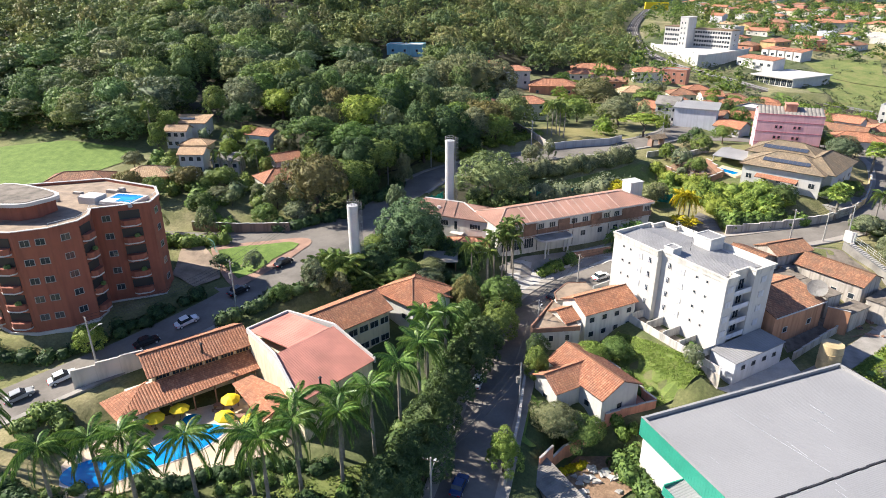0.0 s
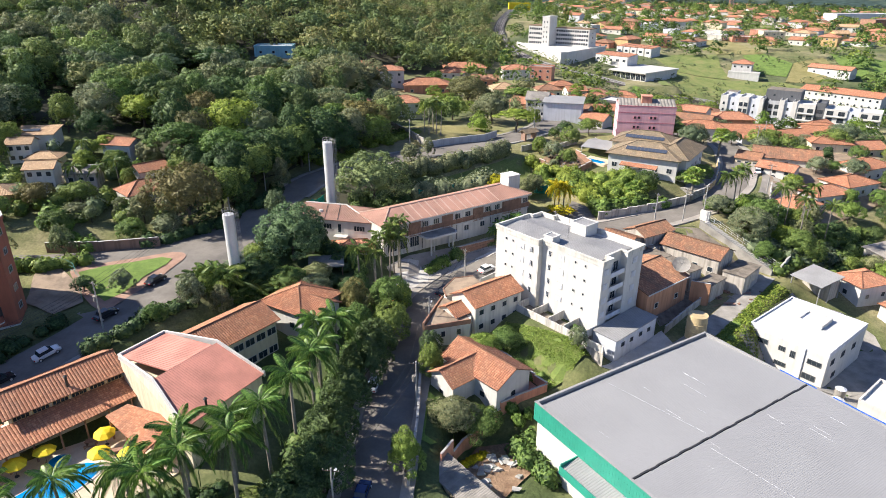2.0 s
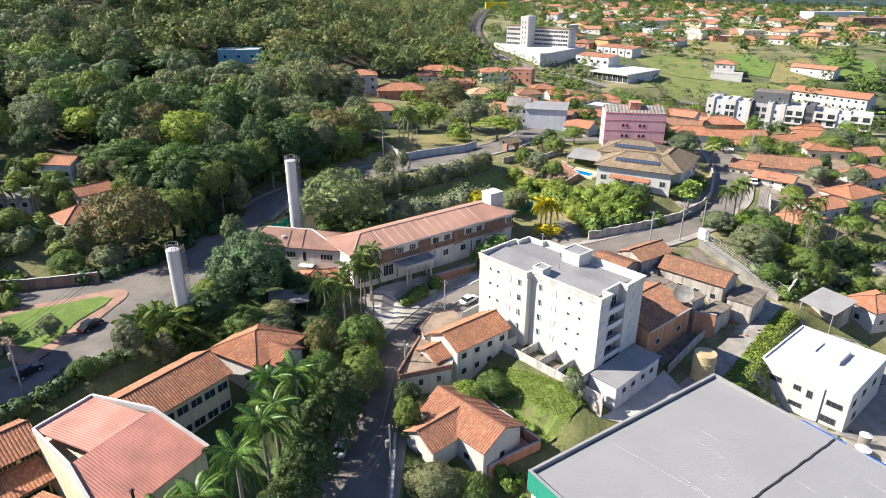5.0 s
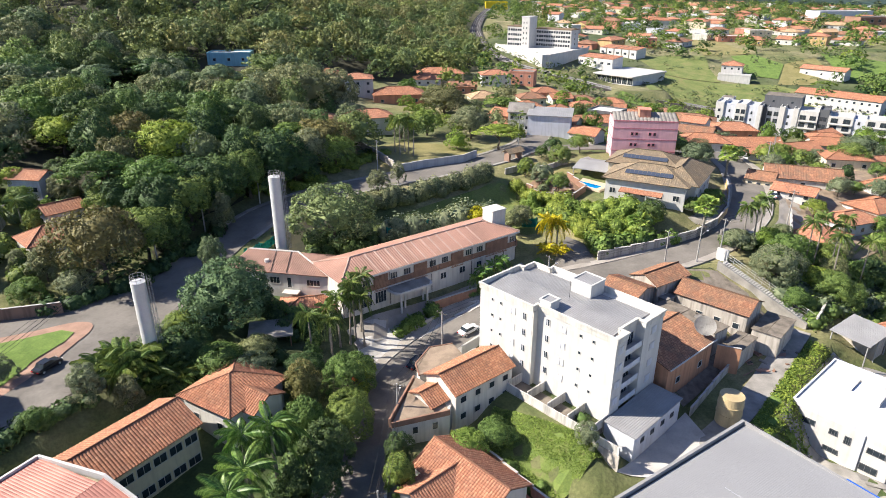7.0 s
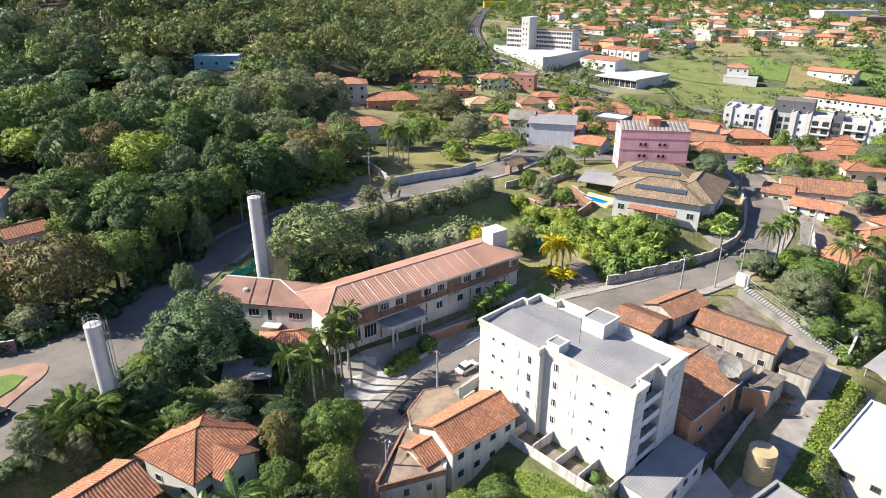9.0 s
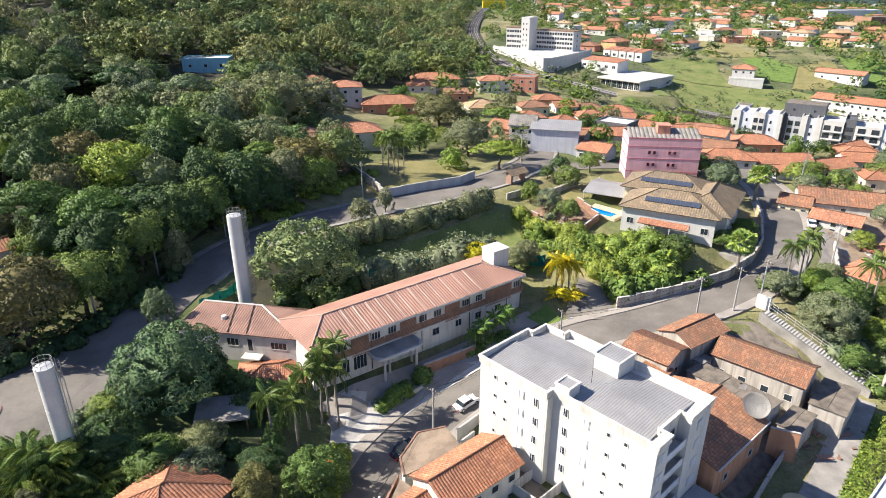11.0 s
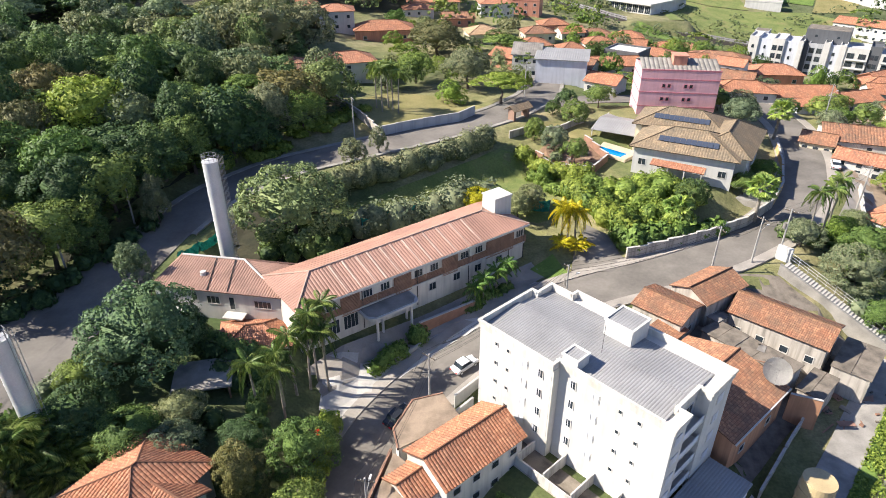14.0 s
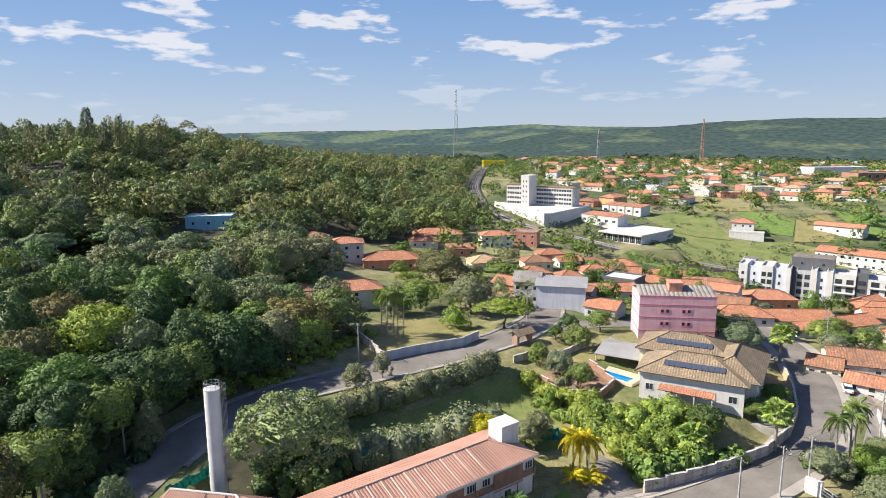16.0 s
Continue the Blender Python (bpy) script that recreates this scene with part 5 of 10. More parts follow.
        rod(bm, (u, 0.45, -0.6), (u, 0.45, 6.2), 0.07)
        part("downpipe", bm, M["dark"], b)
    # entrance canopy with rounded corners
    c = thing("entrance_canopy", pose(-8.3, 126.6, 0.2, 0, 0, yaw), "white concrete entrance canopy on posts", "canopy")
    bm = bmesh.new()
    pts = [(0, 3.2), (0, -0.4), (0.3, -1.2), (1.0, -1.6), (7.6, -1.6), (8.3, -1.2), (8.6, -0.4), (8.6, 3.2)]
    prism(bm, pts, 2.35, 2.75)
    part("slab", bm, M["trim"], c)
    bm = bmesh.new()
    prism(bm, [(0.25, 3.1), (0.25, -0.3), (1.1, -1.3), (7.5, -1.3), (8.3, -0.3), (8.3, 3.1)], 2.76, 2.84)
    part("canopy_top", bm, M["concrete"], c)
    for u, v in ((1.4, -1.0), (3.0, 0.2), (7.2, -1.0), (7.6, 1.0)):
        bm = bmesh.new()
        tube(bm, u, v, -1.6, 2.34, 0.2, 0.2, 10)
        part("post", bm, M["trim"], c)
    # roof tank box at the far end
    t = thing("roof_tank_box", pose(10.4, 149.4, 0, 0, 0, yaw), "white rendered water tank box at the end of the long building", "tank box")
    bm = bmesh.new()
    box(bm, 0, 3.6, -1.6, 1.6, 0, 10.4)
    box(bm, -0.12, 3.72, -1.72, 1.72, 10.4, 10.62)
    part("body", bm, M["white"], t)
    bm = bmesh.new()
    rod(bm, (3.68, 0.3, 1), (3.68, 0.3, 10.5), 0.05)
    part("pipe", bm, M["dark"], t)


long_building()


def west_wing():
    yaw = math.degrees(math.atan2(126.6 - 130.2, -19.3 + 38.9))
    w = thing("lodge_wing", pose(-38.9, 130.2, -0.2, 0, 0, yaw), "white two-storey wing with a ribbed pink roof and white windows", "building")
    L, W, E = 19.9, 8.6, 6.1
    bm = bmesh.new()
    box(bm, 0.35, L - 0.4, 0.35, W, -3.0, E - 0.05)
    part("wall", bm, M["white"], w)
    part("roof", roof_mesh("roof", [((0, 0, E), (L, 0, E), (L - 8.5, 6.8, E + 1.3), (1.5, 6.8, E + 1.3)), ((L, 0, E), (L + 0.5, W, E), (L - 8.5, 6.8, E + 1.3), (L - 8.5, 6.8, E + 1.3)),
                                    ((L, W, E + 0.4), (0, W, E + 0.4), (1.5, 6.8, E + 1.3), (L - 8.5, 6.8, E + 1.3)), ((0, W, E + 0.2), (0, 0, E), (1.5, 6.8, E + 1.3), (1.5, 6.8, E + 1.3))],
                           M["redsheet"], 0.4, 0.07), None, w, "faded pink ribbed roof")
    for u in (8.6, 11.6):
        bm = bmesh.new()
        v = [(u, 0.1, E + 0.16), (u + 0.16, 0.1, E + 0.16), (u - 1.44, 6.6, E + 1.42), (u - 1.6, 6.6, E + 1.42)]
        bm.faces.new([bm.verts.new(p) for p in v])
        bmesh.ops.solidify(bm, geom=bm.faces[:], thickness=-0.06)
        part("roof_gutter", bm, M["dark"], w)
    bm = bmesh.new()
    rod(bm, (L, 0, E + 0.15), (L - 8.5, 6.8, E + 1.42), 0.16)
    rod(bm, (1.5, 6.8, E + 1.42), (L - 8.5, 6.8, E + 1.42), 0.16)
    part("ridge_cap", bm, M["trim"], w)
    bm = bmesh.new()
    tube(bm, 6.6, 3.2, E + 0.3, E + 1.1, 0.5, 0.42, 14)
    part("roof_cowl", bm, M["trim"], w)
    for u, z, ww, hh, n in ((9.2, 3.9, 2.0, 1.3, 2), (12.0, 3.2, 0.9, 2.1, 0), (16.6, 3.9, 2.6, 1.2, 3), (2.2, 4.0, 1.8, 0.8, 2), (6.4, 4.2, 0.9, 1.2, 0)):
        window(w, pose(u, 0.35, z), ww, hh, "trim", n)
    for u in (3.0, 11.0):
        bm = bmesh.new()
        box(bm, u, u + 3.0, -1.3, 0.33, 2.6, 2.78)
        part("porch_slab", bm, M["offwhite"], w)
    # low tiled kiosk in front of the wing
    house(-23.3, 125.0, 11, 8.8, 6.4, 3.9, 1.3, "low kiosk with a bright clay tile hipped roof", "offwhite", "claynew", "hip", z=-2.4, over=0.6, name="kiosk")


west_wing()


# ---------------------------------------------------------------- the club with its pool
def club():
    c = thing("club_hall", pose(0, 0, 0), "large hall with a pink metal roof and white gable walls", "building")
    B1, B2, R1, R2, E1, E2 = (-49.8, 75.7, 4.0), (-46.1, 82.6, 4.0), (-41.3, 68.4, 5.2), (-36.0, 78.2, 5.2), (-34.5, 61.8, 2.6), (-28.0, 74.2, 2.6)
    part("roof", roof_mesh("roof", [(E1, E2, R2, R1), (B2, B1, R1, R2)], M["clubsheet"], 0.36, 0.035), None, c, "faded pink ribbed metal roof")
    bm = bmesh.new()
    pts = [(-49.7, 75.7), (-34.8, 62.8), (-28.4, 74.0), (-46.2, 82.4)]
    prism(bm, pts, -6, 2.3)
    for a, b, d in ((B1, R1, E1), (B2, R2, E2)):
        v = [bm.verts.new(p) for p in ((a[0], a[1], 2.2), (d[0], d[1], 2.2), (d[0], d[1], d[2]), b, a)]
        bm.faces.new(v)
    part("wall", bm, M["cream"], c)
    bm = bmesh.new()
    for a, b in ((B1, R1), (R1, E1), (B2, R2), (R2, E2), (B1, B2)):
        a, b = Vector(a), Vector(b)
        d = (b - a).normalized()
        o = Vector((-d.y, d.x, 0)).normalized() * 0.16
        v = [bm.verts.new(p + q + Vector((0, 0, z))) for z in (-0.5, 0.38) for p, q in ((a, -o), (b, -o), (b, o), (a, o))]
        for f in ((3, 2, 1, 0), (4, 5, 6, 7), (0, 1, 5, 4), (1, 2, 6, 5), (2, 3, 7, 6), (3, 0, 4, 7)):
            bm.faces.new([v[i] for i in f])
    part("parapet", bm, M["trim"], c)
    bm = bmesh.new()
    rod(bm, (-32.7, 64.8, 2.6), (-32.7, 64.8, 5.0), 0.16, 10)
    tube(bm, -32.7, 64.8, 5.0, 5.2, 0.3, 0.1, 10)
    part("flue", bm, M["dark"], c)

    ang = math.degrees(math.atan2(75.8 - 63.7, -49.1 + 59.4))
    r = thing("restaurant", pose(-59.4, 63.7, -4.8, 0, 0, ang), "two-tier restaurant with clay tile roofs and an open veranda", "building")
    L = 15.9
    bm = bmesh.new()
    box(bm, 0.5, L - 0.2, 0.9, 7.6, -2, 6.0)
    part("wall", bm, M["cream"], r)
    part("roof", roof_mesh("roof", [((-0.2, 0, 6.2), (L, 0, 6.2), (L, 4.3, 8.0), (-0.2, 4.3, 8.0)), ((L, 8.6, 6.2), (-0.2, 8.6, 6.2), (-0.2, 4.3, 8.0), (L, 4.3, 8.0))], M["clay"], 0.42, 0.07), None, r, "clay tile roof")
    bm = bmesh.new()
    rod(bm, (-0.2, 4.3, 8.08), (L, 4.3, 8.08), 0.15)
    part("ridge_tiles", bm, M["clay"], r)
    part("veranda_roof", roof_mesh("veranda_roof", [((-5.6, -4.2, 3.6), (L, -3.2, 3.6), (L, 0.9, 5.1), (-1.2, 0.6, 5.1)), ((-6.8, 2.2, 3.6), (-5.6, -4.2, 3.6), (-1.2, 0.6, 5.1), (-1.2, 0.6, 5.1)),
                                                    ((0.2, 3.5, 3.8), (-6.8, 2.2, 3.6), (-1.2, 0.6, 5.1), (-1.2, 0.6, 5.1))], M["clay"], 0.42, 0.07), None, r, "lower clay tile veranda roof")
    for k in range(6):
        window(r, pose(2.0 + k * 2.45, 0.9, 5.05), 2.1, 0.8, "ochre", 3)
    for k in range(7):
        bm = bmesh.new()
        tube(bm, -4.6 + k * 3.2, -3.0, -0.4, 3.6, 0.13, 0.13, 8)
        part("post", bm, M["wood"], r)
    bm = bmesh.new()
    box(bm, -3.2, 0.4, -0.6, 2.6, -1, 4.2)
    part("kitchen_wall", bm, M["offwhite"], r)
    bm = bmesh.new()
    rod(bm, (8.3, 1.4, 6.6), (8.3, 1.4, 8.4), 0.17, 10)
    tube(bm, 8.3, 1.4, 8.4, 8.6, 0.3, 0.12, 10)
    part("flue", bm, M["dark"], r)

    s = thing("terrace_roof", pose(0, 0, 0), "open terrace under a flat-pitched clay tile roof", "shelter")
    part("roof", roof_mesh("roof", [((-40.2, 61.3, -1.1), (-38.0, 67.0, -0.2), (-44.8, 72.3, 0.2), (-48.9, 68.2, -0.9))], M["clay"], 0.42, 0.06), None, s)
    for x, y in ((-40.6, 62.0), (-44.4, 65.0), (-48.2, 68.0), (-39.0, 66.0)):
        bm = bmesh.new()
        tube(bm, x, y, at(x, y) - 0.3, -1.0, 0.14, 0.14, 8)
        part("post", bm, M["wood"], s)

    house(-38.6, 88.4, 56, 13.4, 8.4, 7.0, 1.9, "long two-storey wing with orange clay tiles and rows of windows", "cream", "clay", "gable", rib=0.4, z=-5.2, over=0.6,
          wins=(("F", 6, 2, 1.9, 1.3), ("R", 2, 2)), name="club_wing", roof_label="orange clay tile gable roof")
    house(-29.0, 99.8, 60, 9.8, 9.2, 4.6, 2.0, "white house with a hipped orange clay tile roof", "white", "clay", "hip", rib=0.4, z=-2.6, over=0.7, wins=(("F", 3, 1), ("R", 2, 1), ("L", 2, 1)), door="F")
    house(-25.2, 97.4, -30, 4.6, 5.2, 4.2, 1.3, "gabled porch with orange clay tiles beside the hipped house", "white", "clay", "gable", rib=0.4, z=-2.6, over=0.5, wins=(("R", 1, 1), ("F", 1, 1)), name="porch")


club()


# ---------------------------------------------------------------- pool terrace
def blob(pts, n=8):
    """A closed smooth outline through a few plan points."""
    p, out = np.array(pts, float), []
    k = len(p)
    for i in range(k):
        a, b, c, d = p[i - 1], p[i], p[(i + 1) % k], p[(i + 2) % k]
        for s in np.linspace(0, 1, n, endpoint=False):
            out.append(tuple(0.5 * (2 * b + (c - a) * s + (2 * a - 5 * b + 4 * c - d) * s * s + (3 * b - a - 3 * c + d) * s**3)))
    return out


def water_material():
    m, t, p = _nodes("pool_water")
    t.links.new(_ramp(t, _noise(t, 0.25, 3.0), [(0.35, (0.0, 0.13, 0.42)), (0.65, (0.01, 0.30, 0.60))]), p.inputs["Base Color"])
    p.inputs["Roughness"].default_value = 0.06
    _bump(t, p, _noise(t, 2.2, 3.0), 0.12, 0.05)
    return m


M["water"] = water_material()


def pool():
    d = thing("pool_terrace", pose(0, 0, -4.6), "pale stone pool terrace beside the club", "terrace")
    bm = bmesh.new()
    prism(bm, blob([(-69, 48.5), (-59, 45.5), (-49, 52), (-40, 58), (-36, 64.5), (-44, 71), (-54, 66), (-66, 55)]), -1.2, 0.0)
    part("deck", bm, M["stone"], d)
    p = thing("swimming_pool", pose(0, 0, -4.6), "blue swimming pool with curved edges and pale coping", "pool")
    shape = blob([(-63.2, 50.8), (-62.3, 48.2), (-57.5, 48.2), (-52.8, 52.8), (-48.6, 57.2), (-47.0, 61.8), (-49.5, 63.0), (-53.0, 60.2), (-55.2, 56.5), (-59.4, 54.2)])
    bm = bmesh.new()
    c = np.mean(shape, 0)
    prism(bm, [tuple(c + (np.array(q) - c) * 1.05) for q in shape], -0.3, 0.1)
    part("coping", bm, M["trim"], p)
    bm = bmesh.new()
    prism(bm, shape, -0.2, 0.13)
    part("water", bm, M["water"], p)
    w = thing("wading_pool", pose(-53.2, 63.2, -4.6), "small round blue wading pool", "pool")
    bm = bmesh.new()
    tube(bm, 0, 0, -0.3, 0.12, 1.5, 1.5, 24)
    part("coping", bm, M["trim"], w)
    bm = bmesh.new()
    tube(bm, 0, 0, -0.2, 0.15, 1.25, 1.25, 24)
    part("water", bm, M["water"], w)


pool()


def umbrella(x, y, z):
    u = thing("sun_umbrella", pose(x, y, z, 4, 3, x * 37), "open yellow canvas sun umbrella on the terrace", "umbrella", "yellow umbrellas by the pool")
    bm = bmesh.new()
    ring = [bm.verts.new((1.45 * math.cos(k * math.tau / 8), 1.45 * math.sin(k * math.tau / 8), 2.1 - (0.0 if k % 2 else 0.05))) for k in range(8)]
    mid = [bm.verts.new((0.8 * math.cos(k * math.tau / 8), 0.8 * math.sin(k * math.tau / 8), 2.48)) for k in range(8)]
    tip = bm.verts.new((0, 0, 2.72))
    low = [bm.verts.new((1.44 * math.cos(k * math.tau / 8), 1.44 * math.sin(k * math.tau / 8), 1.92)) for k in range(8)]
    for k in range(8):
        j = (k + 1) % 8
        bm.faces.new((ring[k], ring[j], mid[j], mid[k]))
        bm.faces.new((mid[k], mid[j], tip))
        bm.faces.new((low[k], low[j], ring[j], ring[k]))
    part("canopy", bm, M["yellow"], u)
    bm = bmesh.new()
    tube(bm, 0, 0, 0, 2.7, 0.03, 0.03, 8)
    part("pole", bm, M["dark"], u)
    bm = bmesh.new()
    tube(bm, 0, 0, 0, 0.12, 0.3, 0.26, 12)
    part("base", bm, M["dark"], u)


for x, y in ((-54.6, 62.8), (-48.6, 66.8), (-47.4, 62.9), (-43.2, 63.0), (-57.0, 60.3)):
    umbrella(x, y, -4.6)


def table_set(x, y, rot):
    t = thing("terrace_table", pose(x, y, -4.6, 0, 0, rot), "wooden terrace table between benches", "table", "terrace tables")
    bm = bmesh.new()
    box(bm, -0.8, 0.8, -0.4, 0.4, 0.7, 0.75)
    part("tabletop", bm, M["wood"], t)
    for sx in (-0.6, 0.6):
        bm = bmesh.new()
        box(bm, sx - 0.05, sx + 0.05, -0.35, 0.35, 0, 0.7)
        part("leg", bm, M["wood"], t)
    for sy in (-0.8, 0.8):
        bm = bmesh.new()
        box(bm, -0.8, 0.8, sy - 0.16, sy + 0.16, 0.4, 0.45)
        box(bm, -0.7, -0.6, sy - 0.14, sy + 0.14, 0, 0.4)
        box(bm, 0.6, 0.7, sy - 0.14, sy + 0.14, 0, 0.4)
        part("bench", bm, M["wood"], t)


for x, y, r in ((-46.2, 65.0, 20), (-44.6, 65.4, 80), (-47.9, 64.9, 50), (-50.6, 66.6, 10)):
    table_set(x, y, r)


# ---------------------------------------------------------------- brick apartment tower
def brick_tower():
    b = thing("brick_apartments", pose(-74.5, 88.8, 0.8, 0, 0, 0), "red brick apartment building with curved balconies and a roof terrace pool", "building")
    F, n = 3.3, 5
    H = F * n + 1.2
    plan = [(-74.3, 89.3), (-75.5, 93.5), (-79, 97.5), (-92, 100), (-106, 92), (-104, 80), (-97, 73), (-90.5, 70.8), (-86.2, 71.6), (-82.0, 74.6), (-79.8, 78.4), (-80.2, 81.4), (-82.0, 84.0)]
    out = [(x + 74.5, y - 88.8) for x, y in plan]
    bm = bmesh.new()
    prism(bm, out, -2.5, H)
    part("wall", bm, M["brickface"], b)
    bm = bmesh.new()
    prism(bm, [(x * 1.012 + 0.1, y * 1.012 - 0.1) for x, y in out], -2.5, 0.35)
    part("plinth", bm, M["trim"], b, "white plinth")
    bm = bmesh.new()
    k = len(out)
    for i in range(k):
        p, q = Vector(out[i]), Vector(out[(i + 1) % k])
        d = (q - p).normalized()
        o = Vector((d.y, -d.x))
        prism(bm, [tuple(v) for v in (p - d * 0.1 + o * 0.14, q + d * 0.1 + o * 0.14, q + d * 0.1 - o * 0.22, p - d * 0.1 - o * 0.22)], H - 0.1 + 0.002 * i, H + 0.5 + 0.002 * i)
    part("parapet", bm, M["brickface"], b)
    bm = bmesh.new()
    for i in range(k):
        p, q = Vector(out[i]), Vector(out[(i + 1) % k])
        d = (q - p).normalized()
        o = Vector((d.y, -d.x))
        prism(bm, [tuple(v) for v in (p - d * 0.12 + o * 0.18, q + d * 0.12 + o * 0.18, q + d * 0.12 - o * 0.26, p - d * 0.12 - o * 0.26)], H + 0.505 + 0.002 * i, H + 0.62 + 0.002 * i)
    part("coping", bm, M["trim"], b, "thin white coping")
    bm = bmesh.new()
    prism(bm, [(x * 0.975 - 0.2, y * 0.975 + 0.1) for x, y in out], H, H + 0.06)
    part("terrace_floor", bm, M["court"], b)
    # roof pool
    bm = bmesh.new()
    box(bm, -8.4, -2.0, -1.6, 3.4, H + 0.05, H + 0.75)
    s = part("roof_pool", bm, M["trim"], b, "raised roof pool")
    bm = bmesh.new()
    prism(bm, [(-5.6, -1.0), (-2.5, -1.0), (-2.5, 2.8), (-7.8, 2.8), (-7.8, 0.6), (-5.6, 0.6)], H + 0.5, H + 0.79)
    part("water", bm, M["water"], s)
    bm = bmesh.new()
    box(bm, -12.5, -9.0, -1.8, 1.2, H + 0.06, H + 1.3)
    part("planter", bm, M["trim"], b)
    for u, v, l_, w_, h_ in ((-15.0, 1.0, 1.8, 0.7, 0.45), (-17.5, 2.5, 1.8, 0.7, 0.45), (-12.0, 4.5, 2.4, 0.8, 0.6), (-20.0, -2.0, 3.0, 0.9, 0.6), (-9.8, 5.2, 0.9, 0.9, 0.9)):
        bm = bmesh.new()
        box(bm, u, u + l_, v, v + w_, H + 0.06, H + 0.06 + h_)
        part("terrace_planter", bm, M["oldwall"], b)
    for i in (11, 12, 0, 10, 9):
        p, q = Vector(out[i]), Vector(out[(i + 1) % k])
        c = Vector((-14, -2))
        p, q = p.lerp(c, 0.03), q.lerp(c, 0.03)
        bm = bmesh.new()
        rod(bm, (p.x, p.y, H + 1.15), (q.x, q.y, H + 1.15), 0.04, 5)
        part("terrace_rail", bm, M["steel"], b)
        n_ = max(int((q - p).length / 1.2), 1)
        for e in range(n_):
            bm = bmesh.new()
            o = p.lerp(q, e / n_)
            rod(bm, (o.x, o.y, H + 0.5), (o.x, o.y, H + 1.15), 0.03, 5)
            part("rail_post", bm, M["steel"], b)
    # lift housing with a canopy
    bm = bmesh.new()
    prism(bm, [(-24, -12), (-15.5, -11.5), (-13.5, -9.5), (-13.5, -5.5), (-24, -4)], H + 0.06, H + 2.7)
    part("roof_housing", bm, M["brickface"], b)
    bm = bmesh.new()
    prism(bm, blob([(-26, -13), (-15.5, -12.6), (-12.6, -10.2), (-12.6, -5.4), (-26, -3)], 5), H + 2.7, H + 3.3)
    part("housing_roof", bm, M["trim"], b)
    bm = bmesh.new()
    prism(bm, blob([(-25.5, -12.5), (-15.5, -12.0), (-13.2, -10.0), (-13.2, -5.8), (-25.5, -3.6)], 5), H + 3.32, H + 3.4)
    part("housing_deck", bm, M["oldconcrete"], b)
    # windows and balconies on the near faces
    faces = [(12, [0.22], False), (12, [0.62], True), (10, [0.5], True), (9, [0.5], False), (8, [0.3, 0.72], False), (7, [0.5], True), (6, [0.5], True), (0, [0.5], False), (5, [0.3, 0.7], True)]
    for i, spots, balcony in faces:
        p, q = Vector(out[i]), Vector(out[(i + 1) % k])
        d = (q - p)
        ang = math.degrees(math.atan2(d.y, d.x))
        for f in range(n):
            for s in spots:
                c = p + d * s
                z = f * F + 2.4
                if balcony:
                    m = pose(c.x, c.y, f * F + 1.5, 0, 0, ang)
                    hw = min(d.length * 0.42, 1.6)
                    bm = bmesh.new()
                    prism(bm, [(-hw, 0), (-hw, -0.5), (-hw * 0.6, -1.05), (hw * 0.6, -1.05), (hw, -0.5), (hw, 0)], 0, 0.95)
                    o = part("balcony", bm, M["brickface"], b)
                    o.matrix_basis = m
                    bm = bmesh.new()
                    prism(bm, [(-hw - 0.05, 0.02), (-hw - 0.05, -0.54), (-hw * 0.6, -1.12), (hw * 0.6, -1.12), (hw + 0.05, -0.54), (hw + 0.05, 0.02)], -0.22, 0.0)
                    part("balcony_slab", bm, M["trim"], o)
                    # dark slab on the wall: the recess's shade is put into its colour
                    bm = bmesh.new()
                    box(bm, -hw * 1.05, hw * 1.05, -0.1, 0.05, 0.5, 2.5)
                    part("balcony_opening", bm, M["dark"], o, "dark slab painted for the shade of a balcony recess")
                    if f % 2:
                        bm = bmesh.new()
                        bmesh.ops.create_icosphere(bm, subdivisions=2, radius=0.45, matrix=Matrix.Translation((hw * 0.4, -0.6, 1.15)))
                        for v in bm.verts:
                            v.co += Vector(noise.noise_vector(v.co * 3)) * 0.25
                        part("balcony_plant", bm, M["leafdark"], o)
                else:
                    window(b, pose(c.x, c.y, z, 0, 0, ang), 1.4, 1.1, "pole", 1)


brick_tower()


# ---------------------------------------------------------------- warehouse, modern white house, small houses near the middle street
def warehouse():
    a = math.degrees(math.atan2(97.3 - 75.8, 43.5 - 11.3))
    w = thing("warehouse", pose(11.3, 75.8, -13.5, 0, 0, a), "large warehouse with a pale grey metal roof and green cladding", "building")
    L, W, E = 38.7, 46.0, 10.6
    bm = bmesh.new()
    box(bm, 0.4, L - 0.4, -W + 0.4, -0.4, -3, E - 2.2)
    part("wall", bm, M["white"], w)
    bm = bmesh.new()
    for k in range(int(W / 0.25)):
        y0 = -W + k * 0.25
        box(bm, -0.06 - 0.02 * (k % 2), 0.3, y0, y0 + 0.25, E - 2.5, E + 0.5)
    part("cladding", bm, M["green"], w, "ribbed green cladding band")
    bm = bmesh.new()
    box(bm, 0, L, -0.3, 0.1, E - 2.3, E + 0.55)
    box(bm, L - 0.3, L + 0.1, -W, -0.3, E - 2.3, E + 0.5)
    box(bm, -0.08, 0.32, -W, 0.1, E + 0.5, E + 0.6)
    part("parapet", bm, M["greysheet"], w)
    rk = random.Random(3)
    for u0, v0, u1, v1 in [(13.0, -2.0, 15.5, -17.8), (13.5, -20.0, 16.5, -45.0)] + [(rk.uniform(3, 34), rk.uniform(-44, -3), 0, 0) for _ in range(18)]:
        if not u1:
            u1, v1 = u0 + rk.uniform(0.02, 0.1), v0 - rk.uniform(0.8, 4.0)
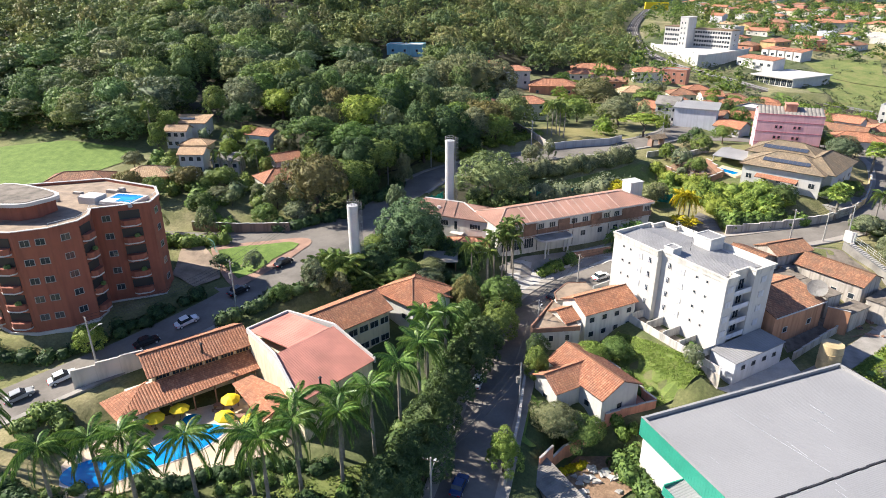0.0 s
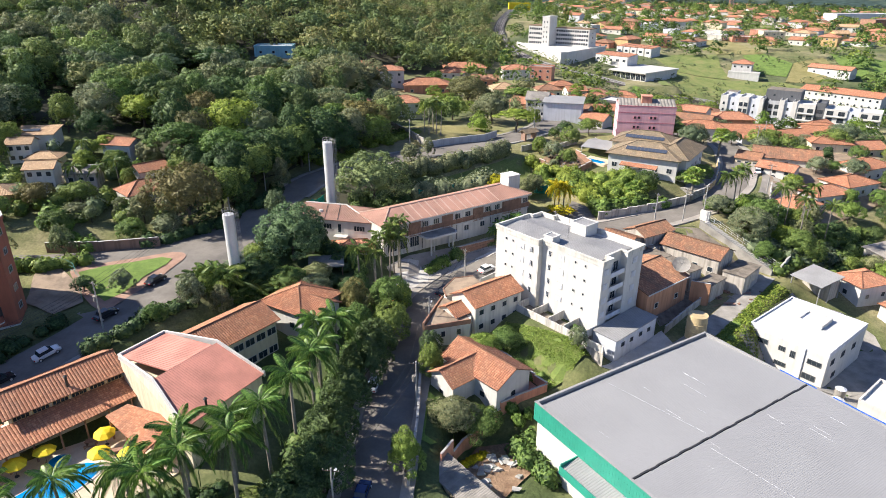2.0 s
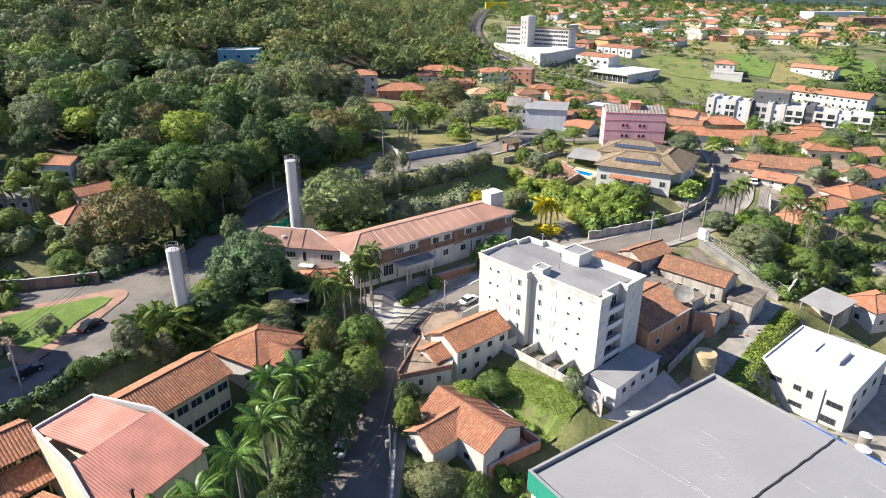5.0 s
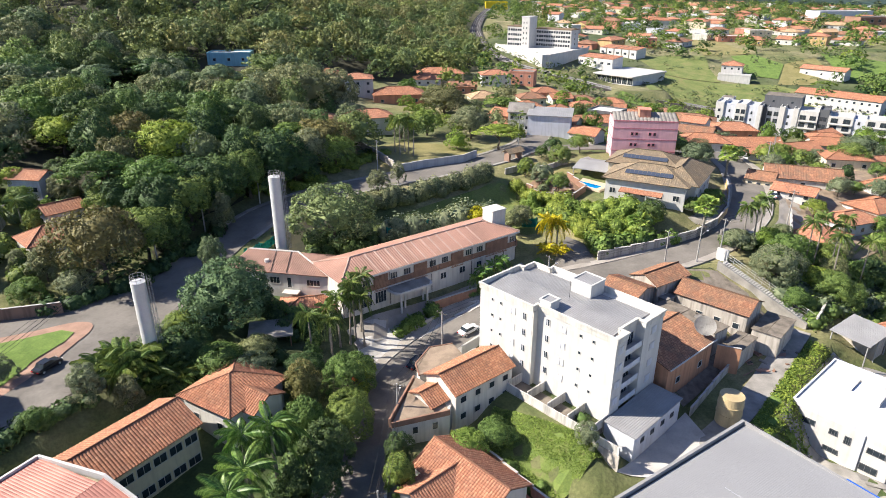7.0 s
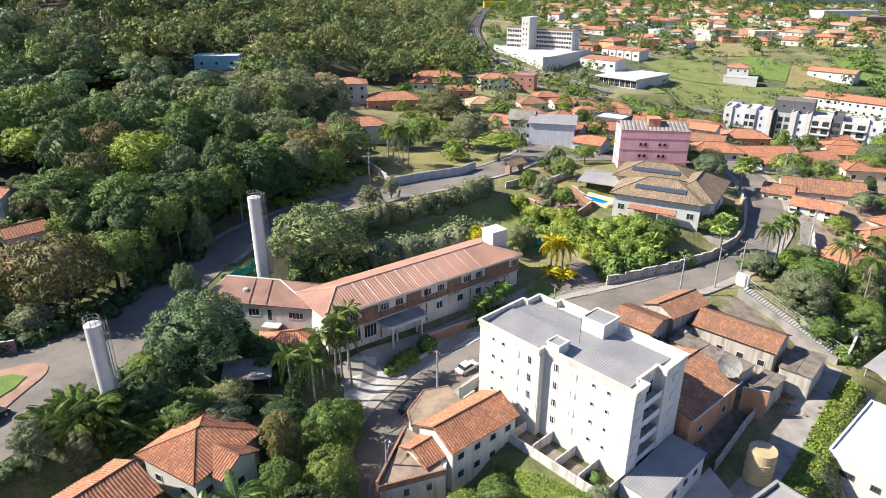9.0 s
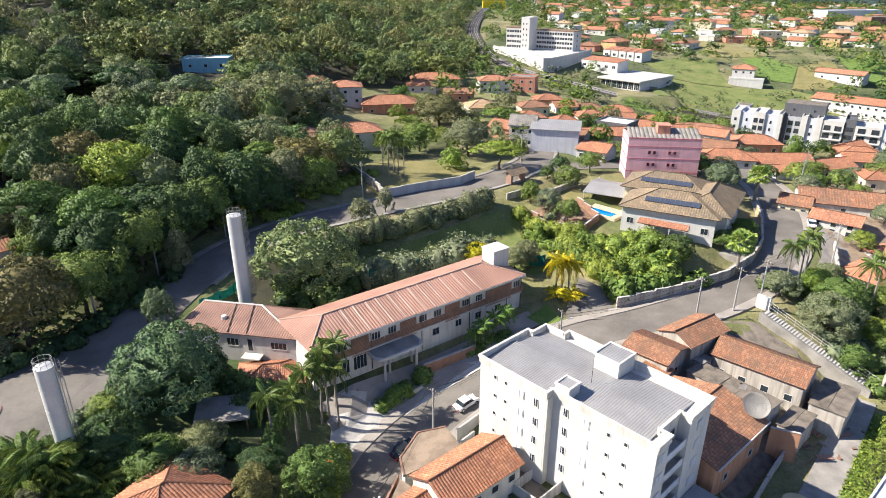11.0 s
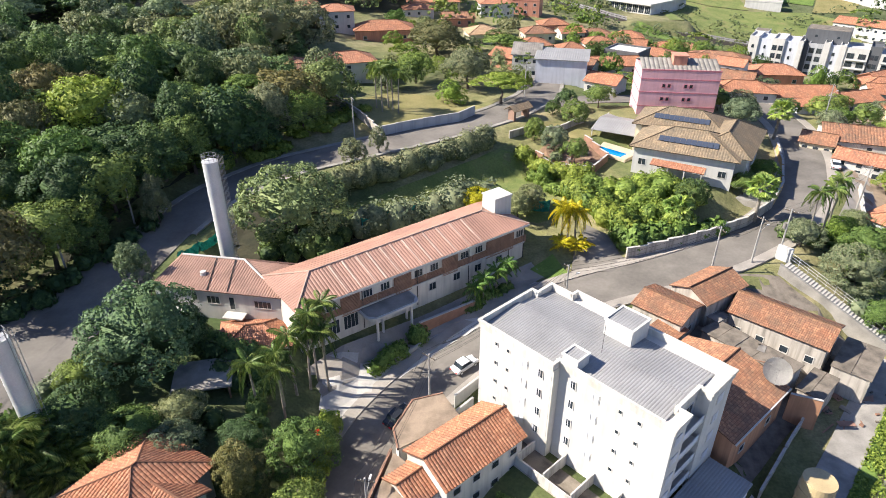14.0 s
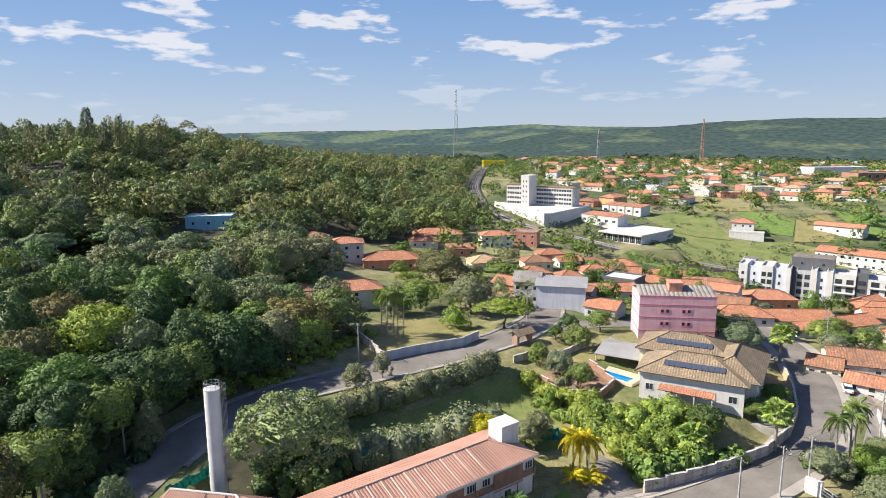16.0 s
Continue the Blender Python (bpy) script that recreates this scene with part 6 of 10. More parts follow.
        z0, z1 = (E + 0.55 * (1 - abs(v + 18.6) / 27.4) + 0.035 for v in (v0, v1))
        bm = bmesh.new()
        rod(bm, (u0, v0, z0), (u1, v1, z1), 0.016, 4)
        part("sealant_line", bm, M["palegrey"], w)
    part("side_canopy", roof_mesh("side_canopy", [((-3.2, -9.6, E - 3.0), (-3.2, -24.0, E - 3.0), (-0.1, -24.0, E - 2.55), (-0.1, -9.6, E - 2.55))], M["greysheet"], 0.4, 0.05), None, w, "grey corrugated side canopy")
    bm = bmesh.new()
    box(bm, -3.4, -3.22, -24.0, -9.5, E - 3.9, E - 2.7)
    box(bm, -3.22, -0.1, -9.6, -9.45, E - 3.9, E - 2.4)
    part("canopy_fascia", bm, M["green"], w)
    part("roof", roof_mesh("roof", [((0.3, -0.5, E), (0.3, -18.5, E + 0.55), (L - 0.3, -18.5, E + 0.55), (L - 0.3, -0.5, E)),
                                    ((0.3, -18.8, E + 0.55), (0.3, -W + 0.4, E), (L - 0.3, -W + 0.4, E), (L - 0.3, -18.8, E + 0.55))], M["silver"], 0.26, 0.012), None, w, "pale grey ribbed metal roof")
    for x0, x1 in ((0.3, L - 0.3),):
        bm = bmesh.new()
        for k in range(26):
            u = x0 + (x1 - x0) * k / 26
            jit = 0.06 * math.sin(k * 2.3)
            box(bm, u, u + (x1 - x0) / 26, -18.76 + jit, -18.52 + jit, E + 0.4, E + 0.66)
        part("roof_joint", bm, M["dark"], w, "dark sealing strip across the roof")
    for y0, y1, mat in ((-20, -14, "blue"), (-30, -22.5, "blue"), (-9.5, -8.6, "dark"), (-3.0, -1.2, "dark")):
        bm = bmesh.new()
        box(bm, L + 0.02, L + 0.14, y0, y1, E - 0.4, E + 0.62)
        part("roof_sign_edge", bm, M[mat], w)


warehouse()


def white_modern():
    a = math.degrees(math.atan2(117.1 - 106.1, 68.5 - 55.7))
    w = thing("modern_house", pose(55.7, 106.1, -13.2, 0, 0, a), "modern white two-storey house with a flat white roof and grey band", "house")
    L, W, E = 16.9, 14.2, 8.0
    bm = bmesh.new()
    box(bm, 0, L, -W, 0, -3, E - 0.5)
    part("wall", bm, M["white"], w)
    bm = bmesh.new()
    box(bm, -0.05, 0.25, -W - 0.05, 0.05, E - 0.9, E + 0.15)
    box(bm, L - 0.25, L + 0.05, -W - 0.05, 0.05, E - 0.9, E + 0.15)
    box(bm, 0.25, L - 0.25, -0.25, 0.05, E - 0.9, E + 0.15)
    box(bm, 0.25, L - 0.25, -W - 0.05, -W + 0.25, E - 0.9, E + 0.15)
    part("parapet", bm, M["palegrey"], w)
    bm = bmesh.new()
    box(bm, 0.2, L - 0.2, -W + 0.2, -0.2, E - 0.55, E - 0.12)
    part("roof", bm, M["white"], w, "flat white roof")
    bm = bmesh.new()
    box(bm, 7.6, 12.6, -9.6, -9.2, E - 0.2, E + 0.65)
    box(bm, 7.6, 12.6, -5.4, -5.0, E - 0.2, E + 0.65)
    box(bm, 7.6, 8.0, -9.2, -5.4, E - 0.2, E + 0.65)
    box(bm, 12.2, 12.6, -9.2, -5.4, E - 0.2, E + 0.65)
    s = part("roof_curb", bm, M["trim"], w)
    bm = bmesh.new()
    box(bm, 8.02, 12.18, -9.18, -5.42, E - 0.1, E + 0.35)
    part("skylight", bm, M["palegrey"], s)
    for v, z, ww, hh in ((-2.6, 4.9, 2.4, 0.9), (-6.4, 4.9, 1.2, 0.9), (-8.4, 4.4, 0.9, 1.3), (-12.2, 4.6, 2.4, 0.9), (-2.6, 1.6, 1.8, 1.0), (-6.6, 1.8, 2.2, 0.8), (-11.8, 1.4, 2.4, 1.1)):
        window(w, pose(0, v, z, 0, 0, -90), ww, hh, "darkgrey", 2)
    for u, z in ((2.5, 4.8), (7.0, 4.8), (12.0, 4.6), (4.5, 1.4)):
        window(w, pose(u, -W, z), 1.5, 1.1, "darkgrey", 1)
    bm = bmesh.new()
    box(bm, -0.25, -0.02, -10.4, -9.9, 0, 7.2)
    part("fin", bm, M["palegrey"], w)


white_modern()


def corner_building():
    """The long low building with a fibre-cement roof on the corner, and the gabled one behind it."""
    c = thing("corner_building", pose(0, 0, 0), "old white building with a sloping fibre-cement roof behind a tiled parapet", "building")
    pts = [(-6.2, 95.6), (1.8, 98.4), (2.2, 100.4), (-3.3, 105.8)]
    bm = bmesh.new()
    prism(bm, pts, -9, -1.6)
    part("wall", bm, M["offwhite"], c)
    part("roof", roof_mesh("roof", [((-6.1, 95.7, -1.5), (1.7, 98.5, -1.6), (2.1, 100.4, -1.2), (-3.1, 105.5, -0.7))], M["court"], 3.0, 0.01), None, c)
    bm = bmesh.new()
    for i, (p, q) in enumerate((((-6.5, 95.5), (-3.5, 106.0)), ((-6.3, 95.4), (1.9, 98.3)))):
        p, q = Vector(p), Vector(q)
        d = (q - p).normalized()
        o = Vector((-d.y, d.x)) * 0.14
        prism(bm, [tuple(v) for v in (p - o, q - o, q + o, p + o)], -2.2, -0.75 - 0.55 * i)
    part("parapet", bm, M["brickwall"], c, "brick-coloured tile-capped parapet")
    for s in (0.4, 0.75):
        p = Vector((-6.2, 95.6)).lerp(Vector((1.8, 98.4)), s)
        window(c, pose(p.x, p.y, -4.2, 0, 0, 19), 0.9, 1.2, "offwhite", 1)
    ang = math.degrees(math.atan2(110.4 - 104.6, 7.5 + 2.7))
    house(5.0, 105.6, ang + 10, 11.4, 6.8, 6.0, 1.7, "old white two-storey house with an orange clay tile gable roof", "offwhite", "clay", "gable", rib=0.4, z=-5.4, over=0.4, wins=(("F", 4, 2), ("L", 1, 2)))
    house(-0.6, 101.8, ang + 12, 4.6, 5.0, 4.4, 1.2, "low lean-to with orange tiles beside the corner building", "offwhite", "clay", "gable", rib=0.4, z=-5.4, over=0.3, name="lean_to")
    g = thing("flat_roof_garage", pose(0, 0, 0), "low garage with a flat brown concrete roof", "garage")
    bm = bmesh.new()
    prism(bm, [(-2.6, 106.0), (4.6, 110.6), (2.4, 114.8), (-1.2, 113.6), (-3.2, 109.0)], -6, -0.9)
    part("wall", bm, M["offwhite"], g)
    bm = bmesh.new()
    prism(bm, [(-2.7, 105.9), (4.8, 110.6), (2.5, 115.0), (-1.3, 113.8), (-3.4, 109.0)], -0.9, -0.7)
    part("roof", bm, M["court"], g)
    bm = bmesh.new()
    for p, q in (((-3.4, 109), (-1.3, 113.8)), ((-1.3, 113.8), (2.5, 115)), ((-2.7, 105.9), (-3.4, 109))):
        p, q = Vector(p), Vector(q)
        d = (q - p).normalized()
        o = Vector((-d.y, d.x)) * 0.1
        prism(bm, [tuple(v) for v in (p - o, q - o, q + o, p + o)], -0.95, -0.6)
    part("parapet", bm, M["brickwall"], g)
    # bare plots with white walls between the garage and the block
    wall_run("plot_wall", [(4.0, 115.6), (7.4, 119.2), (9.0, 117.4)], 1.5, 0.2, "white", "white plot wall beside the street", z=-3.2)
    wall_run("plot_wall", [(3.2, 112.2), (6.4, 115.6)], 1.4, 0.2, "white", "white plot wall beside the garage", z=-3.4)


corner_building()


def orange_house():
    house(4.4, 88.4, -46, 12.6, 7.8, 4.4, 1.9, "bungalow with a mottled orange clay tile roof and white walls", "white", "claynew", "gable", rib=0.4, z=-8.2, over=0.5, wins=(("R", 1, 1), ("F", 2, 1)))
    house(-0.2, 86.0, 42, 7.0, 5.6, 4.2, 1.6, "front wing of the bungalow with an orange tile gable", "white", "claynew", "gable", rib=0.4, z=-8.2, over=0.5, wins=(("L", 1, 1),), name="house_wing")
    wall_run("garden_wall", [(5.4, 97.0), (14.6, 86.6), (9.0, 83.2), (4.4, 80.0), (0.9, 76.2), (-2.4, 70.0)], 1.5, 0.25, "salmon", "pinkish rendered garden wall with coping")
    patch("courtyard", [(8.4, 93.0), (13.9, 86.6), (9.0, 83.6), (6.8, 82.2), (5.0, 84.2)], "salmon", "reddish paved courtyard beside the bungalow", 0.15)
    patch("garden_lawn", [(-7.0, 86), (-1.0, 80), (-0.5, 76.6), (-4.0, 72), (-7.4, 74)], "lawn", "green garden lawn below the bungalow", 0.1)
    wall_run("street_wall", [(-6.6, 95.2), (-6.4, 84), (-6.2, 76), (-6.6, 64)], 1.2, 0.3, "oldwall", "old stained retaining wall along the street")


orange_house()


def small_block():
    b = thing("narrow_building", pose(-4.7, 69.3, -16, 0, 0, 40), "narrow cream building with a grey fibre-cement roof", "building")
    bm = bmesh.new()
    box(bm, -0.1, 3.7, -12, 0, -2, 6.8)
    part("wall", bm, M["cream"], b)
    part("roof", roof_mesh("roof", [((-0.3, 0.2, 6.9), (-0.3, -12, 6.9), (3.9, -12, 7.5), (3.9, 0.2, 7.5))], M["fibre"], 0.36, 0.05), None, b)
    patch("rubble_pit", [(-1, 70), (3, 77.2), (9.2, 78.6), (11, 72), (6, 66), (1, 65.5)], "soil", "pit of bare brown soil", 0.25)
    rng = random.Random(3)
    for _ in range(26):
        x, y = rng.uniform(2, 9.5), rng.uniform(68, 76)
        bm = bmesh.new()
        bmesh.ops.create_cube(bm, size=1.0)
        for v in bm.verts:
            v.co = Vector((v.co.x * rng.uniform(0.5, 1.6), v.co.y * rng.uniform(0.4, 1.0), v.co.z * 0.35)) + Vector((rng.uniform(-0.1, 0.1), rng.uniform(-0.1, 0.1), 0))
        o = new("concrete_rubble", mesh_of("concrete_rubble", bm, M["paleslab"]))
        o.matrix_basis = pose(x, y, at(x, y) + 0.35, rng.uniform(-25, 25), rng.uniform(-25, 25), rng.uniform(0, 180))
        tagged(o, "broken concrete slab lying in the soil pit", "rubble", "rubble in the pit")


small_block()


# ---------------------------------------------------------------- old houses east of the block
def old_quarter():
    g = "old tiled houses by the steps"
    house(35.3, 130.0, -45, 7.4, 6.8, 4.0, 1.0, "old house with a weathered dark red tile roof", "oldwall", "clayold", "gable", z=-1.6, over=0.3, wins=(("F", 2, 1), ("R", 1, 1)), group=g)
    house(42.9, 134.4, 33, 9.4, 6.2, 4.4, 1.3, "old house with an orange-brown tile gable roof", "oldwall", "clayold", "gable", z=-1.6, over=0.3, wins=(("F", 2, 1), ("R", 2, 1)), group=g)
    house(34.3, 125.7, 42, 3.6, 3.6, 3.2, 0.6, "small shed with broken red tiles", "oldwall", "clayold", "shed", z=-2.2, over=0.2, group=g, name="shed")
    house(51.7, 128.1, -43.3, 13.2, 7.3, 4.2, 1.6, "long old house with a mossy orange tile roof", "oldwall", "clayold", "gable", z=-3.0, over=0.35, wins=(("L", 2, 1), ("F", 4, 1)), group=g)
    house(35.9, 114.8, 40.5, 13.4, 13.4, 5.0, 1.9, "broad brick house with a brown clay tile roof", "orangebrick", "clayold", "gable", z=-4.2, over=0.35, wins=(("F", 2, 1),), group=g)
    e = thing("roof_gutter", pose(35.9, 114.8, -4.2, 0, 0, 40.5), "white metal gutter along the eave of the brick house", "gutter")
    bm = bmesh.new()
    box(bm, -7.0, 7.0, -7.24, -7.08, 4.72, 4.92)
    part("channel", bm, M["trim"], e)
    for x, y, yaw, l, w, zt, mat in ((44.6, 122.6, -54, 12.4, 3.8, 0.3, "oldconcrete"), (59.2, 121.4, -43.3, 4.6, 8.0, -0.8, "oldconcrete"), (51.6, 117.2, -48, 3.0, 5.6, -1.5, "oldconcrete"), (42.6, 130.0, -54, 2.6, 2.4, 0.4, "fibre")):
        h = thing("yard_shed", pose(x, y, zt, 0, 0, yaw), "low shed with a flat patched concrete roof", "shed", "patched sheds")
        bm = bmesh.new()
        box(bm, -l / 2, l / 2, -w / 2, w / 2, -5, -0.15)
        part("wall", bm, M["oldwall"], h)
        bm = bmesh.new()
        n = max(int(l / 2.4), 2)
        for k in range(n):
            u = -l / 2 - 0.2 + (l + 0.4) * k / n
            box(bm, u + 0.04, u + (l + 0.4) / n - 0.04, -w / 2 - 0.25, w / 2 + 0.25, -0.12 + 0.05 * math.sin(k * 2.1), 0.02 + 0.06 * math.sin(k * 2.1))
        part("roof", bm, M[mat], h)
    # brick gable end and yard
    wall_run("brick_yard_wall", [(46.4, 114.4), (49.8, 113.0)], 4.6, 0.25, "orangebrick", "bare brick yard wall beside the lane", z=-5.2)
    wall_run("yard_wall", [(38.5, 103.0), (46.0, 111.0), (56.0, 121.0)], 1.5, 0.2, "oldwall", "low stained yard wall along the lane")
    # satellite dish
    d = thing("satellite_dish", pose(44.0, 114.9, 0.9, 0, 0, 0), "large grey mesh satellite dish on a pole", "satellite dish")
    bm = bmesh.new()
    rings = [[bm.verts.new((r * math.cos(k * math.tau / 24), r * math.sin(k * math.tau / 24), 0.16 * r * r)) for k in range(24)] for r in (0.25, 0.8, 1.3, 1.75)]
    for a, b in zip(rings, rings[1:]):
        for k in range(24):
            bm.faces.new((a[k], a[(k + 1) % 24], b[(k + 1) % 24], b[k]))
    bm.faces.new(rings[0])
    bmesh.ops.solidify(bm, geom=bm.faces[:], thickness=0.04)
    o = part("reflector", bm, M["paleslab"], d)
    o.matrix_basis = pose(0, 0, 1.6, 38, -12, 0)
    bm = bmesh.new()
    for k in range(3):
        a = k * math.tau / 3
        rod(bm, (1.4 * math.cos(a), 1.4 * math.sin(a), 0.3), (0, 0, 1.2), 0.02)
    tube(bm, 0, 0, 1.15, 1.35, 0.08, 0.05, 8)
    o = part("feed", bm, M["pole"], d)
    o.matrix_basis = pose(0, 0, 1.6, 38, -12, 0)
    bm = bmesh.new()
    tube(bm, 0, 0, -2.0, 1.65, 0.08, 0.08, 8)
    part("mast", bm, M["pole"], d)
    # water tank
    t = thing("water_tank", pose(43.6, 101.6, -5.2), "round beige fibre-cement water tank on the slope", "tank")
    bm = bmesh.new()
    for z0, z1, r0, r1 in ((-1.5, 0.9, 1.75, 1.8), (0.9, 1.0, 1.88, 1.88), (1.0, 2.4, 1.8, 1.8), (2.4, 2.5, 1.88, 1.88), (2.5, 3.9, 1.8, 1.75)):
        tube(bm, 0, 0, z0, z1, r0, r1, 28)
    part("body", bm, M["tan"], t)


old_quarter()
rq = random.Random(31)
for k in range(60):
    u, v = rq.uniform(-9, 9), rq.uniform(-6.5, 7.5)
    x, y = 51.5 + 0.743 * u + 0.669 * v, 119.5 - 0.669 * u + 0.743 * v
    kind = rq.choice(("board", "sheet", "block", "block", "board"))
    if math.hypot(x - 51.7, y - 128.1) < 6.5 or (x - 45.8) * 0.76 + (y - 113.9) * 0.65 < 0.6:
        continue
    bm = bmesh.new()
    l_, w_, h_ = {"board": (rq.uniform(1.4, 3.0), 0.2, 0.06), "sheet": (rq.uniform(1.2, 2.2), 1.0, 0.03), "block": (rq.uniform(0.25, 0.6), rq.uniform(0.2, 0.4), rq.uniform(0.12, 0.3))}[kind]
    box(bm, -l_ / 2, l_ / 2, -w_ / 2, w_ / 2, 0, h_)
    o = new({"board": "loose_board", "sheet": "loose_roof_sheet", "block": "rubble_block"}[kind], mesh_of(kind, bm, M[{"board": "wood", "sheet": rq.choice(("fibre", "redsheet")), "block": rq.choice(("brickwall", "oldconcrete", "oldconcrete"))}[kind]]))
    du, dv = (x - 44.6) * 0.588 - (y - 122.6) * 0.809, (x - 44.6) * 0.809 + (y - 122.6) * 0.588
    tall = 0.36 if abs(du) < 5.8 and abs(dv) < 1.7 else at(x, y) + 0.14
    o.matrix_basis = pose(x, y, tall, rq.uniform(-5, 5), rq.uniform(-5, 5), rq.uniform(0, 180))
    tagged(o, {"board": "weathered loose board lying in the old yard", "sheet": "loose corrugated sheet lying in the old yard", "block": "broken masonry block lying in the old yard"}[kind], {"board": "board", "sheet": "roof sheet", "block": "rubble"}[kind], "clutter of the old yards")
patch("old_yard", [(31, 122), (38, 104.5), (46, 112), (58, 121.5), (63.5, 128), (56, 139), (48, 140), (40, 136), (31, 130)], "oldconcrete", "patched brown concrete yards between the old houses", 0.12)
patch("rubble_strip", [(24, 91), (31, 90), (40, 96), (38, 103.5), (29, 95.2)], "paleslab", "strip of pale rough concrete beside the garage", 0.16)
house(74.1, 84.5, 41, 9.2, 14.0, 5.0, 0.5, "low building with a flat white roof beside the warehouse", "white", "white", "flat", z=-14.0, wins=(("F", 2, 1), ("L", 3, 1)), name="outbuilding")
for x, y, r_ in ((64.4, 89.4, 1.0), (66.0, 91.6, 0.8)):
    t = thing("water_tank", pose(x, y, at(x, y)), "round grey water tank in the yard of the outbuilding", "tank")
    bm = bmesh.new()
    tube(bm, 0, 0, -0.3, 1.9, r_, r_ * 1.12, 24)
    part("body", bm, M["concrete"], t)
    bm = bmesh.new()
    tube(bm, 0, 0, 1.9, 2.2, r_ * 1.15, r_ * 0.4, 24)
    part("lid", bm, M["palegrey"], t)
patch("warehouse_yard", [(52, 98), (60, 90), (66, 82), (82, 78), (90, 92), (84, 99), (66, 93), (57, 97.5)], "concrete", "stained concrete yard behind the warehouse", 0.1)
patch("slope_grass", [(46.5, 100.5), (51, 96.5), (56, 99), (66, 111), (70, 119), (66.5, 122), (56, 111)], "lawn", "green grass slope between the lane and the modern house", 0.14)
patch("house_yard", [(52, 103), (57, 97), (66, 92), (84, 100), (84, 112), (80, 118), (70, 120)], "concrete", "grey concrete yard round the modern house", 0.12)


def steps():
    """The public stair with its side wall, from the upper street down to the lane."""
    s = thing("public_stairs", pose(0, 0, 0), "long public concrete stairs with landings and a railing", "stairs")
    a, b = Vector((57.6, 141.0, 2.2)), Vector((69.5, 127.2, -4.3))
    d = (b - a)
    dirn = Vector((d.x, d.y, 0)).normalized()
    run, n = Vector((d.x, d.y, 0)).length, 36
    yaw = math.degrees(math.atan2(dirn.y, dirn.x))
    for k in range(n):
        u = run * k / n
        bm = bmesh.new()
        box(bm, 0, run / n + 0.02, -1.5, 1.5, -1.2, 0.0)
        o = part("step", bm, M["paleslab"], s)
        o.matrix_basis = pose(a.x + dirn.x * u, a.y + dirn.y * u, a.z + d.z * (k + 1) / n + 0.1, 0, 0, yaw)
    o = Vector((-dirn.y, dirn.x, 0))
    bm = bmesh.new()
    for k in range(13):
        p = a + d * k / 12 + o * 1.7
        rod(bm, p, p + Vector((0, 0, 1.5)), 0.04)
    part("railing_posts", bm, M["steel"], s)
    bm = bmesh.new()
    for h in (0.5, 1.0, 1.5):
        rod(bm, a + o * 1.7 + Vector((0, 0, h)), b + o * 1.7 + Vector((0, 0, h)), 0.03)
    part("railing", bm, M["steel"], s)
    bm = bmesh.new()
    p0, p1, q0, q1 = a - o * 1.6, b - o * 1.6, a - o * 2.1, b - o * 2.1
    v = [bm.verts.new(p + Vector((0, 0, z))) for z in (-3, 0.9) for p in (p0, p1, q1, q0)]
    for f in ((3, 2, 1, 0), (4, 5, 6, 7), (0, 1, 5, 4), (1, 2, 6, 5), (2, 3, 7, 6), (3, 0, 4, 7)):
        bm.faces.new([v[i] for i in f])
    bmesh.ops.recalc_face_normals(bm, faces=bm.faces)
    part("side_wall", bm, M["concrete"], s)
    w = thing("white_gate_pier", pose(58.4, 143.2, 1.8, 0, 0, yaw), "white rendered pier at the head of the stairs", "pier")
    bm = bmesh.new()
    box(bm, -1.2, 1.2, -0.3, 0.3, -1, 2.4)
    part("body", bm, M["white"], w)


steps()


# ---------------------------------------------------------------- silos
def silo(x, y, z, height, r, label):
    s = thing("water_tower", pose(x, y, z), label, "water tower", "white water towers")
    bm = bmesh.new()
    tube(bm, 0, 0, 0, height, r, r, 48, cap=False)
    for e in bm.faces:
        e.smooth = True
    part("shell", bm, M["steel"], s)
    k = int(height / 2.4)
    for i in range(1, k + 1):
        bm = bmesh.new()
        tube(bm, 0, 0, height * i / k - 0.03, height * i / k + 0.03, r + 0.02, r + 0.02, 48)
        part("seam", bm, M["steel"], s)
    bm = bmesh.new()
    tube(bm, 0, 0, height, height + 0.35, r * 0.98, r * 0.2, 32)
    part("top", bm, M["steel"], s)
    bm = bmesh.new()
    for k in range(10):
        a = k * math.tau / 10
        rod(bm, (r * 0.95 * math.cos(a), r * 0.95 * math.sin(a), height), (r * 0.95 * math.cos(a), r * 0.95 * math.sin(a), height + 1.0), 0.03)
        for h in (0.5, 1.0):
            b = (k + 1) * math.tau / 10
            rod(bm, (r * 0.95 * math.cos(a), r * 0.95 * math.sin(a), height + h), (r * 0.95 * math.cos(b), r * 0.95 * math.sin(b), height + h), 0.025)
    part("railing", bm, M["pole"], s)
    bm = bmesh.new()
    for dy in (-0.25, 0.25):
        rod(bm, (r + 0.25, dy, 0), (r + 0.25, dy, height + 1.0), 0.04)
    n = int(height / 0.4)
    for k in range(n):
        rod(bm, (r + 0.25, -0.25, 0.3 + k * 0.4), (r + 0.25, 0.25, 0.3 + k * 0.4), 0.02, 4)
    for k in range(int(height / 1.2)):
        z0 = 2.2 + k * 1.2
        if z0 < height + 0.9:
            pts = [(r + 0.25 + 0.65 * math.sin(q), 0.4 * math.cos(q) * 0.9, z0) for q in np.linspace(0.2, math.pi - 0.2, 6)]
            for p, q in zip(pts, pts[1:]):
                rod(bm, p, q, 0.025, 4)
    for q in (0.6, 1.57, 2.5):
        rod(bm, (r + 0.25 + 0.65 * math.sin(q), 0.36 * math.cos(q), 2.2), (r + 0.25 + 0.65 * math.sin(q), 0.36 * math.cos(q), height + 0.9), 0.025, 4)
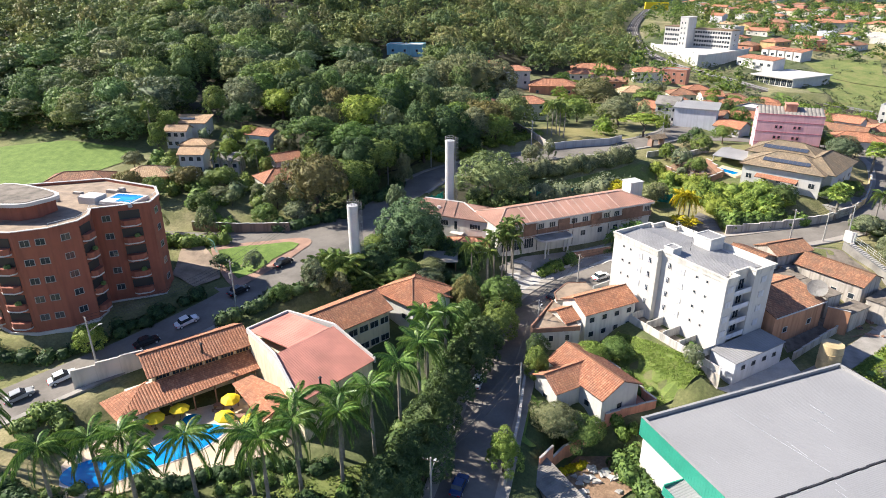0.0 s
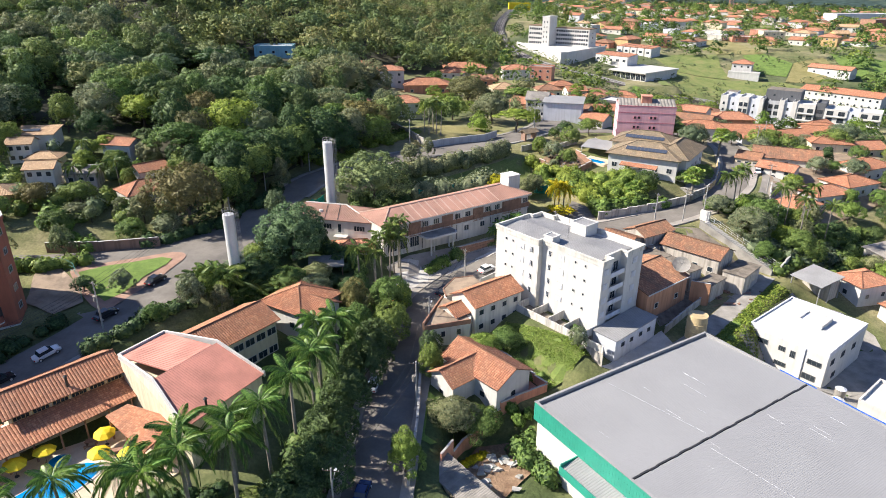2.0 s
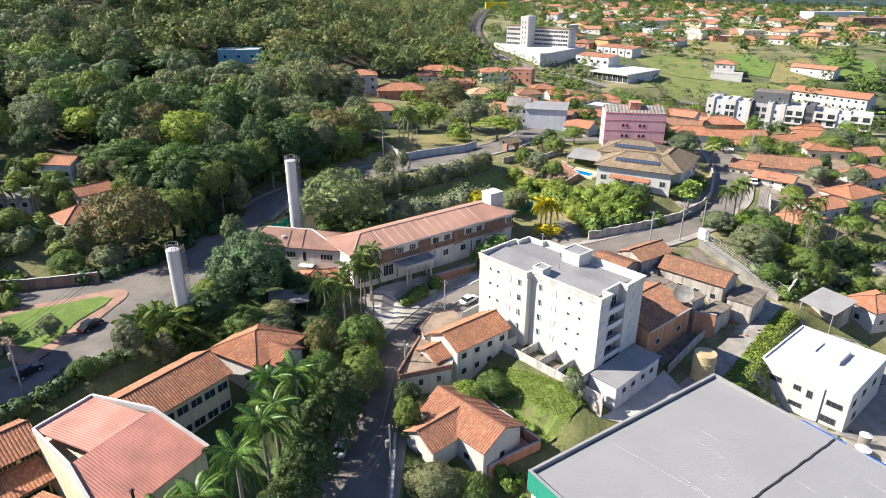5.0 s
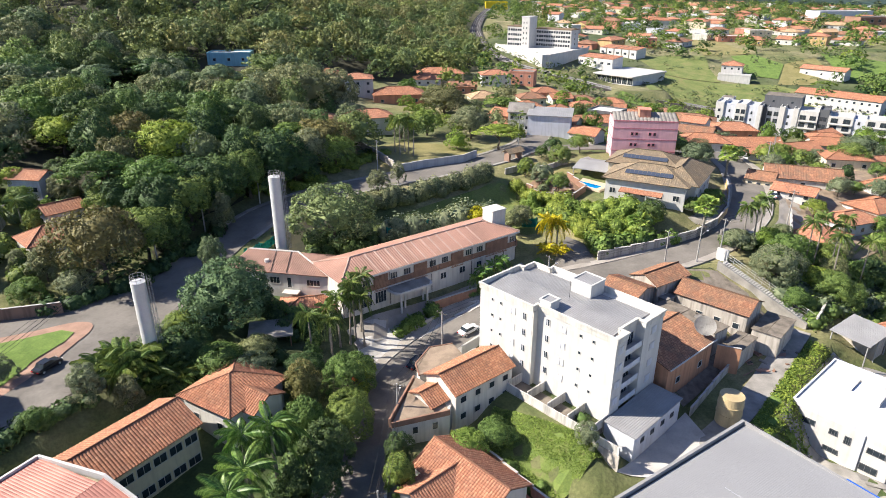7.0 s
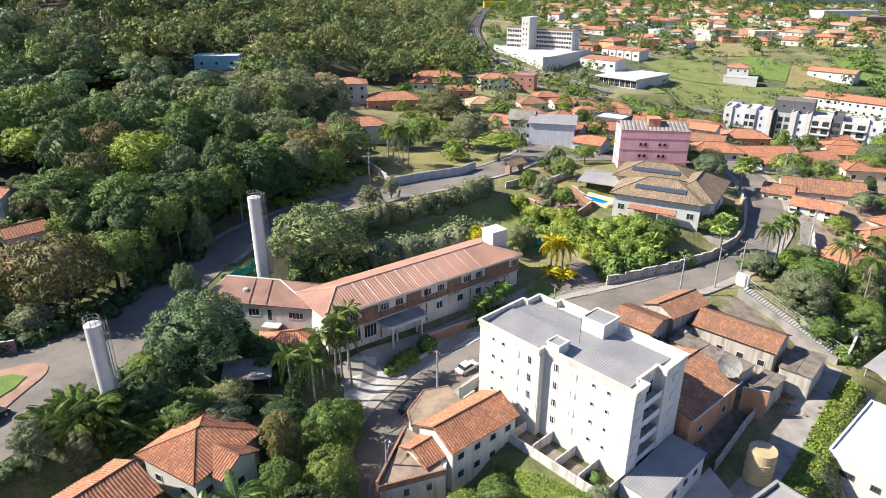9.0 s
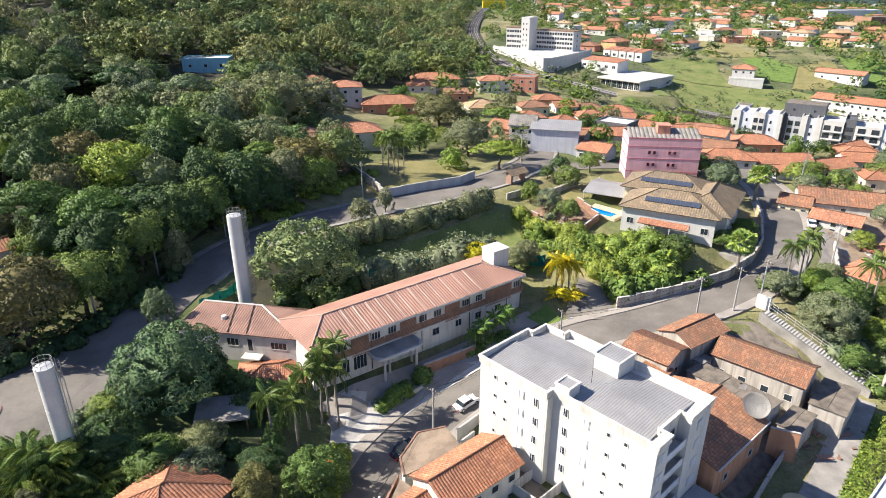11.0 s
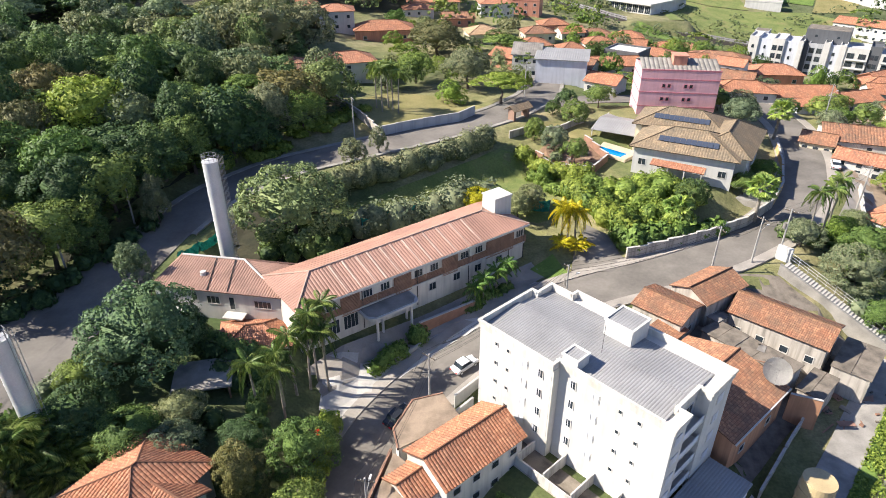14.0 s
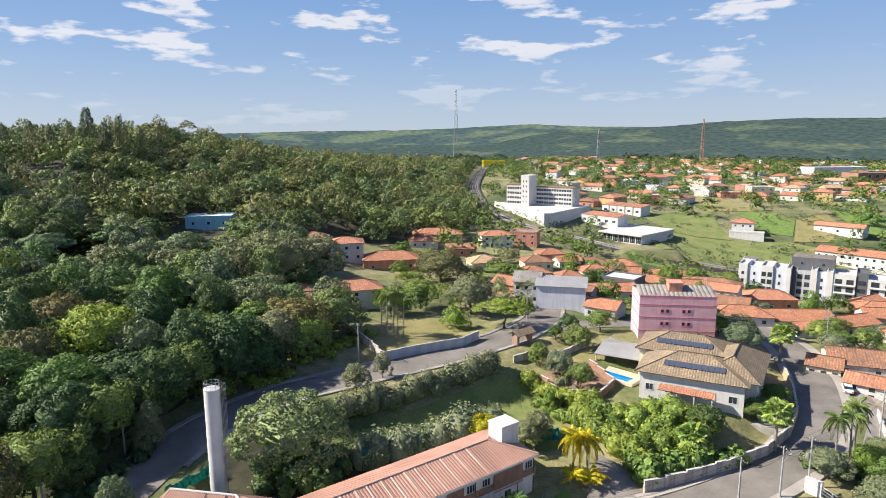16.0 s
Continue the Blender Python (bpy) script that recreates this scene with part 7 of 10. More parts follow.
    part("ladder", bm, M["pole"], s, "grey caged ladder")
    bm = bmesh.new()
    tube(bm, 0, 0, -1.5, 0.15, r + 0.6, r + 0.5, 24)
    part("base", bm, M["concrete"], s)


silo(-31.4, 141.6, 3.2, 16.9, 1.12, "tall white steel water tower with a caged ladder")
silo(-42.9, 106.2, 1.2, 13.9, 1.04, "white steel water tower beside the street")


# ---------------------------------------------------------------- villa with the brown hipped roof
def solar(parent, m, nx, ny, w=1.0, h=1.6, label="dark blue solar panels in an aluminium frame"):
    for i in range(nx):
        for j in range(ny):
            bm = bmesh.new()
            box(bm, 0, w - 0.06, 0, h - 0.06, 0, 0.05)
            o = part("solar_panel", bm, M["solar"], parent)
            o.matrix_basis = m @ pose(i * w, j * h, 0.06)


def villa():
    g = house(51.6, 173.0, -28.0, 18.5, 12.4, 5.0, 2.5, "large villa with a weathered brown hipped tile roof and white walls", "white", "claybrown", "hip", z=6.3, over=0.9,
              wins=(("F", 5, 1, 1.5, 1.3), ("R", 3, 1, 1.5, 1.3)), rib=0.5, name="villa")
    w = house(54.2, 184.0, -28.0, 17.5, 11.0, 5.4, 2.4, "rear wing of the villa with brown tiles", "cream", "claybrown", "hip", z=6.6, over=0.8, rib=0.5, name="villa_wing", wins=(("L", 2, 1), ("F", 3, 1)))
    house(60.4, 174.6, 58.0, 18.0, 9.4, 5.1, 2.5, "street wing of the villa with a brown hipped roof", "white", "claybrown", "hip", z=6.3, over=0.9, rib=0.5, name="villa_wing", wins=(("F", 4, 1), ("R", 2, 1), ("L", 2, 1)))
    solar(g, pose(-5.2, -4.6, 5.0 + 2.5 * (1 - 4.6 / 6.2) + 0.14, math.degrees(math.atan2(2.5, 6.2))), 11, 1)
    solar(w, pose(-5.6, -4.0, 5.4 + 2.4 * (1 - 4.0 / 5.5) + 0.14, math.degrees(math.atan2(2.4, 5.5))), 11, 1)
    c = thing("carport", pose(43.4, 192.2, 5.9, 0, 0, -30.0), "open carport with a grey metal roof beside the villa", "carport")
    part("roof", roof_mesh("roof", [((-5.0, -6.5, 2.4), (5.0, -6.5, 2.4), (5.0, 0, 3.4), (-5.0, 0, 3.4)), ((5.0, 6.5, 2.4), (-5.0, 6.5, 2.4), (-5.0, 0, 3.4), (5.0, 0, 3.4))], M["greysheet"], 0.5, 0.04), None, c)
    for sx in (-4.7, 4.7):
        for sy in (-6.2, 0.0, 6.2):
            bm = bmesh.new()
            tube(bm, sx, sy, -0.5, 2.7, 0.12, 0.12, 8)
            part("post", bm, M["trim"], c)
    v = thing("veranda", pose(47.4, 166.0, 6.1, 0, 0, -31.3), "veranda with an orange tile canopy along the villa", "veranda")
    part("roof", roof_mesh("roof", [((-5, -1.0, 2.5), (5, -1.0, 2.5), (5, 0.9, 3.1), (-5, 0.9, 3.1))], M["claynew"], 0.42, 0.06), None, v)
    for k in range(4):
        bm = bmesh.new()
        box(bm, -4.8 + k * 3.1, -4.6 + k * 3.1, -0.9, -0.7, -1.5, 2.5)
        part("post", bm, M["trim"], v)
    p = thing("garden_pool", pose(38.4, 181.6, 5.9, 0, 0, -46), "narrow blue garden pool with pale paving", "pool")
    bm = bmesh.new()
    box(bm, -5.0, 5.0, -1.8, 4.2, -1.4, 0.05)
    part("paving", bm, M["stone"], p)
    bm = bmesh.new()
    box(bm, -3.6, 3.6, -1.2, 1.2, -0.1, 0.09)
    part("water", bm, M["water"], p)
    wall_run("street_wall", [(33.6, 146.2), (41, 148.2), (49, 150.6), (57, 154.4), (64, 160.2)], 2.0, 0.35, "oldwall", "grey rubble retaining wall above the street")
    wall_run("street_wall", [(64, 160.2), (69, 167), (73.5, 177), (76.5, 186)], 1.8, 0.3, "ochre", "tan garden wall along the bending street")
    t = thing("tiled_court", pose(63.5, 166.0, 3.8, 0, 0, 56), "grey tiled forecourt with a railing beside the villa", "forecourt")
    bm = bmesh.new()
    box(bm, -6, 7, -3.5, 3.5, -1.5, 0.1)
    part("paving", bm, M["concrete"], t)
    bm = bmesh.new()
    for k in range(14):
        rod(bm, (-6 + k, -3.4, 0.1), (-6 + k, -3.4, 1.1), 0.03, 4)
    rod(bm, (-6, -3.4, 1.1), (7, -3.4, 1.1), 0.04, 4)
    part("railing", bm, M["dark"], t)


villa()


# ---------------------------------------------------------------- pink apartments
def pink_block():
    p = thing("pink_apartments", pose(57.4, 202.0, 7.4, 0, 0, -8), "four-storey pink apartment building with deep pink bands", "building")
    L, W, H = 17.2, 11.0, 11.6
    bm = bmesh.new()
    box(bm, -L / 2, L / 2, -W / 2, W / 2, -3, H)
    part("wall", bm, M["pinkwall"], p)
    for z in (3.4, 6.6, 9.6):
        bm = bmesh.new()
        box(bm, -L / 2 - 0.06, L / 2 + 0.06, -W / 2 - 0.06, W / 2 + 0.06, z, z + 0.22)
        part("band", bm, M["pinkband"], p)
    part("roof", roof_mesh("roof", [((-L / 2, -W / 2 + 0.4, H + 0.1), (L / 2, -W / 2 + 0.4, H + 0.1), (L / 2, 0.5, H + 1.5), (-L / 2, 0.5, H + 1.5)), ((L / 2, W / 2, H + 0.1), (-L / 2, W / 2, H + 0.1), (-L / 2, 0.5, H + 1.5), (L / 2, 0.5, H + 1.5))],
                           M["fibre"], 1.0, 0.16), None, p, "grey ribbed roof with dark troughs")
    bm = bmesh.new()
    box(bm, -L / 2 - 0.05, L / 2 + 0.05, -W / 2 - 0.05, -W / 2 + 0.2, H - 0.02, H + 0.3)
    part("parapet", bm, M["pinkband"], p)
    bm = bmesh.new()
    box(bm, -1.6, 1.4, -3.0, 0.4, H + 0.3, H + 2.7)
    box(bm, -1.8, 1.6, -3.2, 0.6, H + 2.7, H + 2.9)
    part("roof_housing", bm, M["salmon"], p)
    for z in (2.0, 4.9, 7.9):
        for u in (-3.4, -2.2, 1.4, 2.6):
            window(p, pose(u, -W / 2, z), 0.75, 0.8, "pinkband", 1)
    # no opening is cut: a dark slab paints the shade inside it
    bm = bmesh.new()
    box(bm, -1.2, 1.2, -W / 2 - 0.1, -W / 2 + 0.02, -0.3, 2.2)
    part("entrance", bm, M["dark"], p, "dark slab for the shade inside the entrance opening")
    a = thing("pink_forecourt", pose(56.4, 193.6, 7.2, 0, 0, -8), "pinkish paved forecourt with a low wall", "forecourt")
    bm = bmesh.new()
    box(bm, -8, 9, -2.6, 2.6, -2.5, 0.4)
    part("wall", bm, M["salmon"], a)


pink_block()


# ---------------------------------------------------------------- grey apartment complex in the dip
def grey_complex():
    base = pose(116, 296, -9.5, 0, 0, -34)
    for x0, x1, back, h, mat, cols, ww in ((1.6, 4.8, 0.0, 16.0, "white", 1, 0.9), (4.82, 9.5, 0.6, 15.4, "palegrey", 1, 0.7), (9.52, 13.6, -0.3, 16.0, "white", 2, 1.5), (13.62, 18.0, 0.4, 15.4, "palegrey", 1, 0.7), (18.02, 19.6, -0.3, 16.0, "white", 0, 0),
                                           (19.62, 21.2, 2.4, 15.0, "darkgrey", 0, 0), (21.22, 26.0, 1.9, 15.2, "greywall", 2, 1.7), (26.02, 28.0, -0.3, 16.2, "white", 0, 0), (28.02, 31.0, 0.4, 15.4, "palegrey", 1, 0.8), (31.02, 33.0, -0.3, 16.0, "white", 0, 0),
                                           (33.02, 40.0, 0.0, 15.4, "white", 2, 2.2), (40.02, 43.6, 0.4, 16.4, "darkgrey", 1, 2.6), (43.62, 52.0, 0.0, 14.4, "white", 2, 2.4), (52.02, 56.0, 0.4, 14.0, "palegrey", 1, 0.8), (56.02, 64.0, 0.0, 14.4, "white", 2, 2.4)):
        w = 11.0 - back
        b = thing("apartment_wing", base @ pose((x0 + x1) / 2, back + w / 2, 0), "modern apartment wing in white, grey and dark render", "building", "grey apartment complex")
        l = x1 - x0
        bm = bmesh.new()
        box(bm, -l / 2, l / 2, -w / 2, w / 2, -3, h)
        part("wall", bm, M[mat], b)
        bm = bmesh.new()
        for u0, u1, v0, v1 in ((-l / 2, l / 2, -w / 2, -w / 2 + 0.2), (-l / 2, l / 2, w / 2 - 0.2, w / 2), (-l / 2, -l / 2 + 0.2, -w / 2 + 0.2, w / 2 - 0.2), (l / 2 - 0.2, l / 2, -w / 2 + 0.2, w / 2 - 0.2)):
            box(bm, u0, u1, v0, v1, h, h + 0.7)
        part("parapet", bm, M[mat], b)
        for f in range(5):
            for k in range(cols):
                u = -l / 2 + l * (k + 0.5) / cols
                window(b, pose(u, -w / 2, 1.2 + f * 2.85), ww, 1.7 if ww > 1 else 1.1, "darkgrey", 1)
            if ww > 2 and mat == "white":
                bm = bmesh.new()
                box(bm, -l / 2 + 0.3, l / 2 - 0.3, -w / 2 - 0.8, -w / 2 - 0.02, 0.55 + f * 2.85, 0.75 + f * 2.85)
                part("balcony", bm, M["trim"], b)
    for x0, x1, y0, y1, h, mat in ((19.0, 33.0, 6.0, 16.0, 20.0, "darkgrey"), (1.0, 6.0, 12.0, 18.0, 16.6, "greywall"), (6.0, 19.0, 11.2, 20.0, 14.6, "palegrey"), (34.0, 46.0, 11.2, 20.0, 14.0, "palegrey")):
        b = thing("apartment_wing", base @ pose((x0 + x1) / 2, (y0 + y1) / 2, 0), "rear apartment wing with a flat roof and grey render", "building", "grey apartment complex")
        l, w = x1 - x0, y1 - y0
        bm = bmesh.new()
        box(bm, -l / 2, l / 2, -w / 2, w / 2, -3, h)
        part("wall", bm, M[mat], b)
        bm = bmesh.new()
        box(bm, -l / 2 + 0.3, l / 2 - 0.3, -w / 2 + 0.3, w / 2 - 0.3, h, h + 0.08)
        part("roof", bm, M["oldconcrete"], b)
        for u in (-l / 4, l / 4):
            window(b, pose(u, -w / 2, h - 2.6), 1.0, 0.9, "darkgrey", 0)


grey_complex()


def school():
    s = thing("school_building", pose(43.6, 455.8, 14.0, 0, 0, -36), "long white four-storey building with bands of windows and a stair tower", "building")
    for x0, x1, y0, y1, h, n in ((0, 11.3, 0, 11, 12.3, 6), (16.9, 41.6, 7.0, 17.5, 11.0, 14)):
        bm = bmesh.new()
        box(bm, x0, x1, y0, y1, -5, h)
        part("wall", bm, M["white"], s)
        bm = bmesh.new()
        box(bm, x0 - 0.3, x1 + 0.3, y0 - 0.3, y1 + 0.3, h, h + 0.5)
        part("roof", bm, M["claytan"], s)
        for f in range(4):
            z = 1.0 + f * (h - 0.6) / 4
            bm = bmesh.new()
            box(bm, x0 + 0.5, x1 - 0.5, y0 - 0.04, y0 + 0.1, z, z + 1.35)
            g = part("window_band", bm, M["glass"], s, "continuous band of dark windows")
            for k in range(n + 1):
                bm = bmesh.new()
                u = x0 + 0.5 + (x1 - x0 - 1.0) * k / n
                box(bm, u - 0.16, u + 0.16, y0 - 0.16, y0 - 0.03, z - 0.1, z + 1.45)
                part("mullion", bm, M["trim"], g)
        for f in range(3):
            window(s, pose(x1, (y0 + y1) / 2, 2.0 + f * 3.0, 0, 0, 90), 1.2, 1.2, "trim", 1)
    bm = bmesh.new()
    box(bm, 11.32, 16.88, -2.0, 8, -5, 18.4)
    box(bm, 11.1, 17.1, -2.2, 8.2, 18.4, 18.7)
    part("tower", bm, M["white"], s, "white stair tower")
    for f in range(5):
        for u in (12.9, 15.0):
            window(s, pose(u, -2.0, 2.0 + f * 3.1), 0.8, 1.3, "trim", 0)
    p = thing("school_terrace", pose(0, 0, 0), "white retaining wall and paved terrace below the school", "terrace")
    bm = bmesh.new()
    prism(bm, [(36.5, 466), (40.0, 452), (57.9, 396), (62, 397), (93, 438), (84, 462), (52, 474)], 4.0, 13.9)
    part("wall", bm, M["white"], p)
    bm = bmesh.new()
    for a_, b_ in (((36.5, 466), (40.0, 452)), ((40.0, 452), (57.9, 396)), ((57.9, 396), (62, 397)), ((62, 397), (93, 438))):
        a_, b_ = Vector(a_), Vector(b_)
        o = Vector((-(b_ - a_).y, (b_ - a_).x)).normalized() * 0.2
        prism(bm, [tuple(v) for v in (a_ - o, b_ - o, b_ + o, a_ + o)], 13.5, 15.0)
    part("parapet", bm, M["white"], p)
    h = thing("glass_showroom", pose(102, 368, 2.0, 0, 0, -48), "low white showroom with a glazed front", "building")
    bm = bmesh.new()
    box(bm, -23.5, 0, 0.8, 33, -6, 4.2)
    part("wall", bm, M["white"], h)
    bm = bmesh.new()
    box(bm, -24.5, 0.8, -0.8, 33.5, 4.2, 4.9)
    part("roof", bm, M["trim"], h, "flat white roof slab")
    for k in range(7):
        window(h, pose(-21.8 + k * 3.35, 0.8, 0.3), 3.0, 3.4, "trim", 2)


school()

# ---------------------------------------------------------------- houses of the middle distance
g = "houses along the streets"
F1, F2 = (("F", 3, 1), ("L", 2, 1)), (("F", 3, 2), ("L", 2, 2))
for x, y, yaw, l, w, h, rise, wall, roof, kind, wins, lab in (
        (36.0, 229.5, -14, 13.5, 9.0, 6.6, 1.0, "palegrey", "greysheet", "shed", (("L", 2, 1),), "pale grey rendered house with a sheet roof"),
        (27.6, 237.0, -14, 7.5, 10.0, 6.6, 2.0, "white", "fibre", "gable", F2, "white two-storey house with a solar roof"),
        (87.0, 158.0, 30, 10.0, 8.0, 3.6, 1.5, "palegrey", "claynew", "hip", F1, "pale house with an orange roof and a roof tank"),
        (-30.5, 214.5, 18, 8.5, 6.0, 5.6, 1.5, "white", "clayold", "gable", F2, "pale blue and white house with a rusty tile roof"),
        (-36.0, 221.0, 18, 9.0, 8.0, 4.6, 1.6, "oldwall", "clayold", "hip", F1, "old house with dark stained tiles"),
        (-23.0, 229.5, 18, 15.0, 9.0, 5.4, 1.9, "white", "claynew", "hip", F2, "white and blue house with a bright orange roof"),
        (-33.0, 284.0, 10, 12.0, 10.0, 6.6, 1.6, "white", "claynew", "hip", F2, "white two-storey house with an orange roof"),
        (-16.5, 281.5, 8, 20.0, 11.0, 4.0, 2.2, "salmon", "clay", "hip", F1, "long salmon house with an orange roof"),
        (0.0, 343.0, 5, 22.0, 11.0, 4.0, 2.2, "cream", "clay", "hip", F1, "house with a broad orange roof among trees"),
        (-45.5, 289.5, 8, 10.0, 9.0, 4.0, 1.8, "cream", "clay", "hip", F1, "house with an orange roof at the edge of the wood"),
        (84.0, 222.8, -12, 15.0, 9.0, 3.0, 1.8, "white", "clay", "hip", F1, "long white house with an orange roof and a porch"),
        (98.5, 221.6, -4, 17.0, 9.0, 3.2, 1.9, "white", "clay", "gable", F1, "white gabled house with a weathered orange roof"),
        (99.8, 214.2, 9, 13.0, 3.6, 2.6, 0.7, "palegrey", "clay", "shed", (), "grey rendered outhouse with a narrow tile roof"),
        (113.0, 221.0, 16, 12.0, 8.5, 3.2, 1.6, "cream", "clay", "gable", F1, "house with an orange gable roof beside the street"),
        (84.5, 233.5, -32, 13.0, 8.0, 3.2, 1.6, "offwhite", "clayold", "gable", F1, "old house with a brown weathered tile roof"),
        (89.0, 243.5, -38, 8.0, 7.0, 5.4, 1.5, "white", "claynew", "gable", F2, "narrow white two-storey house with an orange roof"),
        (103.0, 246.0, -6, 15.0, 9.5, 3.6, 1.9, "salmon", "claynew", "hip", F1, "house with a bright orange hipped roof"),
        (99.0, 276.0, -22, 20.0, 12.0, 3.4, 2.0, "cream", "clayold", "hip", F1, "broad old house with a red-brown tile roof"),
        (84.5, 263.5, -8, 10.0, 8.0, 3.2, 1.6, "white", "clay", "gable", F1, "small house with an orange gable roof"),
        (73.5, 266.5, -25, 12.5, 8.5, 3.4, 1.7, "cream", "clay", "hip", F1, "bungalow with an orange roof behind the pink block"),
        (61.0, 255.5, -38, 11.0, 9.5, 5.5, 0.6, "darkgrey", "white", "flat", F2, "dark grey house with a flat white roof"),
        (54.5, 245.5, 4, 14.0, 9.0, 3.2, 1.7, "offwhite", "clay", "gable", F1, "house with a long orange tile roof"),
        (46.6, 222.0, -36, 8.5, 8.0, 3.2, 1.6, "white", "clay", "gable", F1, "white house with an orange gable beside the grey house"),
        (43.0, 238.0, -30, 8.5, 8.0, 3.2, 1.6, "offwhite", "clayold", "gable", F1, "old house with weathered tiles behind the grey house"),
        (62.0, 305.0, 2, 13.5, 9.5, 3.2, 2.0, "cream", "clayold", "hip", F1, "bungalow with a brown hipped roof by the railway"),
        (77.5, 315.0, -8, 12.0, 9.0, 3.2, 1.8, "salmon", "clay", "hip", F1, "salmon bungalow with an orange hipped roof"),
        (45.0, 264.0, 10, 9.0, 8.0, 3.2, 1.7, "cream", "clay", "hip", F1, "small bungalow with an orange roof"),
        (24.0, 247.0, -36, 10.0, 8.5, 3.4, 1.7, "salmon", "clay", "gable", F1, "salmon house with an orange roof behind the solar house"),
        (17.5, 283.0, 10, 11.0, 10.0, 3.6, 2.0, "cream", "claytan", "hip", F1, "bungalow with a tan pyramid tile roof"),
        (26.5, 338.0, 6, 14.0, 10.0, 5.5, 1.7, "white", "claynew", "hip", F2, "white two-storey house with an orange roof"),
        (41.5, 348.0, -18, 12.0, 9.0, 6.2, 0.6, "salmon", "fibre", "flat", F2, "unfinished brown two-storey house with a flat roof"),
        (58.0, 282.0, 6, 11.0, 9.0, 3.4, 1.7, "offwhite", "clay", "hip", F1, "house with an orange roof among the gardens"),
        (38.0, 292.0, 8, 11.0, 9.0, 3.4, 1.7, "cream", "clayold", "hip", F1, "house with a weathered roof among palms"),
        (72.0, 290.0, -20, 11.0, 9.0, 3.4, 1.7, "white", "clay", "gable", F1, "white house with an orange gable roof"),
        (88.0, 298.0, -26, 12.0, 9.0, 3.4, 1.7, "cream", "clay", "hip", F1, "bungalow with an orange roof beside the railway"),
        (97.5, 188.5, -22, 18.0, 11.0, 3.0, 2.0, "offwhite", "clayold", "gable", F1, "long old street house with a weathered tile roof"),
        (87.0, 188.6, -34, 6.5, 7.0, 2.9, 1.4, "cream", "clayold", "gable", F1, "small old street house with weathered tiles"),
        (90.2, 177.0, -40, 9.5, 7.0, 3.4, 1.2, "white", "claynew", "gable", F2, "white house with a pinkish tile roof and solar panels"),
        (98.0, 166.0, 20, 12.0, 8.0, 3.4, 1.5, "white", "claynew", "hip", F1, "white house with orange tiles below the street"),
        (108.0, 172.0, 25, 12.0, 9.0, 3.6, 1.5, "offwhite", "clay", "hip", F1, "house with an orange roof and a small pool"),
        (118.0, 183.0, 28, 12.0, 9.0, 4.0, 1.7, "white", "clay", "hip", F1, "white house with an orange hipped roof"),
        (118.0, 204.0, -12, 12.0, 9.0, 3.4, 1.7, "cream", "clay", "hip", F1, "cream house with an orange roof by the lower street"),
        (168.5, 400.0, -28, 11.0, 10.0, 6.4, 2.0, "white", "claynew", "hip", F2, "white two-storey house with a balcony and an orange roof"),
        (166.5, 391.5, -28, 17.0, 5.0, 3.4, 0.5, "white", "paleslab", "flat", (), "white retaining terrace below the house"),
        (220.0, 396.0, -50, 24.0, 9.0, 4.0, 1.6, "white", "claynew", "gable", F1, "row of stepped white houses with orange roofs"),
        (203.0, 348.0, -50, 40.0, 13.0, 6.5, 2.0, "white", "clay", "gable", (("F", 12, 2), ("L", 3, 2)), "long white building with a tile roof and a green band")):
    house(x, y, yaw, l, w, h, rise, lab, wall, roof, kind, wins=wins, group=g, rib=0.6, z=at(x, y) - 1.4 if 85 < x < 122 and 150 < y < 192 else None)

# more orange roofs between the gardens
for x, y, yaw, l, w, roof in ((134, 240, -15, 13, 9, "clay"), (142, 256, 30, 9, 8, "clay"), (33, 266, 10, 10, 9, "clay"), (10, 316, 6, 12, 9, "clayold"), (-6, 327, 8, 12, 9, "clay"), (48, 318, 8, 11, 9, "clay"), (101, 312, -20, 11, 8, "clayold"),
                              (127, 228, -12, 11, 8, "clay"), (130, 205, 12, 11, 8, "claynew"), (140, 190, 20, 12, 9, "clay"), (66, 236, -10, 8, 7, "clayold"), (52, 303, 12, 9, 8, "clay")):
    house(x, y, yaw, l, w, 3.2, 1.7, "small house with a weathered orange tile roof", ("cream", "white", "salmon", "offwhite")[int(x + y) % 4], roof, ("hip", "gable", "hip")[int(x) % 3], wins=F1, group=g, rib=0.6)

for k in range(5):
    for x, y, z in ((88.0 + k * 3.15, 417.5 - k * 3.75, 8.0), (108.0 + k * 3.6, 449.5 - k * 4.3, 10.0)):
        house(x, y, -50, 4.8, 10.0, 4.2, 1.2, "narrow white terraced house with an orange roof", "white", "claynew", "shed", z=z, over=0.1, wins=(("F", 1, 1, 2.2, 1.4),), group="terraced houses", rib=0.6, sink=4)

# houses of the western hillside
g = "hillside houses"
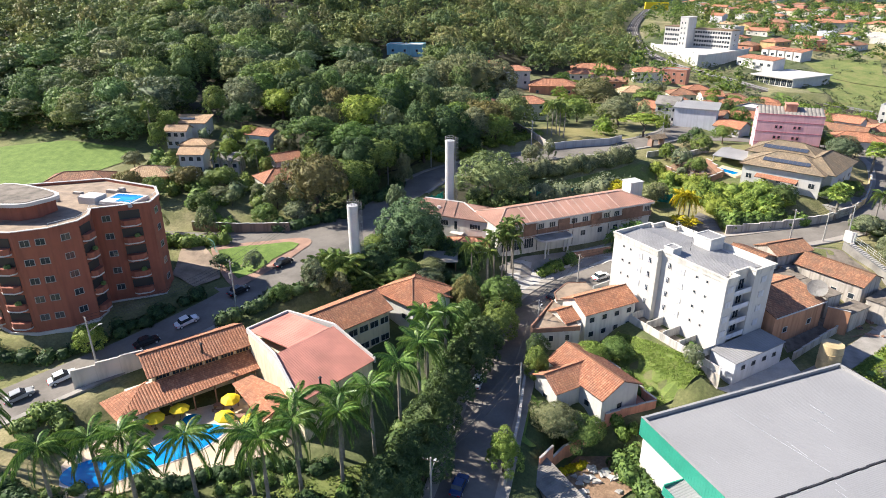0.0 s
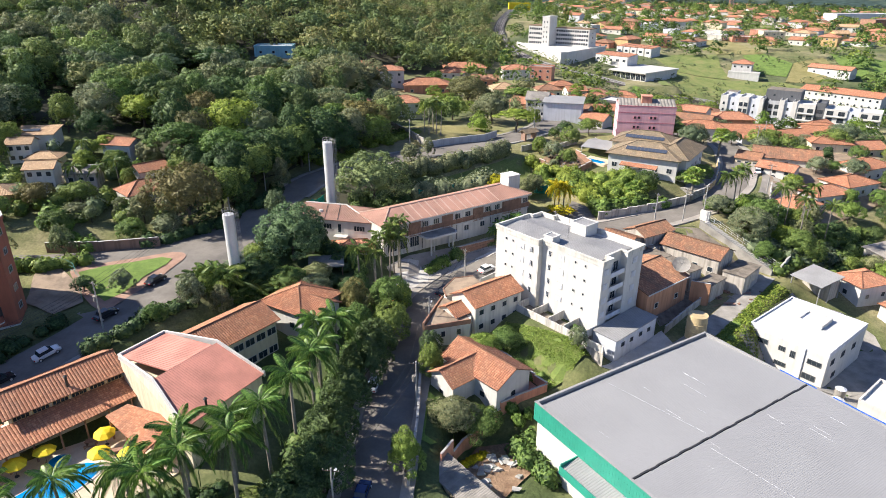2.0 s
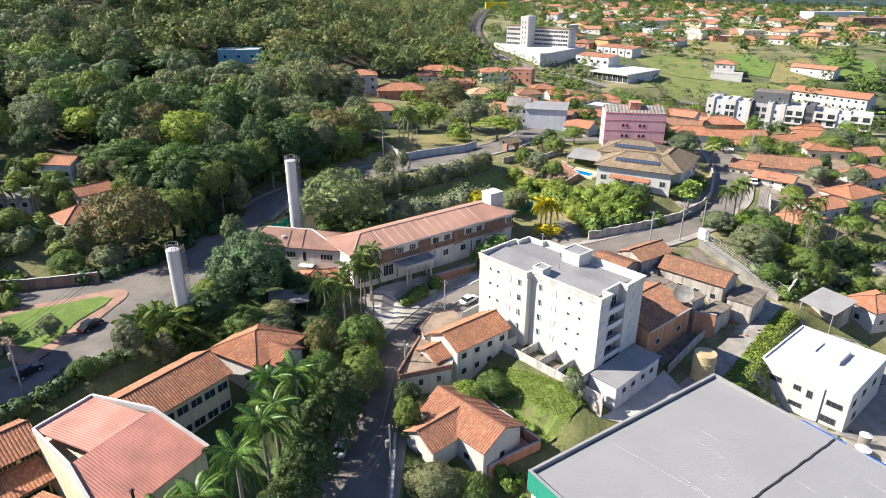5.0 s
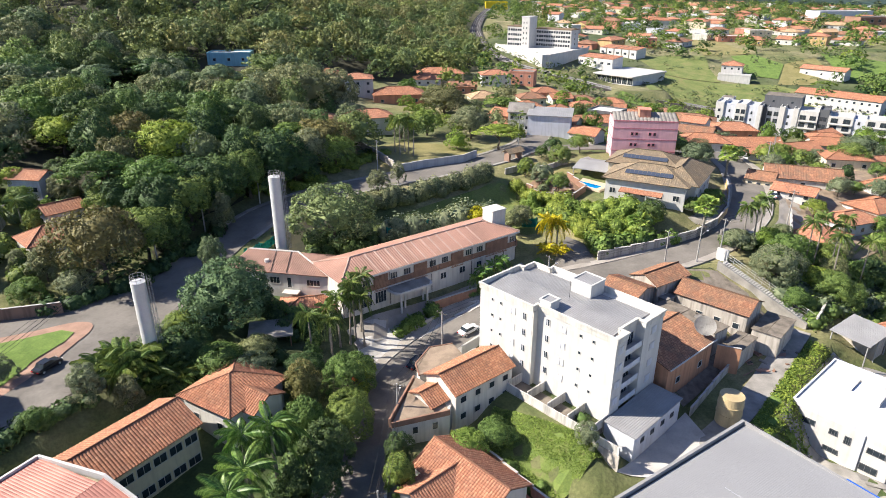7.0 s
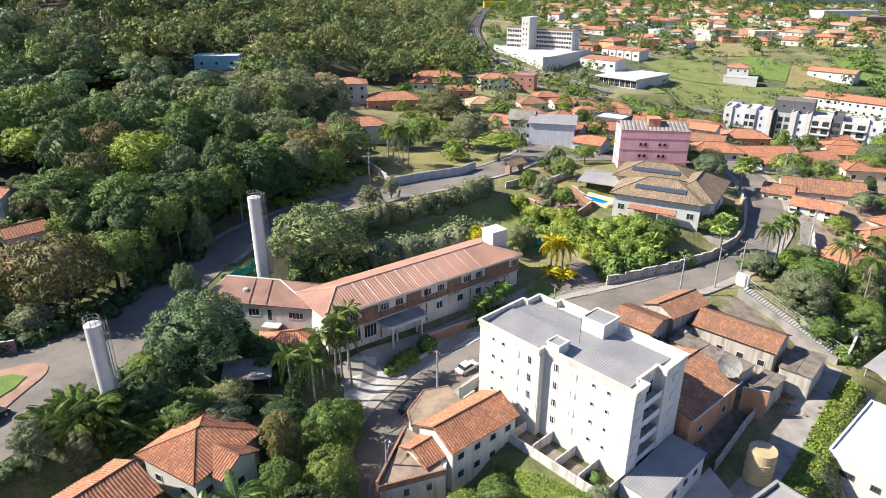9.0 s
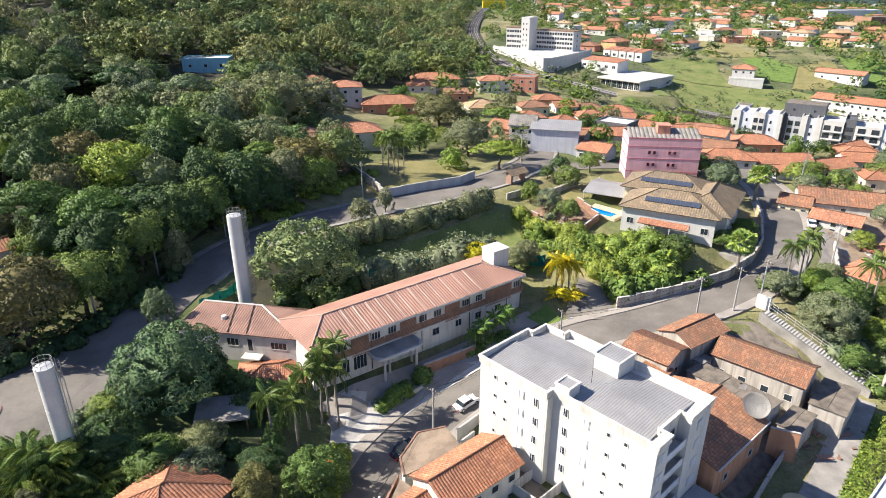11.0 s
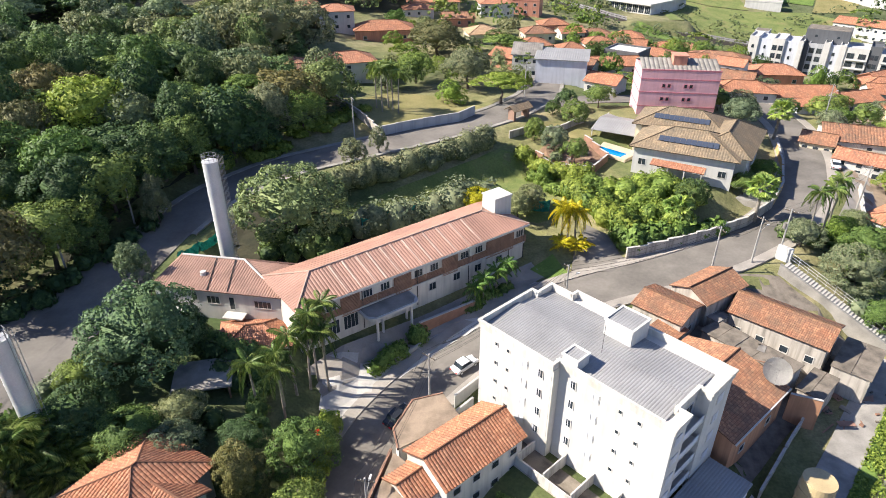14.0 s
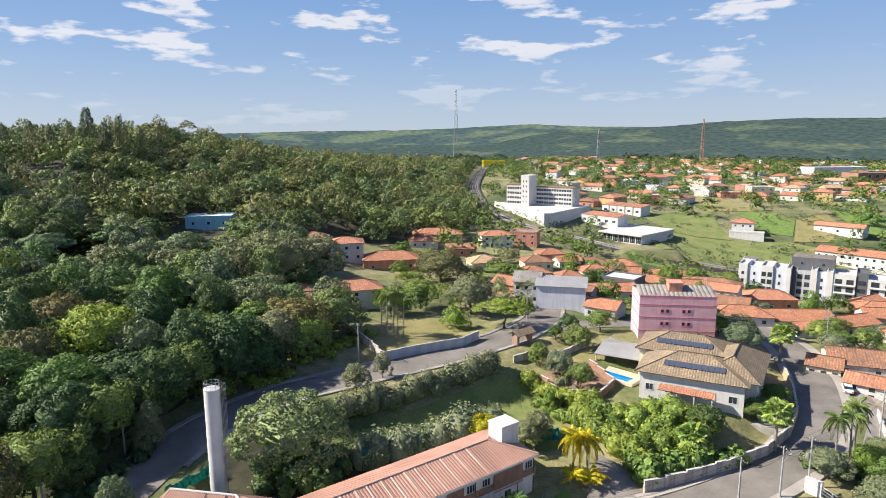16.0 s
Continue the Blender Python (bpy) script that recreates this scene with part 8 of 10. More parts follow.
for x, y, z, yaw, l, w, h, rise, wall, roof, kind, wins, lab in (
        (-112.0, 160.0, 13.2, 12, 11, 8, 5.0, 1.2, "white", "claytan", "shed", F1, "white villa with a tan tile roof and solar panels"),
        (-110.5, 151.0, 12.2, 12, 6.5, 5.5, 5.8, 1.2, "white", "claytan", "gable", F2, "small white tower house with tan tiles"),
        (-104.0, 149.0, 11.4, 12, 9, 6, 3.2, 1.2, "cream", "claytan", "hip", F1, "tan tiled porch of the villa"),
        (-97.0, 137.0, 9.6, 12, 7, 6, 6.4, 1.3, "white", "claytan", "gable", F2, "white gabled house with tan tiles"),
        (-90.0, 141.0, 9.8, 12, 8, 6, 3.4, 0.8, "oldwall", "fibre", "shed", F1, "low shed with dark sheet roof"),
        (-104.0, 128.0, 8.6, 20, 12, 8, 3.6, 1.8, "ochre", "claytan", "hip", F1, "low house with a broad tan tile roof"),
        (-118.0, 121.0, 8.6, 22, 16, 8, 3.4, 1.6, "salmon", "clayold", "hip", F1, "long shed with a dark red tile roof"),
        (-89.0, 158.5, 11.6, -8, 9, 7, 4.6, 1.4, "palegrey", "clay", "gable", F1, "house with an orange gable on the slope"),
        (-74.5, 138.0, 5.6, 48, 12, 9, 5.0, 2.2, "offwhite", "clay", "hip", F1, "house with a mossy orange hipped roof among trees"),
        (-76.5, 146.0, 8.5, 48, 8, 6, 4.6, 1.4, "white", "clay", "gable", F1, "small wing with orange tiles"),
        (-86.6, 297.5, 19.4, 6, 17, 10, 7.2, 0.5, "bluewall", "white", "flat", F2, "turquoise house with a flat white roof in the wood"),
        (-151.0, 296.0, 25.0, 10, 12, 9, 4.5, 1.8, "salmon", "clayold", "hip", F1, "reddish house with an old tile roof in the wood"),
        (-97.0, 228.0, 18.3, 8, 14, 0.4, 1.5, 0.2, "brickwall", "paver", "flat", (), "low brick garden wall in the clearing")):
    k = 0.85 if y < 165 else 1.0
    house(x, y, yaw, l * k, w * k, h * k, rise * k, lab, wall, roof, kind, z=z, wins=wins, group=g, rib=0.5)
solar(new("solar_array"), pose(-115.0, 158.0, 17.98, 9, 0, 12), 4, 1, 1.1, 1.7)
tagged(scene.objects["solar_array"], "row of dark solar panels on the tan villa roof", "solar panels")

# ---------------------------------------------------------------- the far town
rt = random.Random(77)
far_rows = []
for row in range(15):
    y0 = 462 + row * 34 + row * row * 1.6
    x = 96 + row * 3.0
    while x < 330 + row * 44:
        xx, yy = x + rt.uniform(-3, 3), y0 + rt.uniform(-9, 9) + 0.08 * x
        l, w = rt.uniform(11, 19), rt.uniform(9, 12)
        if rt.random() < 0.82 and not (130 < xx < 215 and yy < 455):
            two = rt.random() < 0.35
            wall = rt.choice(("white", "white", "cream", "offwhite", "salmon", "palegrey", "ochre"))
            roof = rt.choice(("clay", "clay", "claynew", "claynew", "clayold", "claytan"))
            kind = rt.choice(("hip", "hip", "gable", "gable", "flat"))
            if kind == "flat":
                roof = rt.choice(("paleslab", "fibre", "white"))
            h_ = house(xx, yy, rt.choice((-42, -38, 48, -50, -5)) + rt.uniform(-6, 6), l, w, 6.2 if two else 3.6, 1.9,
                  f"{'two-storey' if two else 'single-storey'} {wall.replace('offwhite', 'off-white').replace('palegrey', 'pale grey')} town house with a {'flat roof' if kind == 'flat' else 'clay tile roof'}",
                  wall, roof, kind, wins=(("F", 3, 2 if two else 1, 1.4, 1.2),) if row < 3 else (), group="town houses", rib=1.0 if row < 4 else 2.0, ridge=row < 4)
            if row > 3:
                far_rows.append(h_)
        x += l + rt.uniform(2, 12)
join_far(far_rows, "far_houses", "distant town houses with orange tile roofs")
house(66, 830, 0, 26, 14, 8, 0.5, "yellow building at the bend of the railway", "yellow", "paleslab", "flat", name="yellow_building")
for x, y, yaw, l in ((-190, 830, 4, 30), (-130, 860, 4, 22), (-60, 820, 8, 34), (-20, 850, 8, 30), (-330, 760, 0, 24)):
    house(x, y, yaw, l, 14, 6, 2.4, "pale house on the far hill among trees", "white", "clay", "hip", group="far hill houses", rib=2.0, ridge=False)
house(400, 700, 10, 60, 20, 9, 0.6, "large pale hall in the far town", "palegrey", "paleslab", "flat", name="hall")
house(380, 610, 10, 46, 18, 9, 0.6, "unfinished brick building in the far town", "brickwall", "oldconcrete", "flat", name="brick_shell", wins=(("F", 6, 2, 3.0, 2.4),))


def mast(x, y, h, w, label, mat="pole"):
    z = float(lie(np.array([x]), np.array([y]))[0])
    m = thing("radio_mast", pose(x, y, z), label, "mast", "radio masts")
    n = int(h / (w * 1.6))
    for sx, sy in ((-1, -1), (1, -1), (1, 1), (-1, 1)):
        bm = bmesh.new()
        rod(bm, (sx * w / 2, sy * w / 2, 0), (sx * w / 8, sy * w / 8, h), 0.16, 5)
        part("leg", bm, M[mat], m)
    bm = bmesh.new()
    for k in range(n):
        z0, z1 = h * k / n, h * (k + 1) / n
        a, b = w / 2 - (w * 3 / 8) * k / n, w / 2 - (w * 3 / 8) * (k + 1) / n
        for (p, q) in (((-1, -1), (1, -1)), ((1, -1), (1, 1)), ((1, 1), (-1, 1)), ((-1, 1), (-1, -1))):
            rod(bm, (p[0] * a, p[1] * a, z0), (q[0] * b, q[1] * b, z1), 0.08, 4)
            rod(bm, (q[0] * a, q[1] * a, z0), (p[0] * b, p[1] * b, z1), 0.08, 4)
    part("bracing", bm, M[mat], m)


mast(22, 900, 98, 7, "tall lattice radio mast on the hill")
mast(205, 880, 48, 4, "lattice radio mast in the far town")
mast(372, 960, 64, 5, "red and white lattice radio mast in the far town", "salmon")

# ---------------------------------------------------------------- railway
rail = _dense([(64, 900, 0), (53.6, 797, 0), (42, 688, 0), (34, 618, 0), (27.2, 549, 0), (28, 487, 0), (33, 433, 0), (42.5, 400.5, 0), (56, 387, 0), (71, 376, 0), (86, 364, 0), (105, 354, 0), (122, 347.5, 0), (138, 339, 0), (165, 330, 0), (220, 322, 0), (300, 320, 0)], 6.0)
rail[:, 2] = lie(rail[:, 0], rail[:, 1]) + 0.7
for _ in range(20):
    rail[1:-1, 2] = (rail[:-2, 2] + rail[2:, 2]) / 2
strip("railway", rail, -4.2, 4.2, 0.3, M["track"], "dark ballast railway bed with two tracks", 3.0)
for off in (-2.6, -1.2, 1.2, 2.6):
    strip("rail", rail, off - 0.09, off + 0.09, 0.5, M["pole"], "steel rail of the railway", 0.2)


# ---------------------------------------------------------------- cars
CARS = {}


def car(x, y, yaw, col, label, name="car", z=None, length=4.1):
    if "wheel" not in CARS:
        bm = bmesh.new()
        bmesh.ops.create_cone(bm, cap_ends=True, segments=16, radius1=0.31, radius2=0.31, depth=0.2, matrix=Matrix.Rotation(math.pi / 2, 4, "X"))
        CARS["wheel"] = mesh_of("wheel", bm, M["tyre"])
        bm = bmesh.new()
        bmesh.ops.create_cone(bm, cap_ends=True, segments=12, radius1=0.19, radius2=0.19, depth=0.23, matrix=Matrix.Rotation(math.pi / 2, 4, "X"))
        CARS["rim"] = mesh_of("rim", bm, M["steel"])
        bm = bmesh.new()
        prof = [(-1.35, 0.86), (-0.95, 1.40), (0.35, 1.42), (1.0, 0.90)]
        lo = [bm.verts.new((a, s * 0.76, b)) for s in (-1, 1) for a, b in prof]
        for f in ((0, 1, 2, 3)[::-1], (4, 5, 6, 7), (0, 4, 5, 1)[::-1], (2, 6, 7, 3)[::-1]):
            bm.faces.new([lo[i] for i in f])
        CARS["glass"] = mesh_of("glasshouse", bm, M["glass"])
        bm = bmesh.new()
        box(bm, -0.95, 0.38, -0.66, 0.66, 1.38, 1.46)
        CARS["roofbase"] = bm
        for key, c in (("white", (0.75, 0.75, 0.75)), ("dark", (0.02, 0.022, 0.026)), ("blue", (0.02, 0.05, 0.16)), ("red", (0.5, 0.01, 0.01)), ("silver", (0.36, 0.37, 0.38))):
            M["car" + key] = paint("car_" + key, c, 0.25, stain=0.05)
            bm = bmesh.new()
            side = [(-1.95, 0.3), (-2.02, 0.62), (-1.9, 0.86), (-1.35, 0.92), (1.0, 0.92), (1.75, 0.78), (2.02, 0.6), (2.0, 0.3)]
            a = [bm.verts.new((p, -0.84, q)) for p, q in side]
            b = [bm.verts.new((p, 0.84, q)) for p, q in side]
            bm.faces.new(a)
            bm.faces.new(b[::-1])
            for i in range(8):
                j = (i + 1) % 8
                bm.faces.new((a[j], a[i], b[i], b[j]))
            bmesh.ops.recalc_face_normals(bm, faces=bm.faces)
            bmesh.ops.bevel(bm, geom=[e for e in bm.edges if e.calc_face_angle(0) > 0.9], offset=0.09, segments=2, affect="EDGES")
            CARS["body" + key] = mesh_of("body", bm, M["car" + key])
            bm = bmesh.new()
            box(bm, -0.98, 0.4, -0.68, 0.68, 1.40, 1.47)
            CARS["roof" + key] = mesh_of("roof", bm, M["car" + key])
        for key, m_, y_ in (("headlight", "trim", 1.96), ("tail_light", "carred", -2.0)):
            bm = bmesh.new()
            box(bm, y_ - 0.06, y_ + 0.06, -0.16, 0.16, 0.58, 0.72)
            CARS[key] = mesh_of(key, bm, M[m_])
    z = at(x, y) + 0.16 if z is None else z
    dx, dy = math.cos(radians(yaw)) * 1.3, math.sin(radians(yaw)) * 1.3
    pitch = -math.degrees(math.atan2(at(x + dx, y + dy) - at(x - dx, y - dy), 2.6))
    c = thing(name, pose(x, y, z, 0, pitch, yaw), label, "car", "parked cars")
    for k, n in (("body" + col, "body"), ("glass", "glasshouse"), ("roof" + col, "roof")):
        o = part(n, CARS[k], None, c)
        o.scale = (length / 4.05, 1, 1)
    for sx in (-1.25, 1.28):
        for sy in (-0.76, 0.76):
            o = part("wheel", CARS["wheel"], None, c)
            o.location = (sx * length / 4.05, sy, 0.31)
            part("rim", CARS["rim"], None, o)
    for n in ("headlight", "tail_light"):
        for sy in (-0.6, 0.6):
            o = part(n, CARS[n], None, c)
            o.location = (0, sy, 0)
            o.scale = (length / 4.05, 1, 1)


for x, y, yaw, col, lab in ((-64.6, 81.0, 54, "white", "white hatchback parked along the street"), (-68.0, 74.6, 54, "dark", "dark pickup parked along the street"), (-60.6, 91.6, 63, "dark", "black car parked by the verge"),
                            (-75.6, 64.4, 52, "white", "white van-like car parked along the street"), (-79.0, 59.6, 52, "silver", "silver car parked along the street"), (-57.2, 103.4, 68, "dark", "black car beside the traffic island"),
                            (-12.6, 62.6, 82, "blue", "blue pickup on the shaded street"), (-14.0, 84.6, 84, "white", "white car under the street trees"), (-12.6, 111.2, 62, "red", "red car parked under trees"),
                            (-3.2, 114.2, 48, "dark", "dark car parked by the garage"), (5.6, 122.8, 40, "white", "white hatchback parked by the plot wall"), (84.5, 176.5, 66, "white", "white car by the pavement")):
    car(x, y, yaw, col, lab)


# ---------------------------------------------------------------- poles and wires
def street_pole(x, y, h, yaw, lamp=True, gear=False, arms=1):
    p = thing("utility_pole", pose(x, y, at(x, y), 0, 0, yaw), "concrete utility pole with a crossarm and insulators", "pole", "utility poles")
    bm = bmesh.new()
    ring_rod(bm, Vector((0, 0, -0.5)), Vector((0, 0, h)), 0.17, 0.11, 8)
    part("shaft", bm, M["pole"], p)
    for k in range(arms):
        bm = bmesh.new()
        box(bm, -1.05, 1.05, -0.045, 0.045, h - 0.48 - k * 0.9, h - 0.38 - k * 0.9)
        a = part("crossarm", bm, M["bark"], p)
        for u in (-1.0, -0.4, 0.4, 1.0):
            bm = bmesh.new()
            tube(bm, u, 0, h - 0.38 - k * 0.9, h - 0.2 - k * 0.9, 0.05, 0.04, 6)
            part("insulator", bm, M["trim"], a)
    if lamp:
        bm = bmesh.new()
        rod(bm, (0, 0, h - 2.6), (0, -1.6, h - 1.9), 0.035, 5)
        l = part("lamp_arm", bm, M["pole"], p)
        bm = bmesh.new()
        box(bm, -0.12, 0.12, -2.1, -1.5, h - 1.98, h - 1.82)
        part("lamp_head", bm, M["steel"], l)
    if gear:
        bm = bmesh.new()
        tube(bm, 0.35, 0, h - 3.6, h - 2.6, 0.32, 0.32, 12)
        part("transformer", bm, M["fibre"], p)
    return p


POLES = [(-72.0, 67.6, 9.5, 55), (-58.6, 87.0, 9.5, 60), (-54.6, 137.0, 9, 70), (-50.4, 152.0, 9, 65), (-42.5, 167.5, 9, 45), (-16.0, 185.5, 9, 28), (24.0, 213.0, 9, 50)]
POLES2 = [(-15.4, 58.0, 9, 85), (-6.6, 80.0, 8.5, 88), (-5.6, 99.0, 8.5, 80), (0.8, 115.9, 9, 50), (21.0, 133.0, 8.5, 25), (45.6, 140.3, 8.5, 25), (53.0, 142.6, 8.5, 30), (58.5, 144.8, 8.5, 40), (80.0, 160.0, 9, 62), (91.5, 196.0, 9, 75), (99.0, 208.0, 9, 20)]
for row in (POLES, POLES2):
    for i, (x, y, h, yaw) in enumerate(row):
        street_pole(x, y, h, yaw + 90, i % 2 == 0, i % 3 == 1)
    for (x0, y0, h0, a0), (x1, y1, h1, a1) in zip(row, row[1:]):
        w = thing("power_lines", pose(0, 0, 0), "thin black overhead power lines between poles", "power line", "power lines")
        for u, dz in ((-1.0, -0.2), (0.0, -0.2), (1.0, -0.2), (-0.4, -1.1), (0.4, -1.1)):
            p = Vector((x0 + u * math.cos(radians(a0 + 90)), y0 + u * math.sin(radians(a0 + 90)), at(x0, y0) + h0 + dz))
            q = Vector((x1 + u * math.cos(radians(a1 + 90)), y1 + u * math.sin(radians(a1 + 90)), at(x1, y1) + h1 + dz))
            pts = [p.lerp(q, s / 8) - Vector((0, 0, 1.0 * (1 - (2 * s / 8 - 1) ** 2))) for s in range(9)]
            co = [tuple(v + Vector(o)) for v in pts for o in ((0.02, 0, -0.012), (-0.02, 0, -0.012), (0, 0, 0.022))]
            loops = [i for s in range(8) for e in range(3) for i in (3 * s + e, 3 * s + (e + 1) % 3, 3 * s + 3 + (e + 1) % 3, 3 * s + 3 + e)]
            part("wire", raw_mesh("wire", co, np.full(24, 4), loops, M["dark"]), None, w)

# ---------------------------------------------------------------- plots, lawns, paving
patch("street_apron", [(-57.5, 88), (-54, 92.5), (-50.7, 97.5), (-48.0, 101), (-46.9, 109.8), (-44.4, 118), (-43.4, 130), (-40.9, 142), (-44, 146), (-53, 138.4), (-56.7, 131.6), (-61, 125.3), (-67, 119.8), (-72, 115.5), (-69, 110.5), (-60, 98), (-60.5, 92)], "asphalt", "broad worn asphalt where the streets meet", 0.19)
patch("traffic_island", blob([(-62.5, 93.6), (-59.4, 99.0), (-57.0, 105.4), (-55.4, 111.4), (-56.4, 114.8), (-59.6, 115.0), (-64.4, 112.2), (-69.5, 109.4), (-74.5, 106.0), (-70.0, 100.0)]), "paver", "reddish paved rim of the traffic island", 0.3)
patch("island_lawn", [(-72.3, 104.4), (-70.0, 101.4), (-63.4, 96.4), (-61.4, 99.2), (-60.2, 104.4), (-57.6, 109.0), (-57.6, 111.8), (-60.0, 112.4), (-64.4, 109.8), (-69.0, 107.4)], "lawn", "bright green lawn on the traffic island", 0.42)
patch("plaza", [(-81.3, 106.4), (-77.5, 106.6), (-69.8, 100.2), (-67.4, 96.5), (-70.5, 92.5), (-76.6, 94.4)], "court", "brown paved court beside the traffic island", 0.25)
fence = thing("green_fence", pose(0, 0, 0), "green metal fence round the paved court", "fence")
fp = [(-79.5, 107.2), (-76.5, 106.8), (-73.2, 104.6), (-70.2, 101.2), (-68.2, 97.4)]
for (x0, y0), (x1, y1) in zip(fp, fp[1:]):
    a_, b_ = Vector((x0, y0, at(x0, y0) + 0.2)), Vector((x1, y1, at(x1, y1) + 0.2))
    bm = bmesh.new()
    rod(bm, a_, a_ + Vector((0, 0, 1.9)), 0.05)
    part("post", bm, M["green"], fence)
    for h_ in (0.2, 1.0, 1.85):
        bm = bmesh.new()
        rod(bm, a_ + Vector((0, 0, h_)), b_ + Vector((0, 0, h_)), 0.03, 4)
        part("rail", bm, M["green"], fence)
patch("entrance_drive", [(-13.6, 115.6), (-13.8, 122.8), (-9.4, 124.2), (-3.2, 128.0), (3, 131.6), (10, 136.4), (17.2, 141.8), (20.6, 139.6), (9.4, 132.0), (0.5, 125.0), (-7.4, 117.6), (-9.8, 113.6)], "paleslab", "pale paved entrance drive before the long building", 0.2)
patch("field_lawn", [(-8, 152), (-18, 158), (-4, 168), (10, 177), (18, 184), (26, 170), (30, 160), (20, 156), (8, 160)], "rough", "sloping green field behind the long building", 0.1)
patch("hill_meadow", [(-176, 128), (-158, 138), (-142, 144.5), (-121, 145.5), (-117, 141), (-122, 128), (-124, 121), (-139, 115), (-176, 110)], "lawn", "sunlit hillside meadow with short grass", 0.15)
patch("vacant_plot", [(8.5, 103.0), (6.2, 97.5), (14.6, 86.5), (24.2, 93.4)], "grass", "overgrown vacant plot", 0.15)
patch("dry_slope", [(108, 356), (124, 351), (150, 342), (190, 334), (200, 372), (186, 384), (160, 386), (140, 392), (128, 400), (112, 385)], "rough", "rough grass slope above the railway", 0.25, 3.0)
patch("green_slope", [(128, 402), (140, 393), (158, 388), (160, 412), (166, 437), (138, 437), (122, 426)], "rough", "green grass slope in the far town", 0.25, 3.0)
patch("dry_field", [(166, 438), (197, 440), (200, 520), (184, 520)], "dry", "dry grass plot between the far houses", 0.25, 3.0)
patch("green_slope", [(178, 398), (192, 392), (206, 416), (197, 439), (182, 436)], "lawn", "green grass slope in the far town", 0.25, 3.0)
patch("dry_slope", [(188, 384), (207, 382), (226, 405), (232, 430), (207, 417), (193, 392)], "dry", "dry grass plot in the far town", 0.25, 3.0)
patch("green_slope", [(228, 392), (250, 380), (270, 420), (240, 440)], "lawn", "green verge beside the stepped houses", 0.25, 3.0)
patch("railway_verge", [(92, 352), (118, 340), (140, 330), (136, 322), (110, 332), (88, 345)], "lawn", "bright green verge below the railway", 0.22, 3.0)
patch("garden_ground", [(-25, 201), (-12, 187), (6, 194), (14, 204), (4, 214), (-10, 218)], "dry", "dry lawn of the walled garden", 0.15)
patch("forecourt", [(-16, 121.2), (-11.5, 124.6), (-4, 130.2), (4, 136.2), (12, 142.2), (17.6, 145.6), (19.4, 142.4), (10.8, 136.0), (1, 129.4), (-6.4, 123.6), (-10.4, 120.0), (-13.4, 117.6)], "pave", "stained concrete forecourt below the entrance canopy", 0.26)
patch("ruined_yard", [(22.6, 180.6), (26.6, 173.8), (33, 171.8), (37.1, 177.4), (34, 186), (28, 187)], "soil", "bare rubble-strewn yard inside low brick walls", 0.2)
wall_run("brick_wall", [(22.6, 180.6), (26.6, 173.8), (33, 171.8), (37.1, 177.4), (34, 186)], 1.6, 0.3, "brickwall", "low ruined brick wall round the yard")
wall_run("brick_wall", [(17.5, 186), (22, 189.5), (29, 190.5), (36, 197)], 1.5, 0.3, "oldwall", "stained garden wall above the yard")
rr = random.Random(9)
for k in range(26):
    u, v = rr.uniform(25, 34), rr.uniform(175, 184)
    bm = bmesh.new()
    l_, w_, h_ = rr.uniform(0.4, 1.3), rr.uniform(0.3, 0.7), rr.uniform(0.2, 0.5)
    box(bm, -l_ / 2, l_ / 2, -w_ / 2, w_ / 2, -0.2, h_)
    for q in bm.verts:
        q.co += Vector((rr.uniform(-0.12, 0.12), rr.uniform(-0.12, 0.12), rr.uniform(-0.08, 0.08)))
    o = new("rubble_block", mesh_of("rubble_block", bm, M[rr.choice(("oldconcrete", "brickwall", "concrete"))]))
    o.matrix_basis = pose(u, v, at(u, v) + 0.2, rr.uniform(-9, 9), rr.uniform(-9, 9), rr.uniform(0, 180))
    tagged(o, "broken block of masonry in the ruined yard", "rubble", "rubble in the yard")
gate = thing("brick_gatehouse", pose(20.6, 196.0, at(20.6, 196.0), 0, 0, 40), "small brick gateway with a tiled lean-to roof", "gateway")
for sx in (-2.2, 2.2):
    bm = bmesh.new()
    box(bm, sx - 0.35, sx + 0.35, -0.9, 0.9, -1.0, 2.6)
    part("pier", bm, M["oldbrick"], gate)
part("roof", roof_mesh("roof", hip_slopes(5.4, 2.6, 2.7, 0.8, 0.4, "gable"), M["claybrown"], 0.44), None, gate)
patch("villa_yard", [(22, 186), (30, 188), (34, 187), (38, 190), (34, 196), (26, 195)], "dry", "dry open yard above the field", 0.15)
patch("club_lawn", [(-66, 44), (-50, 46), (-36, 52), (-25, 62), (-20, 60), (-26, 48), (-45, 40)], "rough", "shaded club garden lawn among palms", 0.15)
patch("path", [(-41, 98.5), (-35, 104.5), (-33.5, 103.6), (-39.5, 97.0)], "pave", "curving pale garden path", 0.25)
wall_run("garden_wall", [(-10.4, 186.0), (-4, 189.6), (6.8, 194.2), (10.6, 199)], 2.2, 0.25, "greywall", "grey rendered wall of the walled garden")
wall_run("garden_wall", [(-10.4, 186.0), (-17, 197), (-26, 212)], 2.0, 0.25, "oldwall", "old grey garden wall running up the slope")
wall_run("brick_wall", [(-84, 113.5), (-74, 115), (-63, 118.5)], 2.2, 0.3, "oldbrick", "old brown wall along the street below the hillside houses")
wall_run("planter_edge", [(-6.6, 124.4), (-8.2, 122.8), (-7.2, 121.8), (-2.4, 125.8), (-0.6, 127.6)], 0.75, 0.22, "paleslab", "low pale concrete edge of the entrance planter")
